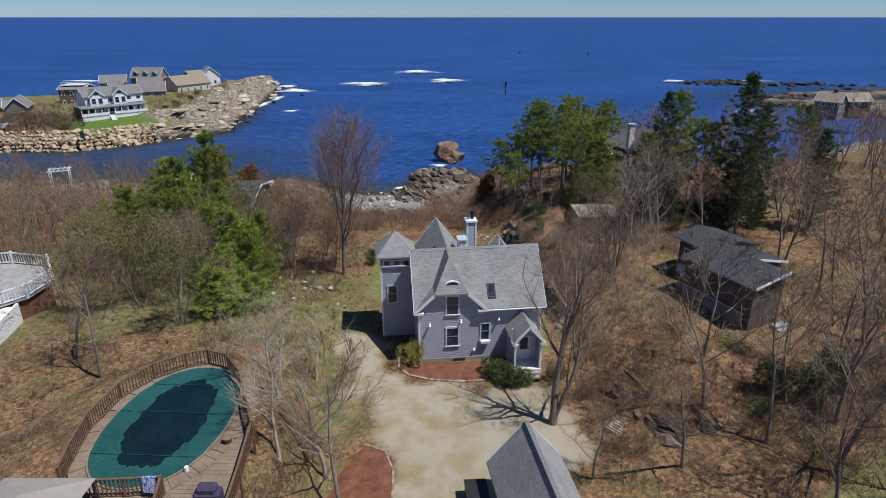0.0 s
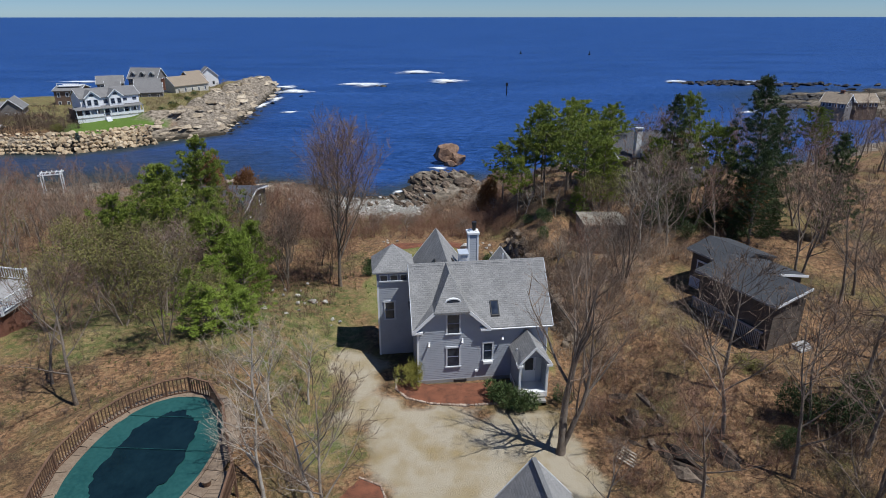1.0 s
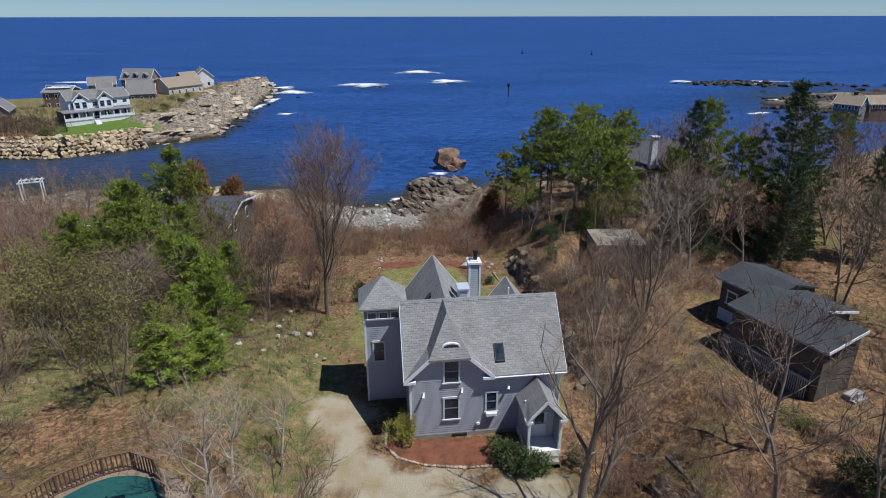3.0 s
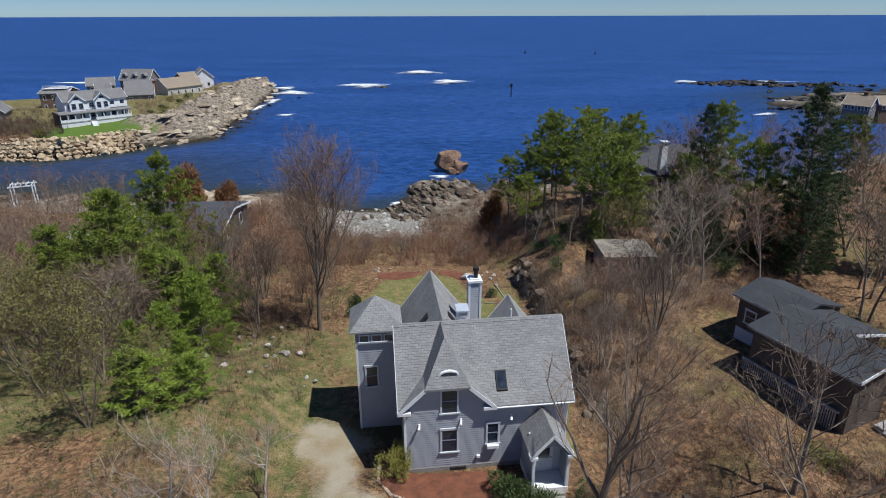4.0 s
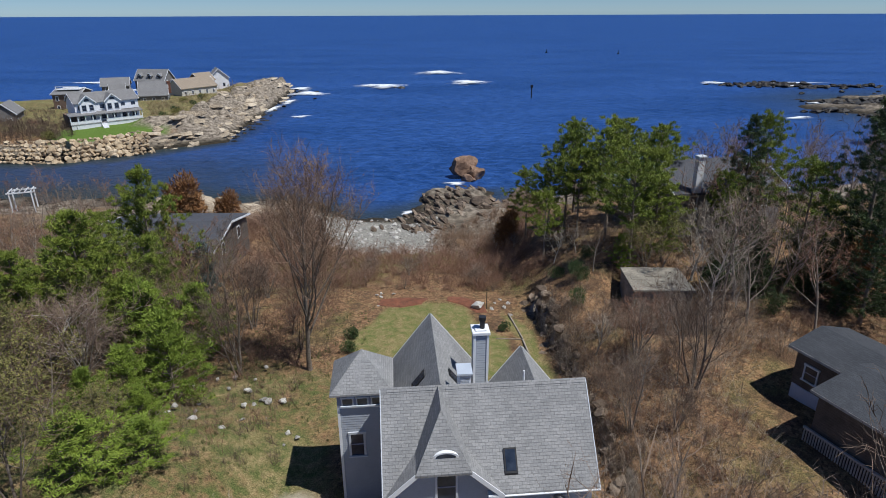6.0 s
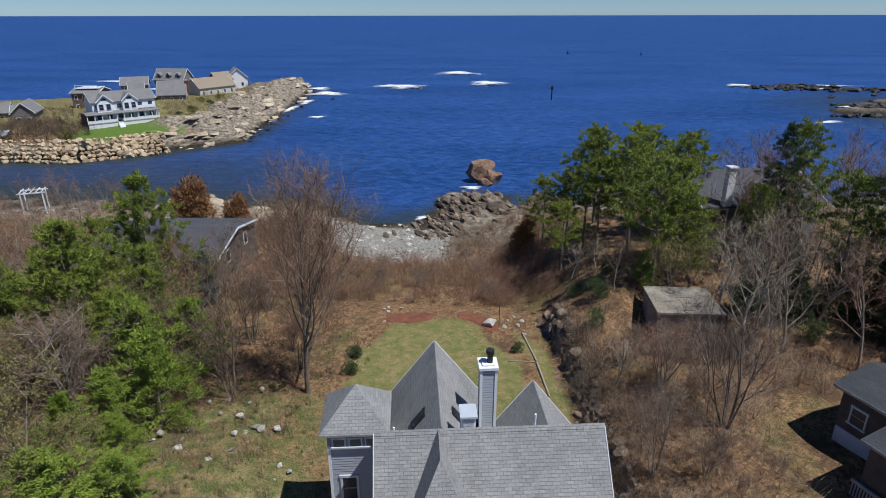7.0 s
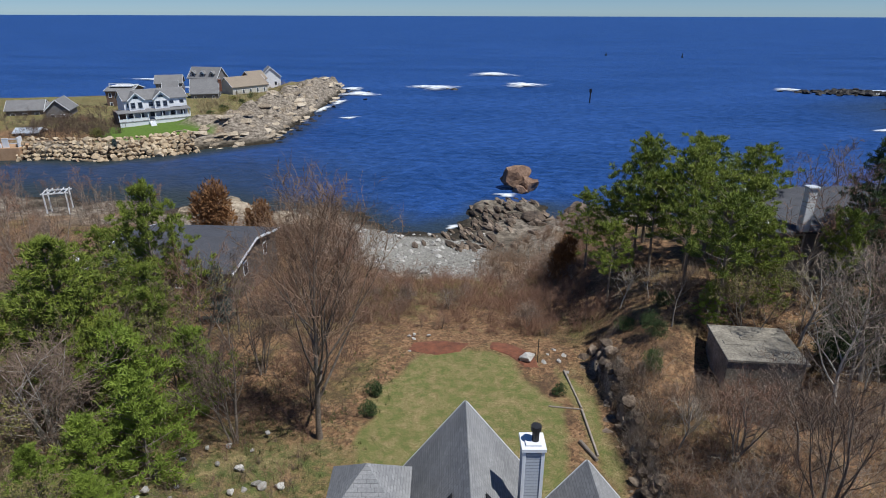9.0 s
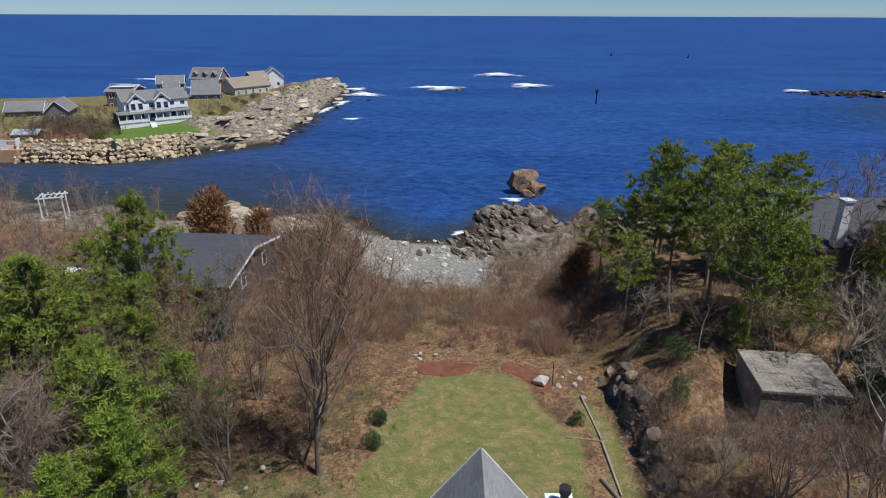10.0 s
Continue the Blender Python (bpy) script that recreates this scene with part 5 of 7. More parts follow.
class Wood:
    """Collects tapered tubes and thin flat twigs."""

    def __init__(self):
        self.v, self.f = [], []

    def tube(self, pts, rads, sides):
        base = len(self.v)
        for i, (p, r) in enumerate(zip(pts, rads)):
            d = (pts[min(i + 1, len(pts) - 1)] - pts[max(i - 1, 0)]).normalized()
            a = d.orthogonal().normalized()
            b = d.cross(a)
            for k in range(sides):
                t = 2 * math.pi * k / sides
                self.v.append(p + (a * math.cos(t) + b * math.sin(t)) * r)
        for i in range(len(pts) - 1):
            for k in range(sides):
                q = base + i * sides
                self.f.append((q + k, q + (k + 1) % sides, q + sides + (k + 1) % sides, q + sides + k))

    def twig(self, pts, w, rng):
        a = Vector((rng.uniform(-1, 1), rng.uniform(-1, 1), rng.uniform(-1, 1))).normalized()
        base = len(self.v)
        n = len(pts)
        for i, p in enumerate(pts[:-1]):
            self.v += [p - a * w * (1 - i / n) / 2, p + a * w * (1 - i / n) / 2]
        self.v.append(pts[-1])
        for i in range(n - 2):
            q = base + 2 * i
            self.f.append((q, q + 1, q + 3, q + 2))
        self.f.append((base + 2 * (n - 2), base + 2 * (n - 2) + 1, base + 2 * (n - 1)))

    def leaf(self, p, d, length, w, rng):
        a = d.orthogonal().normalized()
        a.rotate(Matrix.Rotation(rng.uniform(0, 6.28), 3, d))
        b = len(self.v)
        self.v += [p - a * w / 2, p + a * w / 2, p + d * length]
        self.f.append((b, b + 1, b + 2))

    def mesh(self, name):
        return mesh_from(name, [tuple(p) for p in self.v], self.f)


def jit(rng, s):
    return Vector((rng.uniform(-s, s), rng.uniform(-s, s), rng.uniform(-s, s)))


def limb(rng, p, d, length, n, bend, lift):
    pts = [p.copy()]
    for _ in range(n):
        d = (d + jit(rng, bend) + Vector((0, 0, lift))).normalized()
        p = p + d * (length / n)
        pts.append(p.copy())
    return pts


def bare_tree(seed, H=10.0, stems=1, spread=0.8, kids=(9, 7, 6, 4), r0=0.17, lift=0.06, first=0.3, bark=None, twig=None, buds=0, bend=0.12, name="bare_tree", label="", lean=0.05, tw=0.027):
    """A leafless tree: trunk, limbs, branches and twigs."""
    rng = random.Random(seed)
    trunk, crown, bud = Wood(), Wood(), Wood()
    for s in range(stems):
        d = Vector((rng.uniform(-1, 1), rng.uniform(-1, 1), 0)) * (lean if stems == 1 else 0.28 + 0.2 * rng.random()) + Vector((0, 0, 1))
        hh = H * (1 if s == 0 else rng.uniform(0.75, 1))
        rr = r0 * (1 if s == 0 else 0.75)
        root = Vector((rng.uniform(-0.2, 0.2), rng.uniform(-0.2, 0.2), -0.4)) if stems > 1 else Vector((0, 0, -0.4))
        t = limb(rng, root, d.normalized(), hh * 0.92, 9, bend * 0.7, 0.05)
        trunk.tube(t, [rr * (1.25 if i == 0 else 1 - 0.88 * i / 9) for i in range(10)], 7)
        n1 = max(3, int(kids[0] * (1 if stems == 1 else 0.6)))
        for a in range(n1):
            f = first + (0.97 - first) * (a + rng.random()) / n1
            i = min(8, int(f * 9))
            p = t[i].lerp(t[i + 1], f * 9 - i)
            th = rng.uniform(0, 6.283)
            dd = Vector((math.cos(th), math.sin(th), 0)) * spread + Vector((0, 0, 0.75))
            L1 = hh * (0.46 * (1 - f) + 0.20) * rng.uniform(0.8, 1.2)
            r1 = rr * (1 - 0.85 * f) * 0.6
            l1 = limb(rng, p, dd.normalized(), L1, 6, bend, lift)
            trunk.tube(l1, [max(0.012, r1 * (1 - 0.85 * k / 6)) for k in range(7)], 5)
            for b in range(kids[1]):
                g = 0.2 + 0.8 * (b + rng.random()) / kids[1]
                k = min(5, int(g * 6))
                q = l1[k].lerp(l1[k + 1], g * 6 - k)
                d2 = ((l1[k + 1] - l1[k]).normalized() * 0.7 + jit(rng, 0.75) + Vector((0, 0, 0.2))).normalized()
                L2 = L1 * (0.52 - 0.26 * g) * rng.uniform(0.7, 1.3) + 0.3
                l2 = limb(rng, q, d2, L2, 4, bend * 1.3, lift)
                crown.tube(l2, [max(0.007, r1 * 0.34 * (1 - 0.8 * m / 4)) for m in range(5)], 3)
                for c in range(kids[2]):
                    g2 = 0.15 + 0.85 * (c + rng.random()) / kids[2]
                    m = min(3, int(g2 * 4))
                    w = l2[m].lerp(l2[m + 1], g2 * 4 - m)
                    d3 = ((l2[m + 1] - l2[m]).normalized() * 0.7 + jit(rng, 0.7) + Vector((0, 0, 0.15))).normalized()
                    L3 = max(0.35, L2 * 0.55) * rng.uniform(0.7, 1.3)
                    l3 = limb(rng, w, d3, L3, 2, bend, lift)
                    crown.twig(l3, tw, rng)
                    for e in range(kids[3]):
                        x = l3[0].lerp(l3[2], rng.uniform(0.2, 1))
                        d4 = (d3 * 0.8 + jit(rng, 0.7)).normalized()
                        crown.twig([x, x + d4 * L3 * rng.uniform(0.35, 0.7)], tw * 0.75, rng)
                        for _ in range(buds):
                            if rng.random() < 0.5:
                                bud.leaf(x + d4 * L3 * rng.uniform(0.1, 0.6), jit(rng, 1).normalized(), 0.14, 0.10, rng)
    ob = empty(name, pose(0, 0, 0), label, "tree")
    part_mesh("trunk", trunk.mesh("trunk"), bark or M_BARK, ob, smooth=True)
    part_mesh("crown", crown.mesh("crown"), twig or M_TWIG, ob)
    if buds:
        part_mesh("foliage", bud.mesh("foliage"), M_BUD, ob, "yellow-green spring buds")
    return ob


def conifer(seed, H=10.0, base=0.25, width=2.6, shape=0.8, droop=0.0, needle=None, name="pine_tree", label="", tuft=0.34, dens=1.0, gap=0.55, trunk_r=0.16):
    """An evergreen: whorls of limbs that carry tufts of needles, with gaps between them."""
    rng = random.Random(seed)
    trunk, crown = Wood(), Wood()
    t = limb(rng, Vector((0, 0, -0.3)), Vector((rng.uniform(-0.06, 0.06), rng.uniform(-0.06, 0.06), 1)), H, 10, 0.04, 0.03)
    trunk.tube(t, [trunk_r * (1 - 0.92 * i / 10) for i in range(11)], 7)
    z = H * base
    while z < H * 0.985:
        f = (z / H - base) / (1 - base)
        reach = width * ((1 - f) ** shape) * (0.55 + 0.45 * min(1, f * 4 + 0.35)) + 0.2
        i = min(9, int(z / H * 10))
        p = t[i].lerp(t[i + 1], z / H * 10 - i)
        n = rng.randint(4, 6)
        th0 = rng.uniform(0, 6.28)
        for k in range(n):
            if rng.random() < 0.12:
                continue
            th = th0 + 6.283 * k / n + rng.uniform(-0.35, 0.35)
            L = reach * rng.uniform(0.6, 1.18)
            d = Vector((math.cos(th), math.sin(th), 0.30 - droop + 0.5 * f)).normalized()
            l1 = limb(rng, p, d, L, 4, 0.10, 0.05 if droop <= 0.2 else -0.02)
            trunk.tube(l1, [max(0.008, 0.045 * (1 - f * 0.5) * (1 - 0.8 * m / 4)) for m in range(5)], 3)
            m = max(3, int(L / 0.42 * dens))
            out = (l1[4] - l1[0]).normalized()
            for c in range(m):
                g = 0.25 + 0.75 * (c + rng.random()) / m
                j = min(3, int(g * 4))
                q = l1[j].lerp(l1[j + 1], g * 4 - j) + Vector((rng.uniform(-1, 1), rng.uniform(-1, 1), rng.uniform(-0.1, 0.3))) * 0.24 * L * (1.2 - g * 0.7)
                for _ in range(38):
                    dd = (out * 0.35 + jit(rng, 1.0) + Vector((0, 0, 0.5 - droop))).normalized()
                    w = jit(rng, 0.2)
                    w.z *= 0.5
                    crown.leaf(q + w, dd, tuft * rng.uniform(0.5, 0.95), tuft * 0.17, rng)
        z += gap * rng.uniform(0.7, 1.25) * (0.6 + 0.4 * (1 - f))
    for _ in range(26):
        crown.leaf(t[10] - Vector((0, 0, rng.uniform(0, 0.5))), (jit(rng, 0.6) + Vector((0, 0, 0.8))).normalized(), tuft, tuft * 0.2, rng)
    ob = empty(name, pose(0, 0, 0), label, "tree")
    part_mesh("trunk", trunk.mesh("trunk"), M_BARK, ob, smooth=True)
    part_mesh("crown", crown.mesh("crown"), needle or M_NEEDLE, ob)
    return ob


def shrub(seed, r=0.9, h=1.1, mat=None, leaf=0.09, n=2200, name="shrub", label="", twig=None, upright=0.3):
    """A leafy bush of many small leaves on stems, uneven and open."""
    rng = random.Random(seed)
    stems, leaves = Wood(), Wood()
    lobes = [(Vector((rng.uniform(-0.6, 0.6) * r, rng.uniform(-0.6, 0.6) * r, rng.uniform(0.35, 0.8) * h)), rng.uniform(0.35, 0.62)) for _ in range(8)]
    for c, s in lobes:
        stems.tube(limb(rng, Vector((0, 0, -0.1)), c.normalized(), c.length + 0.1, 4, 0.1, 0), [0.025, 0.02, 0.016, 0.012, 0.008], 4)
        for _ in range(n // 8):
            d = jit(rng, 1).normalized()
            q = c + Vector((d.x * r, d.y * r, d.z * h * 0.8)) * s * rng.uniform(0.55, 1.05)
            if q.z > 0:
                leaves.leaf(q, (d + Vector((0, 0, upright)) + jit(rng, 0.6)).normalized(), leaf * rng.uniform(0.7, 1.5), leaf * 0.45, rng)
    ob = empty(name, pose(0, 0, 0), label, "shrub")
    part_mesh("stem", stems.mesh("stem"), M_BARK, ob)
    part_mesh("foliage", leaves.mesh("foliage"), mat or M_DEEPNEEDLE, ob)
    return ob


def put(ob, x, y, s=1.0, turn=0.0, tall=1.0, sink=0.0, z=None, lean=(0, 0)):
    """A copy of a plant standing on the ground."""
    z = ground_z(x, y) if z is None else z
    return copy_thing(ob, pose(x, y, z - sink, lean[0], lean[1], turn) @ Matrix.Diagonal((s, s, s * tall, 1)))


def settle(ob, x, y, s=1.0, turn=0.0, tall=1.0, lean=(0, 0)):
    """The first of a kind is put in its own place."""
    ob.matrix_basis = pose(x, y, ground_z(x, y), lean[0], lean[1], turn) @ Matrix.Diagonal((s, s, s * tall, 1))
    return ob


# ---- single trees that stand out ----
big = bare_tree(11, 12.8, stems=2, kids=(15, 7, 6, 3), r0=0.27, spread=0.55, lift=0.09, first=0.3, bend=0.17, label="tall bare tree with a thick dark trunk by the gravel drive", lean=0.03, tw=0.02)
settle(big, 6.9, 31.3, 1.0, 40, 1.0, (-2, 4))
vase = bare_tree(21, 14.4, kids=(28, 9, 7, 4), r0=0.19, spread=0.5, first=0.2, lift=0.11, twig=M_FANTWIG, label="tall bare tree with a broad fan of upright limbs", tw=0.03)
settle(vase, -9.8, 55.0, 1.0, 0, 1.0)
tall = [bare_tree(31 + k, 9.6, kids=(10, 6, 6, 3), r0=0.14, spread=0.8, first=0.3, bend=0.15, label="bare grey-brown deciduous tree", twig=tw, tw=0.035) for k, tw in enumerate((M_TWIG, M_TWIG, M_REDTWIG))]
multi = [bare_tree(41 + k, 7.4, stems=5, kids=(9, 6, 5, 3), r0=0.09, spread=0.6, first=0.25, bend=0.14, label="bare brown tree of many slender stems", twig=tw) for k, tw in enumerate((M_TWIG, M_REDTWIG))]
pale = [bare_tree(51 + k, 8.6, kids=(10, 6, 5, 3), r0=0.16, spread=0.85, first=0.28, bend=0.2, bark=M_PALEBARK, twig=M_PALETWIG, label="bare tree with pale grey bark", tw=0.032) for k in range(2)]
budding = [bare_tree(61 + k, 8.0, stems=3, kids=(10, 6, 5, 3), r0=0.09, spread=0.7, first=0.22, buds=4, label="budding tree with a haze of yellow-green buds") for k in range(2)]
arching = bare_tree(71, 6.6, stems=9, kids=(9, 7, 6, 3), r0=0.07, spread=0.95, first=0.2, lift=-0.03, bark=M_PALEBARK, twig=M_TWIG, label="wide bare tree of arching grey-brown branches", tw=0.03, bend=0.1)
settle(arching, -23.4, 50.6, 1.3, 0, 0.9)
firsts = {}


def stand(ob, *args, **kw):
    """Uses the pattern itself for its first place, copies after that."""
    if ob.name in firsts:
        return put(ob, *args, **kw)
    firsts[ob.name] = 1
    return settle(ob, *args, **kw)


for ob, x, y, s, r in (
        (tall[0], 15.9, 30.8, 1.0, 10), (tall[1], 17.2, 34.4, 0.95, 80), (tall[2], 13.2, 26.6, 0.8, 200), (tall[0], 20.6, 25.2, 1.15, 150), (tall[1], 22.6, 28.6, 1.05, 20),
        (tall[1], 25.6, 33.8, 1.0, 260), (tall[0], 29.6, 37.2, 1.05, 310), (multi[0], 15.1, 48.9, 1.0, 0), (multi[0], 10.9, 46.3, 0.75, 90), (multi[1], 12.6, 52.4, 0.7, 45),
        (tall[2], 24.8, 54.4, 0.95, 75), (pale[0], 18.8, 56.2, 0.85, 0), (pale[1], 21.6, 59.6, 0.95, 130), (pale[0], 25.2, 60.2, 0.9, 220), (pale[1], 19.8, 63.6, 0.8, 300),
        (tall[1], 8.3, 26.4, 0.55, 33), (multi[1], 7.9, 35.2, 0.42, 10), (multi[1], 9.3, 33.8, 0.5, 190),
        (pale[0], -9.2, 28.6, 0.85, 60), (pale[1], -6.4, 26.4, 0.95, 200), (tall[0], -5.4, 24.4, 0.95, 300), (pale[1], -8.2, 24.2, 0.7, 100), (pale[0], -10.2, 32.6, 0.75, 10), (pale[1], -8.8, 35.6, 0.62, 45),
        (tall[1], -20.8, 31.4, 0.95, 140), (tall[2], -23.4, 33.4, 0.9, 20), (budding[0], -18.6, 38.2, 0.85, 0), (budding[1], -23.2, 41.6, 0.95, 70), (budding[0], -27.5, 45.6, 0.95, 200),
        (budding[1], -24.6, 45.0, 1.0, 300), (budding[0], -29.4, 50.2, 0.9, 80), (budding[1], -21.4, 44.2, 0.8, 130), (budding[0], -26.2, 40.2, 0.85, 250), (budding[1], -32.6, 53.4, 0.95, 10), (budding[0], -17.2, 42.6, 0.6, 60), (multi[0], -14.4, 53.8, 1.1, 140), (multi[1], -12.6, 60.6, 0.9, 20), (multi[0], -16.4, 61.8, 0.95, 300), (multi[1], -17.2, 68.5, 1.0, 80), (multi[0], -13.4, 71.5, 0.8, 10), (multi[1], -20.6, 73.0, 0.95, 33),
        (tall[2], 21.6, 69.6, 1.25, 5), (tall[2], 27.8, 68.4, 1.0, 95), (budding[1], 16.8, 64.4, 0.8, 15), (multi[1], -11.2, 57.8, 0.8, 0)):
    stand(ob, x, y, s, r)

pine = [conifer(81 + k, 9.6, base=0.42, width=3.7, shape=0.46, label="bushy green pine tree", needle=M_NEEDLE, gap=0.75, tuft=0.40, dens=1.0) for k in range(3)]
white_pine = conifer(91, 12.0, base=0.10, width=5.4, shape=0.62, label="large soft green white pine", needle=M_NEEDLE, dens=1.15, gap=0.8, tuft=0.42, trunk_r=0.22)
spruce = conifer(95, 15.0, base=0.1, width=4.6, shape=0.75, droop=0.12, label="tall dark spruce tree", needle=M_DEEPNEEDLE, name="spruce_tree", gap=0.62, trunk_r=0.25)
young = conifer(97, 5.6, base=0.05, width=2.9, shape=0.7, label="young bright green pine", needle=M_FRESH, gap=0.45, trunk_r=0.08)
blue = conifer(99, 5.5, base=0.05, width=1.8, shape=0.95, label="small blue-grey spruce tree", needle=M_BLUENEEDLE, name="spruce_tree", gap=0.4, trunk_r=0.08)
for ob, x, y, s, r, t in (
        (pine[0], 15.4, 66.4, 1.05, 0, 0.94), (pine[1], 12.8, 76.5, 0.95, 50, 1.02), (pine[2], 16.8, 80.5, 1.1, 100, 1.02), (pine[0], 20.6, 78.4, 1.05, 150, 1.02), (pine[1], 10.4, 81.5, 0.9, 200, 0.94),
        (pine[2], 13.8, 85.0, 0.95, 10, 1.02), (pine[0], 22.4, 83.5, 0.95, 300, 0.96), (pine[2], 9.2, 74.2, 0.7, 330, 0.96), (pine[0], 14.6, 72.4, 0.8, 20, 1.02), (pine[2], 8.4, 84.5, 0.75, 15, 1.02), (pine[0], 19.4, 86.5, 1.0, 75, 1.02), (pine[1], 17.8, 70.6, 0.85, 130, 1.14), (pine[2], 11.8, 79.0, 0.95, 230, 1.08), (pine[0], 15.6, 76.4, 1.05, 310, 1.08), (pine[1], 23.6, 68.2, 0.62, 0, 1.32), (pine[2], 28.6, 72.6, 0.8, 0, 1.32),
        (spruce, 30.4, 60.5, 1.02, 0, 1.0), (spruce, 26.2, 71.3, 0.78, 90, 1.02), (spruce, 33.8, 63.4, 0.8, 40, 1.0), (spruce, 29.0, 56.4, 0.62, 200, 1.0), (pine[2], 27.6, 63.0, 0.95, 75, 1.0), (spruce, 37.5, 58.5, 0.7, 10, 1.0),
        (white_pine, -26.0, 56.6, 1.05, 0, 0.92), (white_pine, -26.6, 66.2, 0.9, 120, 1.28), (pine[1], -22.6, 59.6, 0.85, 20, 0.9), (pine[0], -30.5, 63.5, 0.95, 70, 0.9), (pine[2], -33.5, 70.5, 0.9, 140, 0.9),
        (white_pine, -29.6, 54.2, 0.8, 200, 0.95), (pine[1], -24.0, 61.5, 0.9, 80, 1.0), (young, -16.9, 49.4, 1.1, 0, 1.0), (young, -19.6, 53.4, 1.3, 80, 0.9), (young, -16.4, 45.0, 0.55, 30, 0.9), (young, -20.3, 46.2, 0.6, 200, 1.0), (young, -16.4, 40.2, 1.0, 100, 0.62), (young, -14.6, 41.6, 0.8, 200, 0.6), (young, -18.2, 57.0, 1.0, 160, 1.0), (young, 14.6, 65.6, 0.5, 0, 1.0),
        (pine[2], -22.2, 54.2, 0.7, 200, 0.95), (pine[0], -29.5, 58.5, 0.9, 10, 0.9), (young, -18.6, 47.6, 0.8, 10, 0.9), (blue, -24.2, 71.6, 1.0, 0, 1.05), (blue, -95.8, 160.5, 0.85, 0, 0.9), (pine[0], -50.5, 62.0, 0.95, 0, 1.1), (pine[2], -55.0, 66.0, 1.0, 30, 1.1), (pine[1], 55.0, 92.0, 1.0, 0, 1.0), (spruce, 62.0, 100.0, 0.6, 0, 1.0), (white_pine, 17.6, 68.0, 0.69, 40, 0.98)):
    stand(ob, x, y, s, r, t)

rust = shrub(111, 2.3, 4.4, M_RUST, 0.26, 5600, "oak_tree", "small oak that keeps its rust-brown leaves")
stand(rust, -38.2, 97.0, 1.45, 0, 1.35)
for x, y, s, r in ((5.9, 86.5, 0.55, 40), (29.4, 59.4, 0.6, 10), (-33.0, 99.0, 0.7, 10)):
    stand(rust, x, y, s, r)
juniper = shrub(113, 1.35, 1.25, M_DEEPNEEDLE, 0.16, 2600, "shrub", "spreading dark green juniper at the house front")
stand(juniper, 3.9, 36.5, 0.95, 0)
stand(juniper, 5.0, 35.6, 0.9, 70)
forsythia = shrub(115, 1.0, 1.5, M_SPRING, 0.10, 3200, "shrub", "yellow-green shrub at the corner of the house")
stand(forsythia, -2.35, 38.0, 1.05, 0, 1.1)
low = shrub(117, 0.7, 1.0, M_DEEPNEEDLE, 0.11, 1400, "shrub", "small evergreen shrub beside the lawn")
for x, y, s in ((-7.6, 60.2, 0.95), (-7.4, 57.7, 1.0), (4.6, 61.8, 0.8), (7.9, 36.2, 1.1)):
    stand(low, x, y, s, x * 40)
yellow = shrub(119, 2.0, 2.2, M_BUD, 0.25, 1500, "shrub", "yellow flowering shrub on the far shore")
stand(yellow, -104.0, 165.6, 1.0, 0)
for x, y, s, r in ((-111.5, 172.0, 0.72, 0), (-114.0, 174.6, 0.6, 90), (-117.5, 170.5, 0.5, 30)):
    put(multi[1], x, y, s, r, 0.8)
stand(yellow, 19.8, 36.4, 0.5, 0, 0.6)
stand(yellow, 24.0, 52.6, 0.5, 0, 0.6)


# ---- woods that fill the slopes ----
def clear(x, y):
    """False where something built or mown keeps trees away."""
    if -6 < x < 9.4 and 34 < y < 70 or -6.5 < x < 10 and y < 36:
        return False
    if math.hypot(x + 13.5, (y - 23) * 0.8) < 6.6 or (17 < x < 28 and 36 < y < 53) or (11.5 < x < 19.8 and 57.5 < y < 64):
        return False
    if -46 < x < -24 and 73 < y < 92 or -47 < x < -28 and 33 < y < 56 or -15 < x < -6 and 36 < y < 52:
        return False
    return True


wood = [bare_tree(131 + k, 9.4, stems=st, kids=(9, 5, 5, 3), r0=0.12, spread=0.75, first=0.25, bend=0.16, twig=tw, label=lb, tw=0.04)
        for k, (st, tw, lb) in enumerate(((1, M_TWIG, "bare brown woodland tree"), (1, M_REDTWIG, "bare reddish woodland tree"), (1, M_TWIG, "bare dark woodland tree"), (2, M_REDTWIG, "bare twin-stemmed woodland tree")))]
haze = bare_tree(141, 8.4, stems=2, kids=(9, 5, 4, 3), r0=0.09, spread=0.7, first=0.22, buds=2, label="budding woodland tree hazed with yellow-green", tw=0.035)
rng = random.Random(78)
for _ in range(46):
    x, y = rng.uniform(-21, 8), rng.uniform(71, 95)
    put(rng.choice((multi[1], multi[1], arching)), x, y, rng.uniform(0.22, 0.42), rng.uniform(0, 360), rng.uniform(0.8, 1.1))
for _ in range(24):
    x, y = rng.uniform(9.5, 23), rng.uniform(45, 72)
    if clear(x, y):
        put(rng.choice((multi[0], tall[0], pale[0])), x, y, rng.uniform(0.3, 0.6), rng.uniform(0, 360))
rng = random.Random(77)
far_trees = []
sparse = [bare_tree(151 + k, 9.2, kids=(8, 4, 3, 3), r0=0.12, spread=0.75, first=0.22, bend=0.16, twig=tw, label="bare woodland tree far off", tw=0.065) for k, tw in enumerate((M_TWIG, M_TWIG, M_REDTWIG))]


def wild(kinds, x, y, s, r, near):
    if near:
        stand(rng.choice(kinds), x, y, s, r)
    else:
        far_trees.append((sparse[rng.randrange(2)] if kinds[0] is wood[0] else sparse[rng.randrange(1, 3)], x, y, s, r))


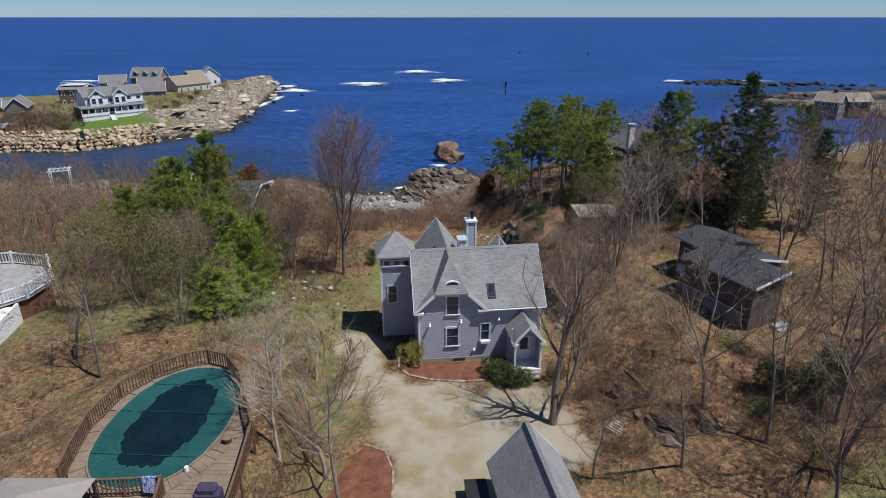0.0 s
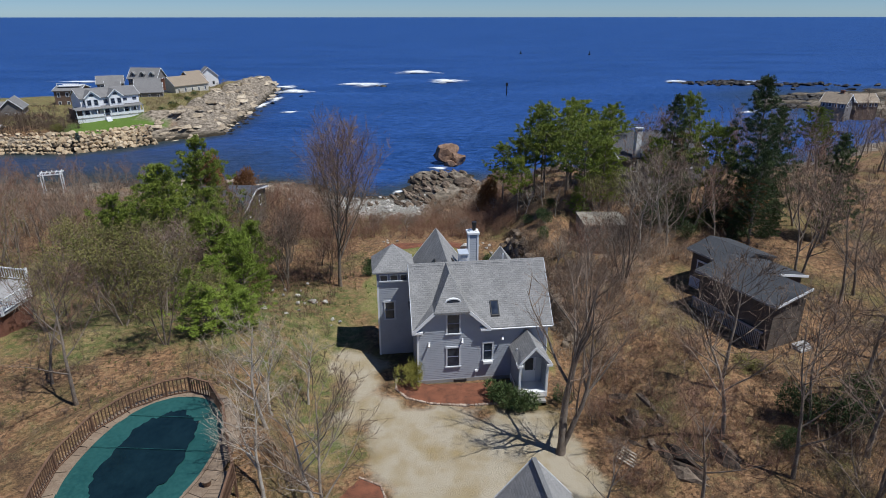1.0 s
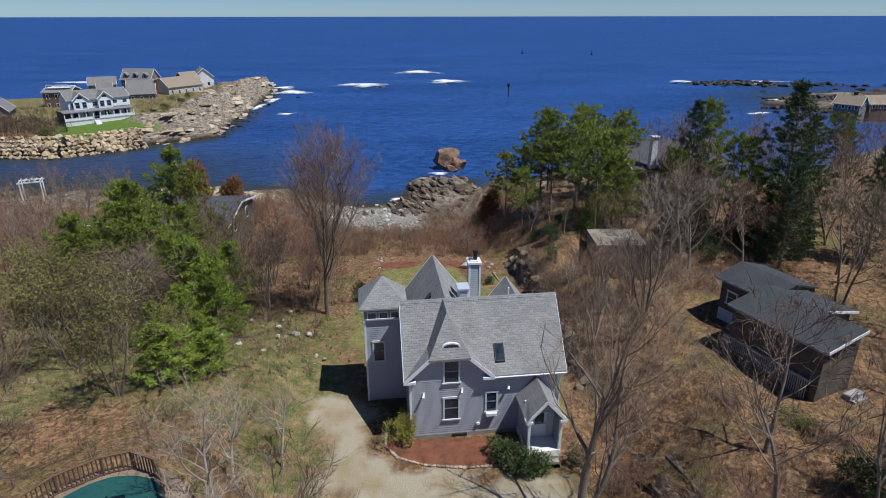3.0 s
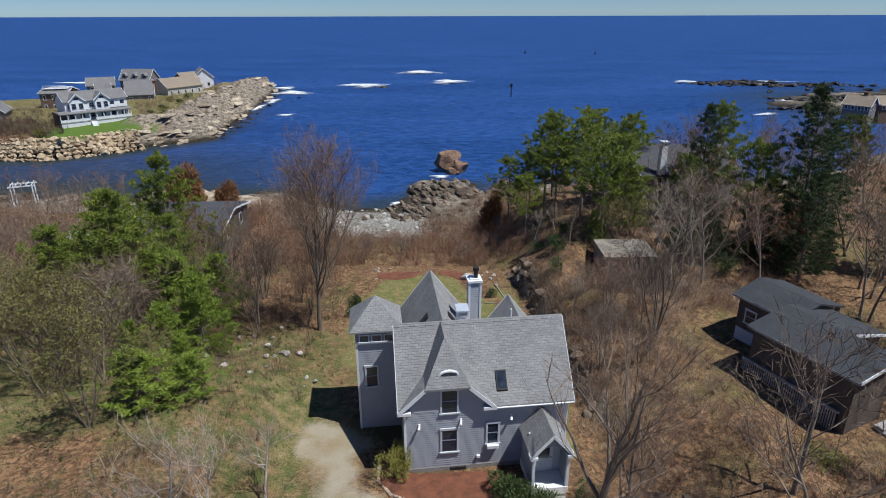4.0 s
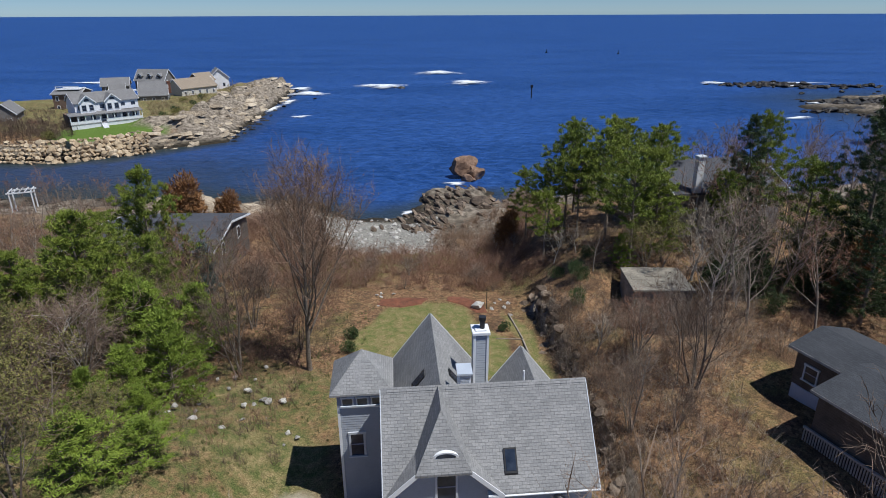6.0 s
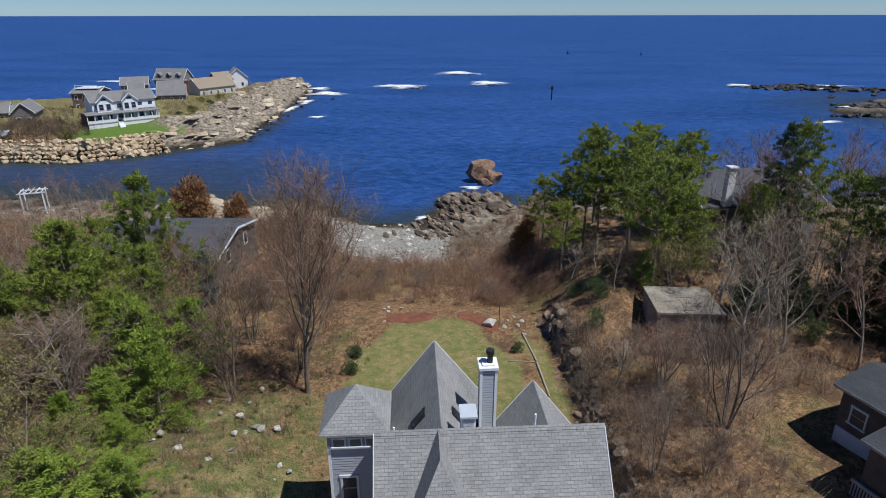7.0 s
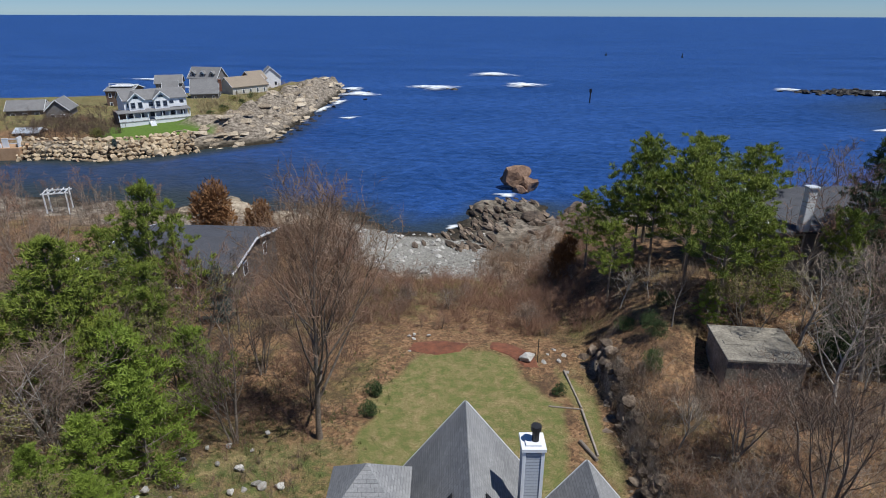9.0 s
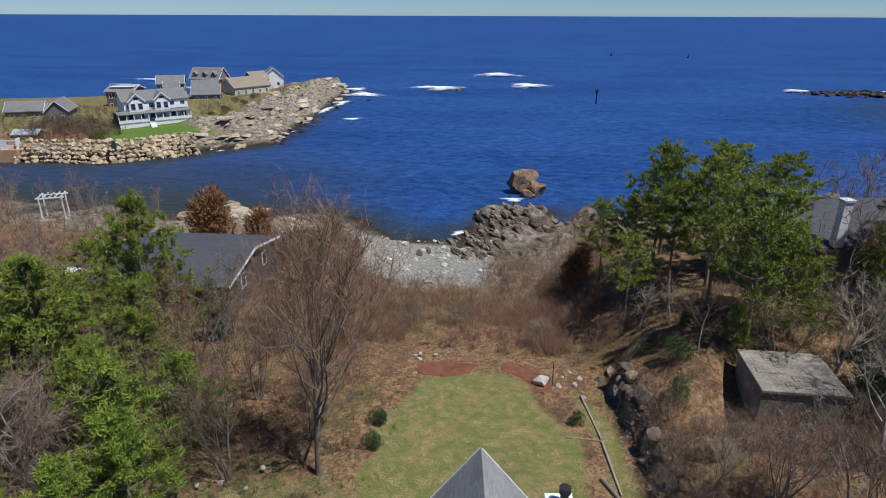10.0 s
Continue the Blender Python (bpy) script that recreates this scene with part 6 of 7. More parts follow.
for x, y in ((19.0, 22.5), (23.5, 24.0), (26.5, 27.5), (29.0, 30.5), (31.5, 34.0), (20.8, 31.0), (24.0, 30.8), (33.5, 39.0), (18.2, 27.6), (27.4, 23.0), (22.0, 19.6), (31.0, 45.0), (30.4, 50.5)):
    stand(rng.choice((wood[0], wood[2])), x, y, rng.uniform(0.85, 1.15), rng.uniform(0, 360))
made = 0
while made < 120:
    x, y = rng.uniform(17, 72), rng.uniform(22, 98)
    if not clear(x, y) or (x < 30 and y < 56) or (x < 27 and 66 < y) or (x < 34 and 64 < y < 82 and rng.random() < 0.5):
        continue
    wild((wood[0], wood[1], wood[2], wood[3], wood[0], wood[2]), x, y, rng.uniform(0.75, 1.08), rng.uniform(0, 360), x < 42 and y < 72)
    made += 1
made = 0
while made < 150:
    x, y = rng.uniform(-112, -17), rng.uniform(30, 126)
    if not clear(x, y) or (x > -26 and y < 50) or (y > 90 and x > -58) or (x < -75 and y < 60):
        continue
    wild((wood[1], wood[3], haze, haze) if x > -48 and y < 62 else (wood[1], wood[3], wood[0], wood[3], haze, wood[1]), x, y, rng.uniform(0.72, 1.0) * (0.78 if y > 75 else 1), rng.uniform(0, 360), x > -48 and y < 74)
    made += 1


for _ in range(70):
    x, y = rng.uniform(-62, -18), rng.uniform(58, 100)
    if clear(x, y) and not (x > -46 and y > 72):
        far_trees.append((sparse[rng.randrange(3)], x, y, rng.uniform(0.65, 0.95), rng.uniform(0, 360)))
for _ in range(26):
    x, y = rng.uniform(-44, -19), rng.uniform(47, 70)
    if clear(x, y):
        put(rng.choice((wood[1], wood[3], wood[0])), x, y, rng.uniform(0.6, 0.85), rng.uniform(0, 360))
cedar = conifer(103, 6.4, base=0.06, width=2.3, shape=0.62, label="dense dark green cedar", needle=M_DEEPNEEDLE, name="cedar_tree", gap=0.5, tuft=0.36, trunk_r=0.1)
for x, y, s in ((21.4, 61.6, 0.7), (23.4, 60.0, 0.85), (24.6, 62.8, 1.0), (26.8, 61.4, 1.0), (28.6, 64.2, 1.15), (22.2, 64.8, 0.8), (26.0, 66.6, 1.0), (30.6, 62.2, 1.1), (32.0, 58.6, 0.9), (28.2, 57.6, 0.7)):
    stand(cedar, x, y, s, x * 53)
evergreen = shrub(121, 1.9, 2.6, M_DEEPNEEDLE, 0.17, 3000, "shrub", "dark evergreen bush under the bare trees")
for x, y, s in ((20.6, 31.6, 0.8), (22.4, 30.4, 0.95), (24.2, 32.2, 0.9), (18.9, 29.6, 0.55), (27.5, 30.6, 0.9), (26.0, 26.4, 0.8), (10.4, 61.4, 0.6), (10.9, 64.6, 0.75), (9.4, 66.6, 0.5), (20.8, 61.2, 0.9), (22.9, 63.0, 1.1), (25.6, 61.0, 1.0), (28.0, 60.4, 1.1), (23.6, 57.4, 0.7), (31.0, 66.4, 1.2), (12.2, 68.6, 0.6)):
    stand(evergreen, x, y, s, x * 77)
for x, y, s in ((-85.5, 189.0, 0.9), (-84.0, 194.0, 0.8), (-87.0, 200.0, 1.0), (-83.5, 206.0, 0.8), (-87.5, 214.0, 0.9), (-90.0, 226.0, 0.9), (-91.5, 231.0, 0.8), (-93.0, 219.0, 0.8)):
    put(evergreen if s > 0.8 else yellow, x, y, s, x * 31, 0.8)


def woodland(trees, seed):
    """The far trees as one mass, with the same trunks and twigs."""
    cos, idx, tot, mats, base = [], [], [], [], 0
    slots = []
    for ob, x, y, s, r in trees:
        m = np.array(pose(x, y, ground_z(x, y), 0, 0, r) @ Matrix.Diagonal((s, s, s, 1)))
        for ch in ob.children:
            me = ch.data
            co = np.empty(len(me.vertices) * 3, np.float32)
            me.vertices.foreach_get("co", co)
            co = co.reshape(-1, 3) @ m[:3, :3].T.astype(np.float32) + m[:3, 3].astype(np.float32)
            li = np.empty(len(me.loops), np.int32)
            me.loops.foreach_get("vertex_index", li)
            lt = np.empty(len(me.polygons), np.int32)
            me.polygons.foreach_get("loop_total", lt)
            mat = me.materials[0]
            if mat not in slots:
                slots.append(mat)
            cos.append(co), idx.append(li + base), tot.append(lt), mats.append(np.full(len(lt), slots.index(mat), np.int32))
            base += len(co)
    co, idx, tot, mats = (np.concatenate(a) for a in (cos, idx, tot, mats))
    me = bpy.data.meshes.new("woodland")
    me.vertices.add(len(co))
    me.vertices.foreach_set("co", co.ravel())
    me.loops.add(len(idx))
    me.loops.foreach_set("vertex_index", idx)
    me.polygons.add(len(tot))
    me.polygons.foreach_set("loop_start", np.concatenate([[0], np.cumsum(tot)[:-1]]).astype(np.int32))
    me.update(calc_edges=True)
    ob = part_mesh("woodland", me, slots, None, "distant bare woods of brown and reddish trees")
    me.polygons.foreach_set("material_index", mats)
    return tagged(ob, category="woods", kind="stuff")


for _ in range(60):
    x, y = rng.uniform(84, 150), rng.uniform(140, 176)
    if ground_z(x, y) > -8.5:
        far_trees.append((sparse[rng.randrange(3)], x, y, rng.uniform(0.55, 0.85), rng.uniform(0, 360)))
woodland(far_trees, 1)
for k, (x, y) in enumerate(((46, 60), (50, 68), (-52, 70))):
    stand(sparse[k], x, y)


# ---- thickets, weeds and dry grass ----
def thicket(name, label, mat, count, area, h, stems=14, seed=0, w=0.022, ok=None, side=4, bush=0.5):
    """Many clumps of thin stems over an area: (x0, x1, y0, y1)."""
    g = np.random.default_rng(seed)
    x0, x1, y0, y1 = area
    px, py = g.uniform(x0, x1, count * 3), g.uniform(y0, y1, count * 3)
    pz = land(px, py, False)
    keep = np.array([ok is None or ok(a, b, c) for a, b, c in zip(px, py, pz)])
    px, py = px[keep][:count], py[keep][:count]
    n = len(px)
    hs = h * g.uniform(0.5, 1.2, n) * np.clip(0.95 + 0.6 * fnoise(px, py, 5.5, 2, seed), 0.4, 1.7)
    cx, cy, ch = np.repeat(px, stems), np.repeat(py, stems), np.repeat(hs, stems)
    m = n * stems
    th, lean = g.uniform(0, 6.283, m), np.abs(g.normal(0, bush, m))
    cx, cy = cx + g.normal(0, 0.12, m) * ch, cy + g.normal(0, 0.12, m) * ch
    cz = land(cx, cy) - 0.05
    d = np.stack([np.cos(th) * lean, np.sin(th) * lean, np.ones(m)], 1)
    d /= np.linalg.norm(d, axis=1, keepdims=True)
    L = ch * g.uniform(0.6, 1.15, m)
    p0 = np.stack([cx, cy, cz], 1)
    p1 = p0 + d * L[:, None]
    segs = [(p0, p1, np.full(m, w))]
    for _ in range(side):
        f = g.uniform(0.3, 0.95, m)[:, None]
        q = p0 + (p1 - p0) * f
        e = d * 0.7 + g.uniform(-0.8, 0.8, (m, 3)) * np.array([1, 1, 0.5])
        segs.append((q, q + e * (L * g.uniform(0.2, 0.45, m))[:, None], np.full(m, w * 0.7)))
    vs, k = [], 0
    for a, b, ww in segs:
        s = g.normal(0, 1, a.shape)
        s /= np.linalg.norm(s, axis=1, keepdims=True)
        vs.append(np.stack([a - s * ww[:, None] / 2, a + s * ww[:, None] / 2, b], 1).reshape(-1, 3))
    v = np.concatenate(vs)
    me = bpy.data.meshes.new(name)
    me.vertices.add(len(v))
    me.vertices.foreach_set("co", v.astype(np.float32).ravel())
    nf = len(v) // 3
    me.loops.add(len(v))
    me.loops.foreach_set("vertex_index", np.arange(len(v), dtype=np.int32))
    me.polygons.add(nf)
    me.polygons.foreach_set("loop_start", np.arange(0, len(v), 3, dtype=np.int32))
    me.update(calc_edges=True)
    ob = part_mesh(name, me, mat, None, label)
    return tagged(ob, category="brush", kind="stuff")


def off(x, y, z=0.0):
    return not (-6.4 < x < 8.2 and 20 < y < 69.5) and math.hypot(x + 13.5, (y - 23) * 0.8) > 6.8 and not (17.5 < x < 28 and 36 < y < 52) and not (11.5 < x < 19.5 and 58 < y < 64) and not (-47 < x < -28 and 33 < y < 52) and not (-9 < x < -3 and 30 < y < 46)


thicket("scrub", "dense reddish bare scrub behind the lawn", M_REDTWIG, 800, (-24, 9, 70.5, 99), 1.9, 20, 1, 0.024, lambda x, y, z: y > 70.5 + abs(x + 1) * 0.1 and z > -6.9, 5, 0.75)
thicket("scrub", "tan brush over the rocks beside the beach", M_FANTWIG, 420, (-4, 14, 94, 127), 1.7, 14, 21, 0.032, lambda x, y, z: z > -9.3 and x > -3.5 + max(0, y - 104) * 0.22, 4, 0.7)
thicket("scrub", "olive budding brush behind the lawn", M_BUD, 130, (-20, 4, 72, 94), 1.4, 16, 22, 0.026, lambda x, y, z: float(vnoise(x, y, 6.0, 4)) > 0.15, 5, 0.8)
thicket("scrub", "dark brush hanging over the stone bank", M_TWIG, 190, (7.6, 11.4, 44, 70), 1.2, 14, 23, 0.024, lambda x, y, z: abs(x - float(np.interp(y, [44, 52, 60, 68], [10.5, 9.3, 8.8, 7.6]))) < 0.8, 4, 0.9)
thicket("scrub", "brown bare scrub on the rocky rise", M_TWIG, 700, (9, 36, 22, 76), 1.2, 14, 2, 0.024, off, 4, 0.8)
thicket("scrub", "tangled pale brush on the slope", M_PALETWIG, 260, (8.5, 24, 40, 62), 1.9, 9, 3, 0.022, off, 4, 0.7)
thicket("scrub", "brown undergrowth beneath the trees", M_TWIG, 1500, (-66, -9, 24, 96), 1.5, 14, 4, 0.026, off, 4, 0.7)
thicket("scrub", "reddish undergrowth beneath the trees", M_REDTWIG, 1000, (-66, -10, 44, 100), 1.9, 14, 5, 0.026, off, 4, 0.7)
thicket("scrub", "brown brush down to the near shore", M_TWIG, 500, (-112, -50, 84, 130), 2.4, 14, 12, 0.05, lambda x, y, z: z > -8.6)
thicket("scrub", "brown brush above the shore stones", M_REDTWIG, 260, (-40, -20, 94, 110), 2.6, 16, 13, 0.035, lambda x, y, z: z > -7.6)
thicket("scrub", "dark thorny brush on the hillside", M_FANTWIG, 240, (9.5, 30, 46, 74), 1.4, 12, 14, 0.026, off, 4, 0.6)
thicket("scrub", "brown undergrowth among the pines", M_FANTWIG, 700, (4, 64, 66, 112), 1.3, 14, 6, 0.03, lambda x, y, z: z > -6)
thicket("scrub", "dark tangled brush under the roadside trees", M_TWIG, 420, (17, 36, 16, 36), 1.9, 13, 15, 0.028, off, 4, 0.7)
thicket("scrub", "tan brush against the concrete shed", M_FANTWIG, 130, (12.4, 20.4, 56.2, 59.4), 1.6, 15, 24, 0.026, None, 4, 0.6)
thicket("scrub", "low reddish brush on the rise", M_REDTWIG, 520, (9.5, 26, 28, 58), 1.0, 14, 25, 0.026, off, 5, 0.9)
thicket("scrub", "brown scrub between the far houses", M_TWIG, 260, (-150, -104, 158, 200), 1.8, 14, 26, 0.06, lambda x, y, z: z > -6.5 and not (-112 < x and y < 196))
thicket("dry_grass", "tufts of straw-coloured dry grass", M_STRAW, 2600, (-40, 32, 20, 72), 0.34, 12, 7, 0.022, off, 0)
thicket("weeds", "patches of low green weeds", M_WEED, 1500, (-40, -5, 22, 66), 0.4, 12, 8, 0.03, off, 1)
thicket("scrub", "brown scrub on the far shore", M_TWIG, 260, (-125, -100, 160, 178), 2.6, 14, 9, 0.06, lambda x, y, z: z > -6.5)
thicket("scrub", "brown scrub on the far shore", M_STRAW, 260, (-100, -80, 188, 262), 1.6, 14, 10, 0.06, lambda x, y, z: z > -6.0)


# ---- the far shore: houses, sea wall, reefs ----
M_WHITE = banded(material("white_clapboard", two((0.78, 0.79, 0.80), (0.86, 0.86, 0.86)), 1, 0.6, 12, 0.1, 0.004), 2, 0.18, 0.015, 0.8)
M_GREYSH = material("grey_shingle_wall", two((0.14, 0.13, 0.125), (0.24, 0.225, 0.215)), 1.4, 0.9, 10, 0.3, 0.01)
M_BROWNSH = material("brown_shingles", two((0.13, 0.085, 0.06), (0.22, 0.15, 0.11)), 1.4, 0.9, 10, 0.3, 0.01)
M_TANROOF = shingled("tan_shingles", [(0.3, (0.24, 0.19, 0.14)), (0.7, (0.34, 0.28, 0.21))], 0.4, 0.25)
M_GREYROOF = shingled("weathered_grey_shingles", [(0.3, (0.15, 0.145, 0.145)), (0.7, (0.25, 0.245, 0.24))], 0.4, 0.25)


def build_white_house():
    z, ang = -3.75, 45
    h = gable_house("house", pose(-102.1, 175.5, z, 0, 0, ang) @ Matrix.Scale(0.88, 4), 18.0, 9.5, 6.1, 2.4, M_WHITE, M_GREYROOF, "large white two-storey house with porches above the sea wall", 2, 6, base=-1.5, pane_w=1.5)
    for x in (3.3, 10.4):
        gb = new("cross_gable")
        gb.parent = h
        part("gable_wall", gable_wall(x - 2.1, x + 2.1, -1.0, 4, 2.9, 6.2, 8.1), M_WHITE, gb)
        for s in (-1, 1):
            q = [(x + s * 2.5, -1.35, 6.0), (x, -1.35, 8.3), (x, 4.6, 8.3), (x + s * 2.5, 4.6, 6.0)]
            part("roof_slope", slope(q if s < 0 else q[::-1], 0.15), M_GREYROOF, gb)
            bm = bmesh.new()
            beam(bm, (x + s * 2.5, -1.38, 5.92), (x, -1.38, 8.22), 0.06, 0.3)
            part("bargeboard", bm, M_TRIM, gb)
        arc = [(x + 0.75 * math.cos(math.pi * i / 10), -1.06, 6.5 + 0.75 * math.sin(math.pi * i / 10)) for i in range(11)]
        part("pane", prism(bmesh.new(), arc, (0, 0.05, 0)), M_GLASS, gb, "half-round window")
        for dx in (-1.0, 1.0):
            window(gb, x + dx - 0.7, x + dx + 0.7, 3.7, 5.5, -1.01, 0.14)
    # two-level front porch
    po = new("porch")
    po.parent = h
    part("porch_roof", slope([(-2.6, -2.9, 2.75), (18.2, -2.9, 2.75), (18.2, 0.2, 3.35), (-2.6, 0.2, 3.35)], 0.15), M_GREYROOF, po)
    part("porch_floor", boxes(((-2.4, -2.7, 0.0), (18.1, 0, 0.16))), M_LATTICE, po)
    part("skirt", boxes(((-2.35, -2.6, -1.6), (18.0, -2.5, 0.05))), M_TRIM, po)
    part("wing_wall", boxes(((-2.4, 0.0, -1.5), (0, 5.5, 2.8))), M_BROWNSH, po)
    for i in range(11):
        x = -2.3 + i * 2.02
        part("post", boxes(((x - 0.12, -2.65, 0.1), (x + 0.12, -2.41, 2.7))), M_TRIM, po)
    for a, b in ((-2.3, 5.6), (7.4, 18.0)):
        part("railing", boxes(((a, -2.62, 0.95), (b, -2.5, 1.05)), ((a, -2.6, 0.25), (b, -2.54, 0.95))), M_TRIM, po)
    part("balcony_rail", boxes(((12.6, -0.9, 3.4), (17.6, -0.8, 4.3))), M_TRIM, po)
    for i in range(5):
        part("step", boxes(((5.7, -3.2 - i * 0.35, -1.6), (7.3, -2.75 - i * 0.35, -0.1 - i * 0.28))), M_TRIM, po)


build_white_house()
gable_house("house", pose(-108.2, 220.0, -5.2, 0, 0, 20), 8.6, 9.0, 3.2, 4.0, M_GREYSH, M_GREYROOF, "grey shingled cottage with a white end wall", 1, 3, base=-2, chimney=(9.2, 3.5, 7.0), group="houses on the far shore")
gable_house("house", pose(-124.6, 249.0, -2.4, 0, 0, -4), 11.6, 7.6, 2.4, 3.6, M_GREYSH, M_GREYROOF, "grey shingled house with three gabled dormers", 1, 5, dormers=3, base=-2, group="houses on the far shore")
gable_house("house", pose(-99.4, 232.5, -4.6, 0, 0, 58), 14.5, 8.0, 3.4, 2.9, M_CREAM, M_TANROOF, "cream house with a low tan roof", 1, 5, base=-2, group="houses on the far shore")
gable_house("house", pose(-106.1, 271.7, -5.2, 0, 0, -62), 7.4, 7.5, 4.4, 3.4, M_WHITE, M_GREYROOF, "white gabled cottage at the end of the point", 1, 3, base=-2, group="houses on the far shore", pane_w=1.3)
gable_house("house", pose(-103.0, 256.5, -5.8, 0, 0, 60), 7.0, 6.5, 4.8, 2.6, M_BROWNSH, M_TANROOF, "small brown cottage among the others", 1, 2, base=-2, group="houses on the far shore")
gable_house("house", pose(-124.4, 200.0, -4.8, 0, 0, 12), 7.6, 10.0, 5.6, 1.2, M_BROWNSH, M_GREYROOF, "brown shingled house with a white roof terrace", 2, 3, base=-2, group="houses on the far shore")
gable_house("house", pose(-129.0, 234.0, -6.4, 0, 0, 24), 8.8, 8.0, 5.8, 2.4, M_GREYSH, M_GREYROOF, "grey house with white trim behind the others", 2, 3, base=-2, group="houses on the far shore")
gable_house("house", pose(-141.0, 180.0, -5.6, 0, 0, 24), 9.0, 7.0, 3.2, 2.2, M_GREYSH, M_GREYROOF, "grey shingled house with white window trim", 1, 3, base=-2, group="houses on the far shore", pane_w=1.3)
gable_house("house", pose(-132.6, 184.0, -5.5, 0, 0, 24), 5.4, 6.0, 3.0, 1.6, M_GREYSH, M_GREYROOF, "low grey link between two houses", 1, 2, base=-2, group="houses on the far shore")
gable_house("house", pose(-132.0, 187.6, -5.5, 0, 0, -66), 9.0, 5.6, 3.6, 2.6, M_GREYSH, M_GREYROOF, "grey gable-fronted house with broad white windows", 1, 3, base=-2, group="houses on the far shore")
gable_house("boathouse", pose(-124.6, 163.2, -7.4, 0, 0, 14), 5.4, 4.0, 2.4, 0.8, M_TRIMGREY, M_CAPM, "low boathouse with a pale metal roof", 1, 2, base=-2, group="houses on the far shore")
terrace = empty("roof_terrace", pose(-124.4, 200.0, 1.35, 0, 0, 12), "white railed terrace on the house roof", "terrace")
part("terrace_floor", boxes(((0.6, 2, 0.5), (7.2, 8, 0.65))), M_TRIM, terrace)
part("terrace_rail", boxes(((0.6, 2, 1.4), (7.2, 2.1, 1.55)), ((0.6, 2, 0.65), (0.7, 2.1, 1.5)), ((7.1, 2, 0.65), (7.2, 2.1, 1.5)), ((3.9, 2, 0.65), (4.0, 2.1, 1.5))), M_TRIM, terrace)
# small dormer of the roof behind the big white house
gable_house("house", pose(-122.6, 228.0, -6.4, 0, 0, 28), 4.6, 5.0, 4.6, 2.4, M_WHITE, M_GREYROOF, "small white gabled annex", 1, 1, base=-2, group="houses on the far shore")

# quay at the far left
M_SANDSTONE = material("orange_concrete", two((0.34, 0.2, 0.11), (0.52, 0.34, 0.2)), 1.0, 0.9, 8, 0.3, 0.02)
quay = empty("quay", pose(-129.5, 155.0, SEA, 0, 0, 14), "orange-tinted quay wall with a white railing", "quay")
part("quay_wall", boxes(((-24, -2.5, -1), (12, 8, 3.0)), bevel=0.1), M_SANDSTONE, quay)
part("parapet", boxes(((-24, -2.4, 3.0), (8, -2.0, 4.0)), bevel=0.03), M_TRIM, quay)
part("gangway", boxes(((8.2, -2.0, 3.0), (9.6, -1.8, 5.2)), ((11.6, -2.0, 3.0), (11.8, 0, 5.4)), ((8.2, -2.0, 4.9), (12.0, -1.85, 5.1)), ((8.2, -2.0, 3.9), (12.0, -1.9, 4.0))), M_TRIM, quay)
for x in (-6, -1):
    part("fender_post", boxes(((x, -2.75, -1), (x + 0.5, -2.45, 3.2))), M_RAIL, quay)

# houses to the right
gable_house("house", pose(20.8, 72.5, 5.6, 0, 0, 12), 11.0, 9.0, 2.6, 1.9, M_GREYSH, M_SLATE, "dark roofed house among the trees", 1, 3, base=-4)
wc = empty("chimney_stack", pose(22.6, 72.6, 6.0, 0, 0, 12), "white painted chimney on the grey roof", "chimney")
part("shaft", boxes(((-0.34, -0.3, 2.2), (0.34, 0.3, 5.5)), bevel=0.03), M_TRIM, wc)
part("stack_cap", boxes(((-0.42, -0.38, 5.5), (0.42, 0.38, 5.66)), bevel=0.02), M_TRIMGREY, wc)
gable_house("house", pose(110.0, 182.0, -2.2, 0, 0, -50), 6.5, 5.5, 2.2, 2.2, M_GREYSH, M_TANROOF, "grey house with a tan roof on the far point", 1, 4, base=-3, chimney=(4.0, 3.2, 5.2))
gable_house("house", pose(120.0, 181.0, -2.4, 0, 0, 4), 6.5, 5.5, 2.2, 2.0, M_BROWNSH, M_TANROOF, "brown house with a tan roof on the far point", 1, 4, base=-3)

# an arbour frame in the brush
ar = empty("arbour", pose(-73.5, 113.0, ground_z(-73.5, 113.0), 0, 0, 25), "weathered white garden arbour frame", "arbour")
za = 3.4
for x in (-1.6, 1.6):
    for y in (-1.2, 1.2):
        part("post", boxes(((x - 0.09, y - 0.09, -0.3), (x + 0.09, y + 0.09, za))), M_TRIM, ar)
for y in (-1.2, 1.2):
    part("beam", boxes(((-2.0, y - 0.07, za), (2.0, y + 0.07, za + 0.2))), M_TRIM, ar)
for i in range(5):
    part("rafter", boxes(((-1.6 + i * 0.8 - 0.05, -1.7, za + 0.2), (-1.6 + i * 0.8 + 0.05, 1.7, za + 0.35))), M_TRIM, ar)

# ---- rocks ----
M_ROCK = material("brown_grey_rock", [(0.28, (0.026, 0.019, 0.014)), (0.45, (0.115, 0.083, 0.058)), (0.62, (0.245, 0.185, 0.132)), (0.78, (0.38, 0.305, 0.23))], 0.5, 0.92, 6, 0.9, 0.15, rnd=0.25)
M_LEDGEDARK = material("dark_brown_ledge", [(0.3, (0.022, 0.017, 0.013)), (0.48, (0.085, 0.062, 0.046)), (0.68, (0.22, 0.17, 0.125))], 0.6, 0.92, 7, 0.9, 0.12, rnd=0.25)
M_STACK = material("reddish_brown_rock", [(0.3, (0.05, 0.03, 0.02)), (0.48, (0.19, 0.115, 0.075)), (0.66, (0.36, 0.24, 0.165))], 0.5, 0.92, 6, 0.9, 0.15)
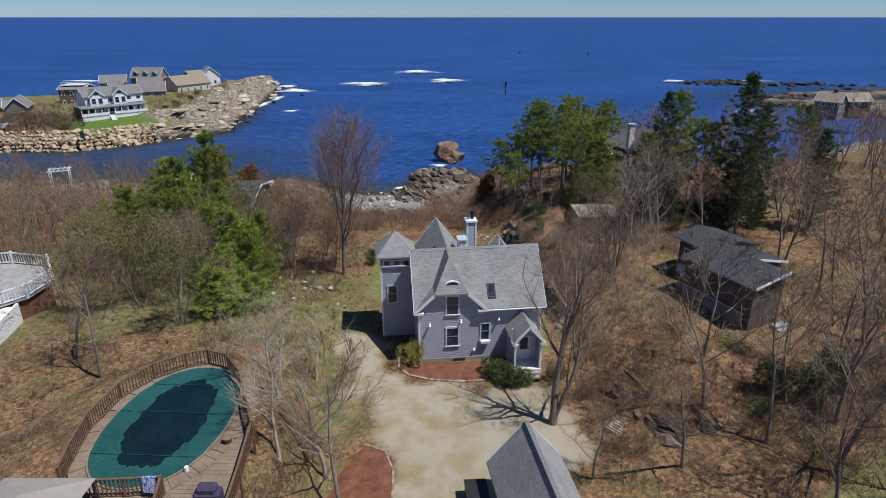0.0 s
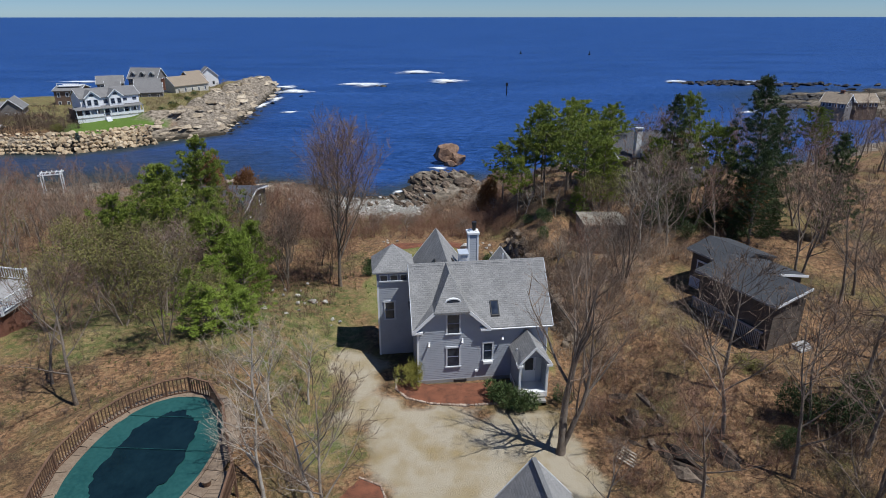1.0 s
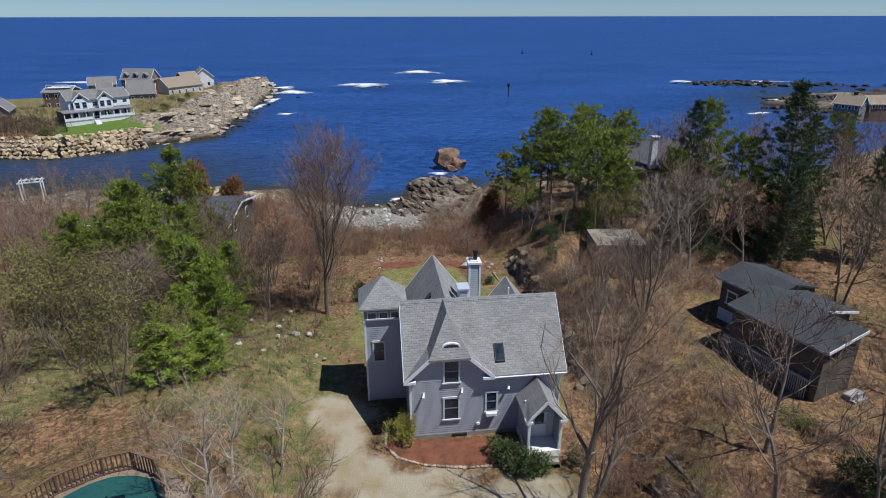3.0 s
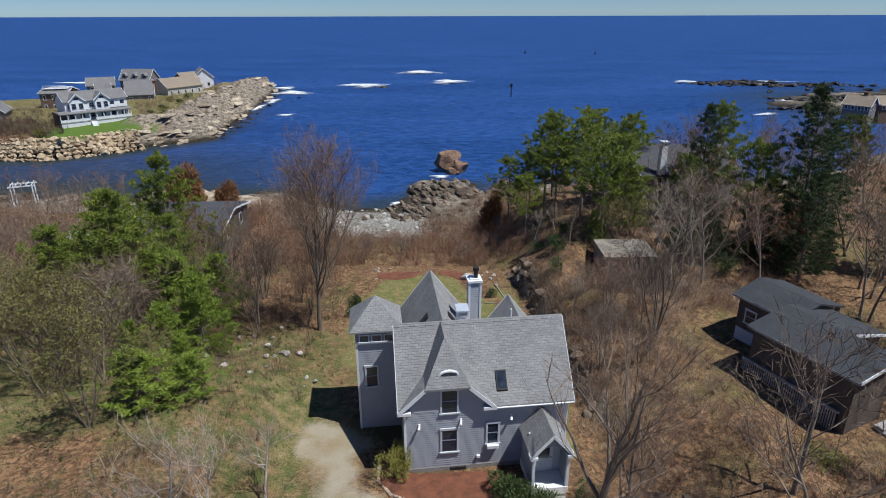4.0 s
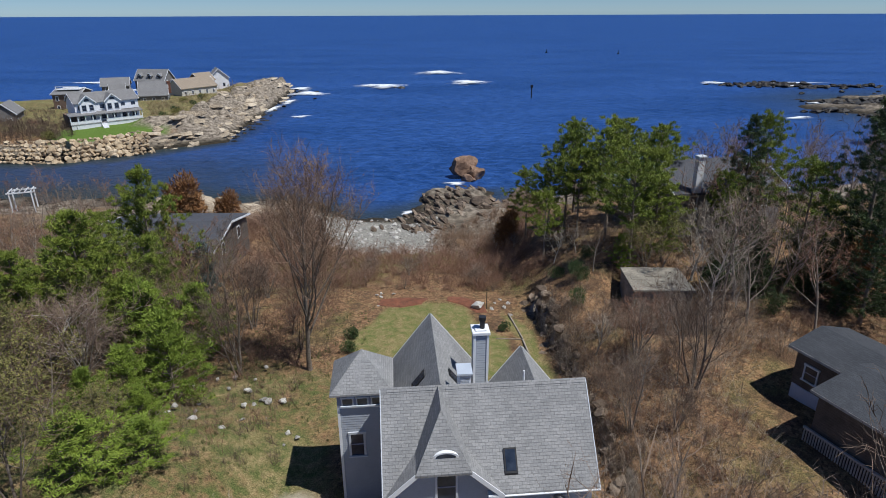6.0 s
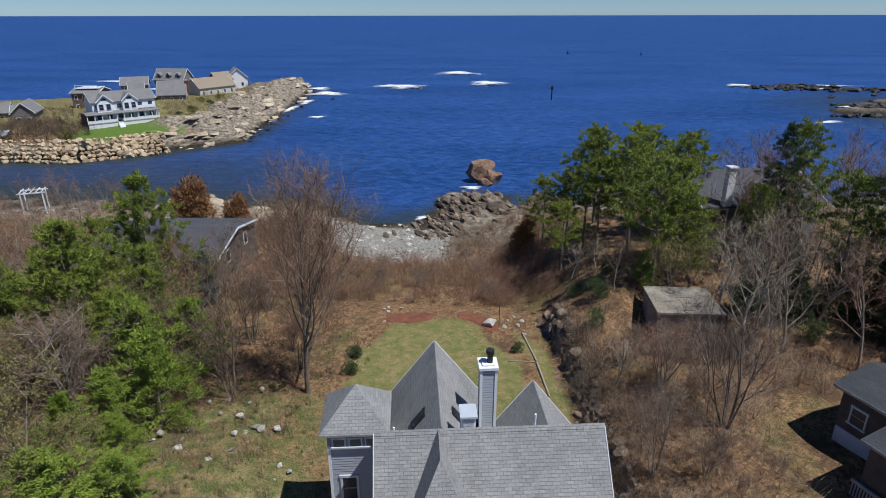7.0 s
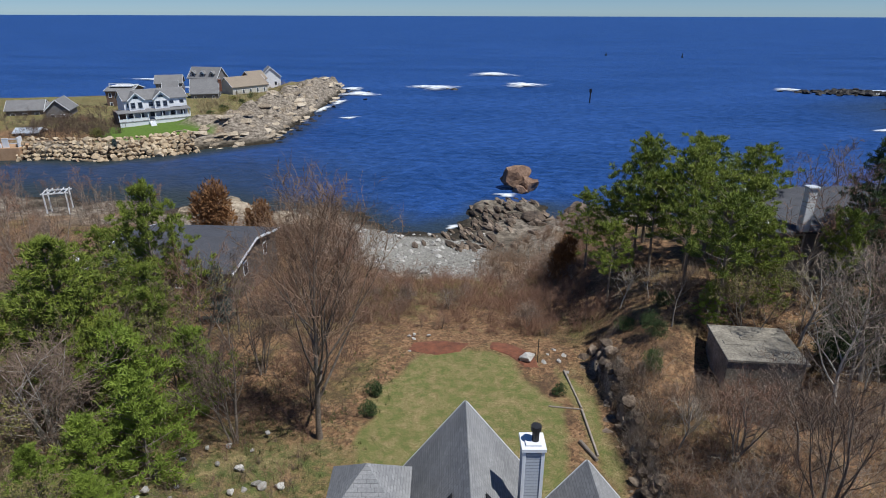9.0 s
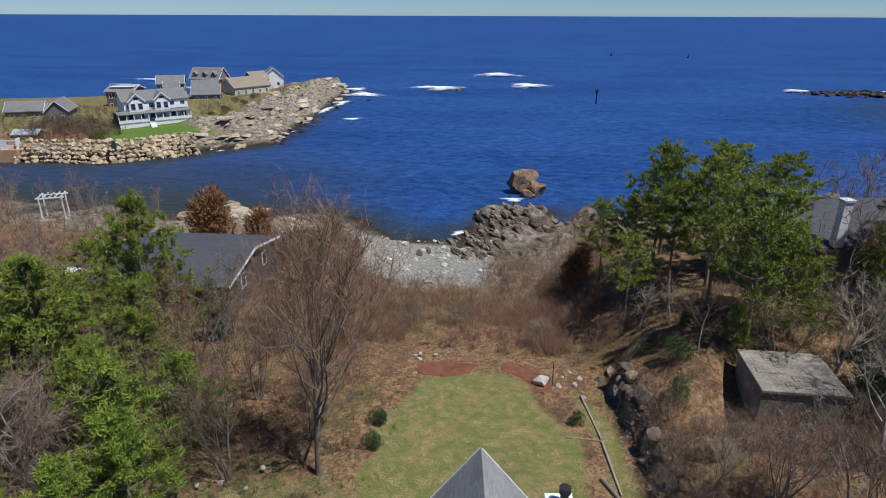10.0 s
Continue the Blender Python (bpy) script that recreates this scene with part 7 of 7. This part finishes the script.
M_WALLROCK = material("tan_wall_boulder", [(0.3, (0.27, 0.195, 0.12)), (0.5, (0.44, 0.335, 0.21)), (0.72, (0.58, 0.47, 0.325))], 0.7, 0.9, 6, 0.6, 0.08, rnd=0.3)
M_LEDGE = material("tan_ledge_rock", [(0.34, (0.11, 0.083, 0.056)), (0.48, (0.35, 0.28, 0.195)), (0.64, (0.56, 0.465, 0.34))], 0.4, 0.92, 7, 0.9, 0.2, rnd=0.2)
M_DARKROCK = material("wet_black_rock", two((0.006, 0.0055, 0.005), (0.038, 0.03, 0.023)), 0.5, 0.6, 6, 0.9, 0.15, rnd=0.2)
M_PALEROCK = material("pale_rock", [(0.3, (0.2, 0.185, 0.165)), (0.7, (0.56, 0.53, 0.48))], 0.9, 0.9, 7, 0.7, 0.06, rnd=0.3)


def rock_mesh(seed, mat, sub=2, rough=0.32, squash=0.7):
    rng = random.Random(seed)
    bm = bmesh.new()
    bmesh.ops.create_icosphere(bm, subdivisions=sub, radius=1)
    o = Vector((seed * 3.7, seed * 1.3, 0))
    planes = [(jit(rng, 1).normalized(), rng.uniform(0.42, 0.8)) for _ in range(12)]
    for v in bm.verts:
        for nrm, d in planes:
            k = v.co.dot(nrm) - d
            if k > 0:
                v.co -= nrm * k
        v.co += v.co.normalized() * rough * 0.5 * noise.noise(v.co * 1.9 + o)
        v.co.z *= squash
    me = bpy.data.meshes.new("rock")
    bm.to_mesh(me)
    bm.free()
    me.materials.append(mat)
    return me


def rocks(name, label, mat, spots, seed=0, sub=2, squash=0.7, kinds=5, group="", strata=None):
    """Separate boulders as parts of one heap; each spot is x, y, z, size."""
    rng = random.Random(seed)
    shapes = [rock_mesh(seed * 10 + k, mat, sub, squash=squash) for k in range(kinds)]
    h = empty(name, pose(0, 0, 0), label, "rocks", group)
    for x, y, z, s in spots:
        ob = new("boulder", rng.choice(shapes))
        if strata is None:
            ob.matrix_world = pose(x, y, z, rng.uniform(-14, 14), rng.uniform(-14, 14), rng.uniform(0, 360)) @ Matrix.Diagonal((s * rng.uniform(0.85, 1.35), s * rng.uniform(0.75, 1.1), s * rng.uniform(0.8, 1.15), 1))
        else:
            ob.matrix_world = pose(x, y, z, rng.uniform(12, 34), rng.uniform(-10, 10), strata + rng.uniform(-16, 16)) @ Matrix.Diagonal((s * rng.uniform(1.4, 2.6), s * rng.uniform(0.6, 0.9), s * rng.uniform(0.6, 1.1), 1))
        ob.parent = h
    return h


rng = random.Random(5)
# the sea wall of heaped boulders under the white house
spots = []
line = [Vector(p) for p in ((-118, 154.8), (-112, 157.0), (-97, 157.4), (-88, 163.6), (-80, 169.6))]
for a, b in zip(line, line[1:]):
    d = b - a
    nrm = Vector((-d.y, d.x)).normalized()
    for row in range(6):
        n = int(d.length / 0.85)
        for i in range(n):
            p = a + d * (i + rng.random()) / n + nrm * (row * 0.75 - 0.6 + rng.uniform(-0.2, 0.2))
            spots.append((p.x, p.y, SEA + 0.2 + row * 0.85 + rng.uniform(-0.15, 0.15), rng.choice((0.55, 0.7, 0.85, 1.0, 1.25)) * (0.7 if p.x < -104 else 1)))
rocks("sea_wall", "sea wall of large tan boulders", M_WALLROCK, spots, 3, 2, 0.85)
# rock point beside the beach
spots = []
for i in range(130):
    t = rng.random()
    y = 108 + 32 * t
    x = -4.5 + (y - 115) * 0.22 + rng.gauss(0, 3.6 - 1.6 * t)
    z = max(ground_z(x, y), SEA - 0.4)
    spots.append((x, y, z + 0.05, rng.uniform(0.4, 1.15)))
rocks("shore_rocks", "heap of broken brown rocks beside the beach", M_ROCK, spots, 4, strata=115)
rocks("sea_stack", "big reddish-brown boulder standing off the rock point", M_STACK, [(0.6, 146.5, -7.6, 3.3), (3.0, 145.4, -9.0, 2.5), (1.6, 143.6, -9.8, 1.8)], 6, 3, 0.95, 2)
spots = [(rng.uniform(4, 60), 0, 0, rng.uniform(0.8, 2.4)) for _ in range(70)]
spots = [(x, 121 + x * 0.42 + rng.gauss(0, 4), SEA + 0.3 + rng.uniform(-0.3, 1.0), s) for x, _, _, s in spots]
rocks("shore_rocks", "dark rocks along the wooded headland", M_ROCK, spots, 7)
# rocky flank of the far shore
spots = []
for i in range(170):
    t = rng.random()
    k = min(3, int(t * 4))
    a, b = [Vector(p) for p in ((-79, 172), (-66, 184), (-69, 210), (-73, 250), (-79, 300))][k:k + 2]
    p = a.lerp(b, t * 4 - k) + Vector((rng.uniform(-11, 1.0), rng.uniform(-2, 4)))
    z = ground_z(p.x, p.y)
    spots.append((p.x, p.y, max(SEA - 0.3, z) - 0.35, rng.uniform(0.7, 1.7)))
rocks("shore_rocks", "jumbled pale brown rock ledges of the far shore", M_LEDGE, spots, 8, 2, 0.7, strata=55)
spots = []
for i in range(70):
    t = rng.random()
    k = min(3, int(t * 4))
    a, b = [Vector(p) for p in ((-66, 182), (-66.5, 200), (-70, 240), (-74, 270), (-77, 304))][k:k + 2]
    p = a.lerp(b, t * 4 - k) + Vector((rng.uniform(-1.0, 2.5), rng.uniform(-2, 2)))
    spots.append((p.x, p.y, SEA + rng.uniform(-0.4, 0.2), rng.uniform(0.6, 1.5)))
rocks("shore_rocks", "black wet rocks at the foot of the far shore", M_DARKROCK, spots, 9, 1, 0.5)
# reefs offshore and the dark ledges of the right point
spots = []
for cx, cy, rx, ry, n in ((144, 322, 22, 8, 110), (175, 314, 34, 7, 70), (152, 262, 20, 8, 80), (130, 240, 10, 4, 24), (150, 232, 16, 6, 50), (185, 270, 30, 30, 60)):
    for _ in range(n):
        spots.append((cx + rng.gauss(0, rx / 2), cy + rng.gauss(0, ry / 2), SEA + rng.uniform(-0.3, 0.7), rng.uniform(0.9, 2.6)))
rocks("reef", "low black ledges awash off the point", M_DARKROCK, spots, 10, 2, 0.45)
rocks("reef", "dark rocks awash in the surf", M_DARKROCK, [(-30, 309, SEA, 2.0), (-33, 312, SEA, 1.6), (3, 331, SEA + 0.2, 2.2), (0, 333, SEA, 1.8), (-17, 382, SEA, 1.6), (-66, 292, SEA, 1.6), (-62, 272, SEA - 0.1, 1.2)], 11, 2, 0.6)
# ledges above the drive and along the lawn
spots = []
for i in range(46):
    t = rng.random()
    x = 10.9 + 2.3 * t + rng.gauss(0, 1.1)
    y = 35.6 - 6.4 * t + rng.gauss(0, 0.7)
    spots.append((x, y, ground_z(x, y) - 0.4, rng.uniform(0.5, 1.0)))
rocks("rock_ledge", "broken dark brown ledge of tilted slabs above the drive", M_LEDGEDARK, spots, 12, 2, 0.8, strata=-58)
spots = []
for i in range(200):
    y = 43 + 25 * rng.random()
    x = float(np.interp(y, [44, 52, 60, 68], [9.9, 8.7, 8.2, 7.0])) + rng.gauss(0, 0.45)
    spots.append((x, y, ground_z(x, y) - 0.16, rng.choice((0.18, 0.25, 0.3, 0.45, 0.6))))
rocks("rock_ledge", "dry stone bank along the lawn", M_ROCK, spots, 13, 2, 0.7)
rocks("lawn_boulder", "pale round boulder at the lawn's edge", M_PALEROCK, [(2.55, 66.2, ground_z(2.5, 66.2) + 0.3, 0.62)], 14, 3, 0.8, 1)
spots = [(x + rng.gauss(0, 0.8), y + rng.gauss(0, 0.9), ground_z(x, y), rng.uniform(0.1, 0.34)) for x, y in ((-6.6, 69.0), (-7.0, 68.2), (4.2, 66.6), (4.8, 65.6), (-12.6, 50.2), (-13.4, 52.2), (-10.8, 49.0), (-14.6, 47.6), (-15.0, 46.6), (-9.6, 46.8), (-16.4, 51.5), (-12.2, 47.4), (-15.6, 49.6), (-14.4, 50.4)) for _ in range(3)]
rocks("field_stones", "pale stones lying in the grass", M_PALEROCK, spots, 15)
# shingle of the beach
spots = []
for i in range(290):
    x, y = rng.uniform(-27, -3), rng.uniform(96, 116)
    spots.append((x, y, ground_z(x, y) + 0.02, rng.choice((0.18, 0.25, 0.3, 0.4, 0.65))))
rocks("beach_stones", "pale rounded stones of the beach", M_PALEROCK, spots, 16, 1, 0.6)
spots = [(rng.uniform(-25, -6), 0, 0, rng.uniform(0.25, 0.8)) for _ in range(80)]
spots = [(x, 114.6 - (x + 12) * 0.12 + rng.gauss(0, 0.9), SEA + rng.uniform(-0.1, 0.25), q) for x, _, _, q in spots]
rocks("beach_stones", "dark weedy stones along the waterline", M_DARKROCK, spots, 18, 1, 0.6)
spots = [(rng.uniform(-56, -30), 0, 0, rng.uniform(0.8, 2.2)) for _ in range(60)]
spots = [(x, 118 - (x + 43) * 0.45 + rng.gauss(0, 2.2), max(SEA, ground_z(x, 118 - (x + 43) * 0.45)) + 0.3, s) for x, _, _, s in spots]
rocks("shore_rocks", "pale flat ledge on the near shore", M_LEDGE, spots, 17, 2, 0.35, strata=-20)


# ---- foam ----
def foam_material():
    m = material("sea_foam", two((0.72, 0.76, 0.8), (0.9, 0.92, 0.93)), 0.6, 0.8, 8, 0.3, 0.1)
    n, l = m.node_tree.nodes, m.node_tree.links
    at = n.new("ShaderNodeAttribute")
    at.attribute_name = "dense"
    t = n.new("ShaderNodeTexNoise")
    t.inputs["Scale"].default_value, t.inputs["Detail"].default_value, t.inputs["Roughness"].default_value = 0.35, 6, 0.7
    mp = n.new("ShaderNodeMapping")
    mp.inputs["Scale"].default_value = (0.55, 1.5, 1)
    l.new(n.new("ShaderNodeNewGeometry").outputs["Position"], mp.inputs[0])
    l.new(mp.outputs[0], t.inputs["Vector"])
    a = n.new("ShaderNodeMath")
    l.new(at.outputs["Fac"], a.inputs[0])
    l.new(t.outputs["Fac"], a.inputs[1])
    r = n.new("ShaderNodeMapRange")
    r.inputs["From Min"].default_value, r.inputs["From Max"].default_value = 0.88, 1.22
    l.new(a.outputs[0], r.inputs[0])
    l.new(r.outputs[0], n["Principled BSDF"].inputs["Alpha"])
    return m


M_FOAM = foam_material()


def foam(x, y, rx, ry, turn=0.0, h=0.25):
    """A patch of broken water, thinning outwards."""
    n, rings = 40, 7
    v, f, dense = [(0, 0, h)], [], [0.75]
    for r in range(1, rings + 1):
        for i in range(n):
            k = 2 * math.pi * i / n
            g = (r / rings) * (1 + 0.18 * math.sin(3 * k + x) + 0.1 * math.sin(7 * k + y))
            v.append((rx * g * math.cos(k), ry * g * math.sin(k), h * (1 - r / rings) + 0.06))
            dense.append(0.75 * (1 - (r / rings)) + 0.05)
    for i in range(n):
        f.append((0, 1 + i, 1 + (i + 1) % n))
        for r in range(rings - 1):
            a = 1 + r * n
            f.append((a + i, a + n + i, a + n + (i + 1) % n, a + (i + 1) % n))
    me = mesh_from("foam", v, f)
    me.attributes.new("dense", "FLOAT", "POINT").data.foreach_set("value", dense)
    ob = part_mesh("foam", me, M_FOAM, None, "white surf breaking over sunken rock")
    ob.matrix_world = pose(x, y, SEA, 0, 0, turn)
    return tagged(ob, category="foam", kind="stuff")


for q in ((-38, 311, 13, 8, 0, 0.8), (-46, 318, 9, 5, 10, 0.3), (-16, 381, 17, 10, 0, 0.6), (2, 330, 13, 9, 10, 0.6), (-68, 287, 12, 6, -30, 0.4), (-76, 304, 7, 6, 20, 0.4),
          (122, 328, 9, 5, 0, 0.5), (150, 318, 14, 3, 0, 0.3), (160, 330, 22, 3, 0, 0.3), (112, 226, 8, 2, 20, 0.2), (-56, 226, 5, 1.6, 30, 0.2), (-71, 244, 3, 8, 0, 0.2), (138, 262, 9, 2, 20, 0.2),
          (-150, 300, 14, 3, 0, 0.2), (-190, 330, 20, 4, 0, 0.3), (-1, 141, 3, 1.2, 0, 0.15), (-9, 121, 2.5, 1.0, 40, 0.1), (16, 131, 4, 1.5, 20, 0.15), (-70, 262, 3, 7, 0, 0.2)):
    foam(q[0], q[1], q[2] * 1.3, q[3] * 1.9, q[4], q[5] * 2.0)

# marker post and buoys
mk = empty("channel_marker", pose(27.8, 275, SEA), "dark channel marker post in the bay", "marker")
part("pole", cyl(bmesh.new(), (0, 0, -2), (0, 0, 5.0), 0.28, 0.2), M_BLACK, mk)
part("board", boxes(((-0.5, -0.12, 4.0), (0.5, 0.12, 5.4)), bevel=0.03), M_BLACK, mk)
for x, y in ((68, 560), (125, 545)):
    b = empty("buoy", pose(x, y, SEA), "small dark buoy far out", "buoy", "buoys")
    part("float", cyl(bmesh.new(), (0, 0, -0.5), (0, 0, 0.8), 1.1, 0.9, 12), M_BLACK, b)
    part("mast", cyl(bmesh.new(), (0, 0, 0.8), (0, 0, 3.4), 0.35, 0.15), M_BLACK, b)

# ---- timbers on the lawn ----
M_PALETIMBER = material("pale_timber", two((0.3, 0.26, 0.2), (0.5, 0.45, 0.37)), 2, 0.9, 9, 0.3, 0.006)
M_LOG = material("grey_timber", two((0.16, 0.13, 0.1), (0.36, 0.31, 0.25)), 2, 0.9, 9, 0.4, 0.01, rnd=0.2)
for a, b, r in (((5.2, 65.2), (6.0, 60.2), 0.09), ((6.0, 60.0), (6.5, 55.4), 0.09), ((3.9, 60.2), (5.9, 60.1), 0.06), ((5.6, 56.6), (6.4, 55.0), 0.13)):
    bm = bmesh.new()
    cyl(bm, (*a, ground_z(*a) + r * 0.8), (*b, ground_z(*b) + r * 0.8), r, r * 0.85, 8)
    tagged(part("log", bm, M_LOG, None, "weathered grey timber lying on the grass"), category="log", group="timbers along the lawn")
st = empty("lawn_stake", pose(3.3, 66.2, ground_z(3.3, 66.2)), "thin dark stake at the lawn's edge", "stake")
part("shaft", cyl(bmesh.new(), (0, 0, -0.2), (0, 0, 1.9), 0.035, 0.03, 6), M_BLACK, st)
part("tip", cyl(bmesh.new(), (0, 0, 1.9), (0, 0, 2.0), 0.05, 0.01, 6), M_BLACK, st)

# a pallet at the foot of the ledge
pl = empty("pallet", pose(10.6, 30.6, ground_z(10.6, 30.6) + 0.1, 4, 14, -35), "weathered timber pallet leaning on the ledge", "pallet")
for i in range(5):
    part("slat", boxes(((-0.55, -0.5 + i * 0.235, 0.1), (0.55, -0.4 + i * 0.235, 0.13))), M_PALETIMBER, pl)
for x in (-0.5, 0, 0.5):
    part("bearer", boxes(((x - 0.04, -0.5, 0), (x + 0.04, 0.55, 0.1))), M_LOG, pl)
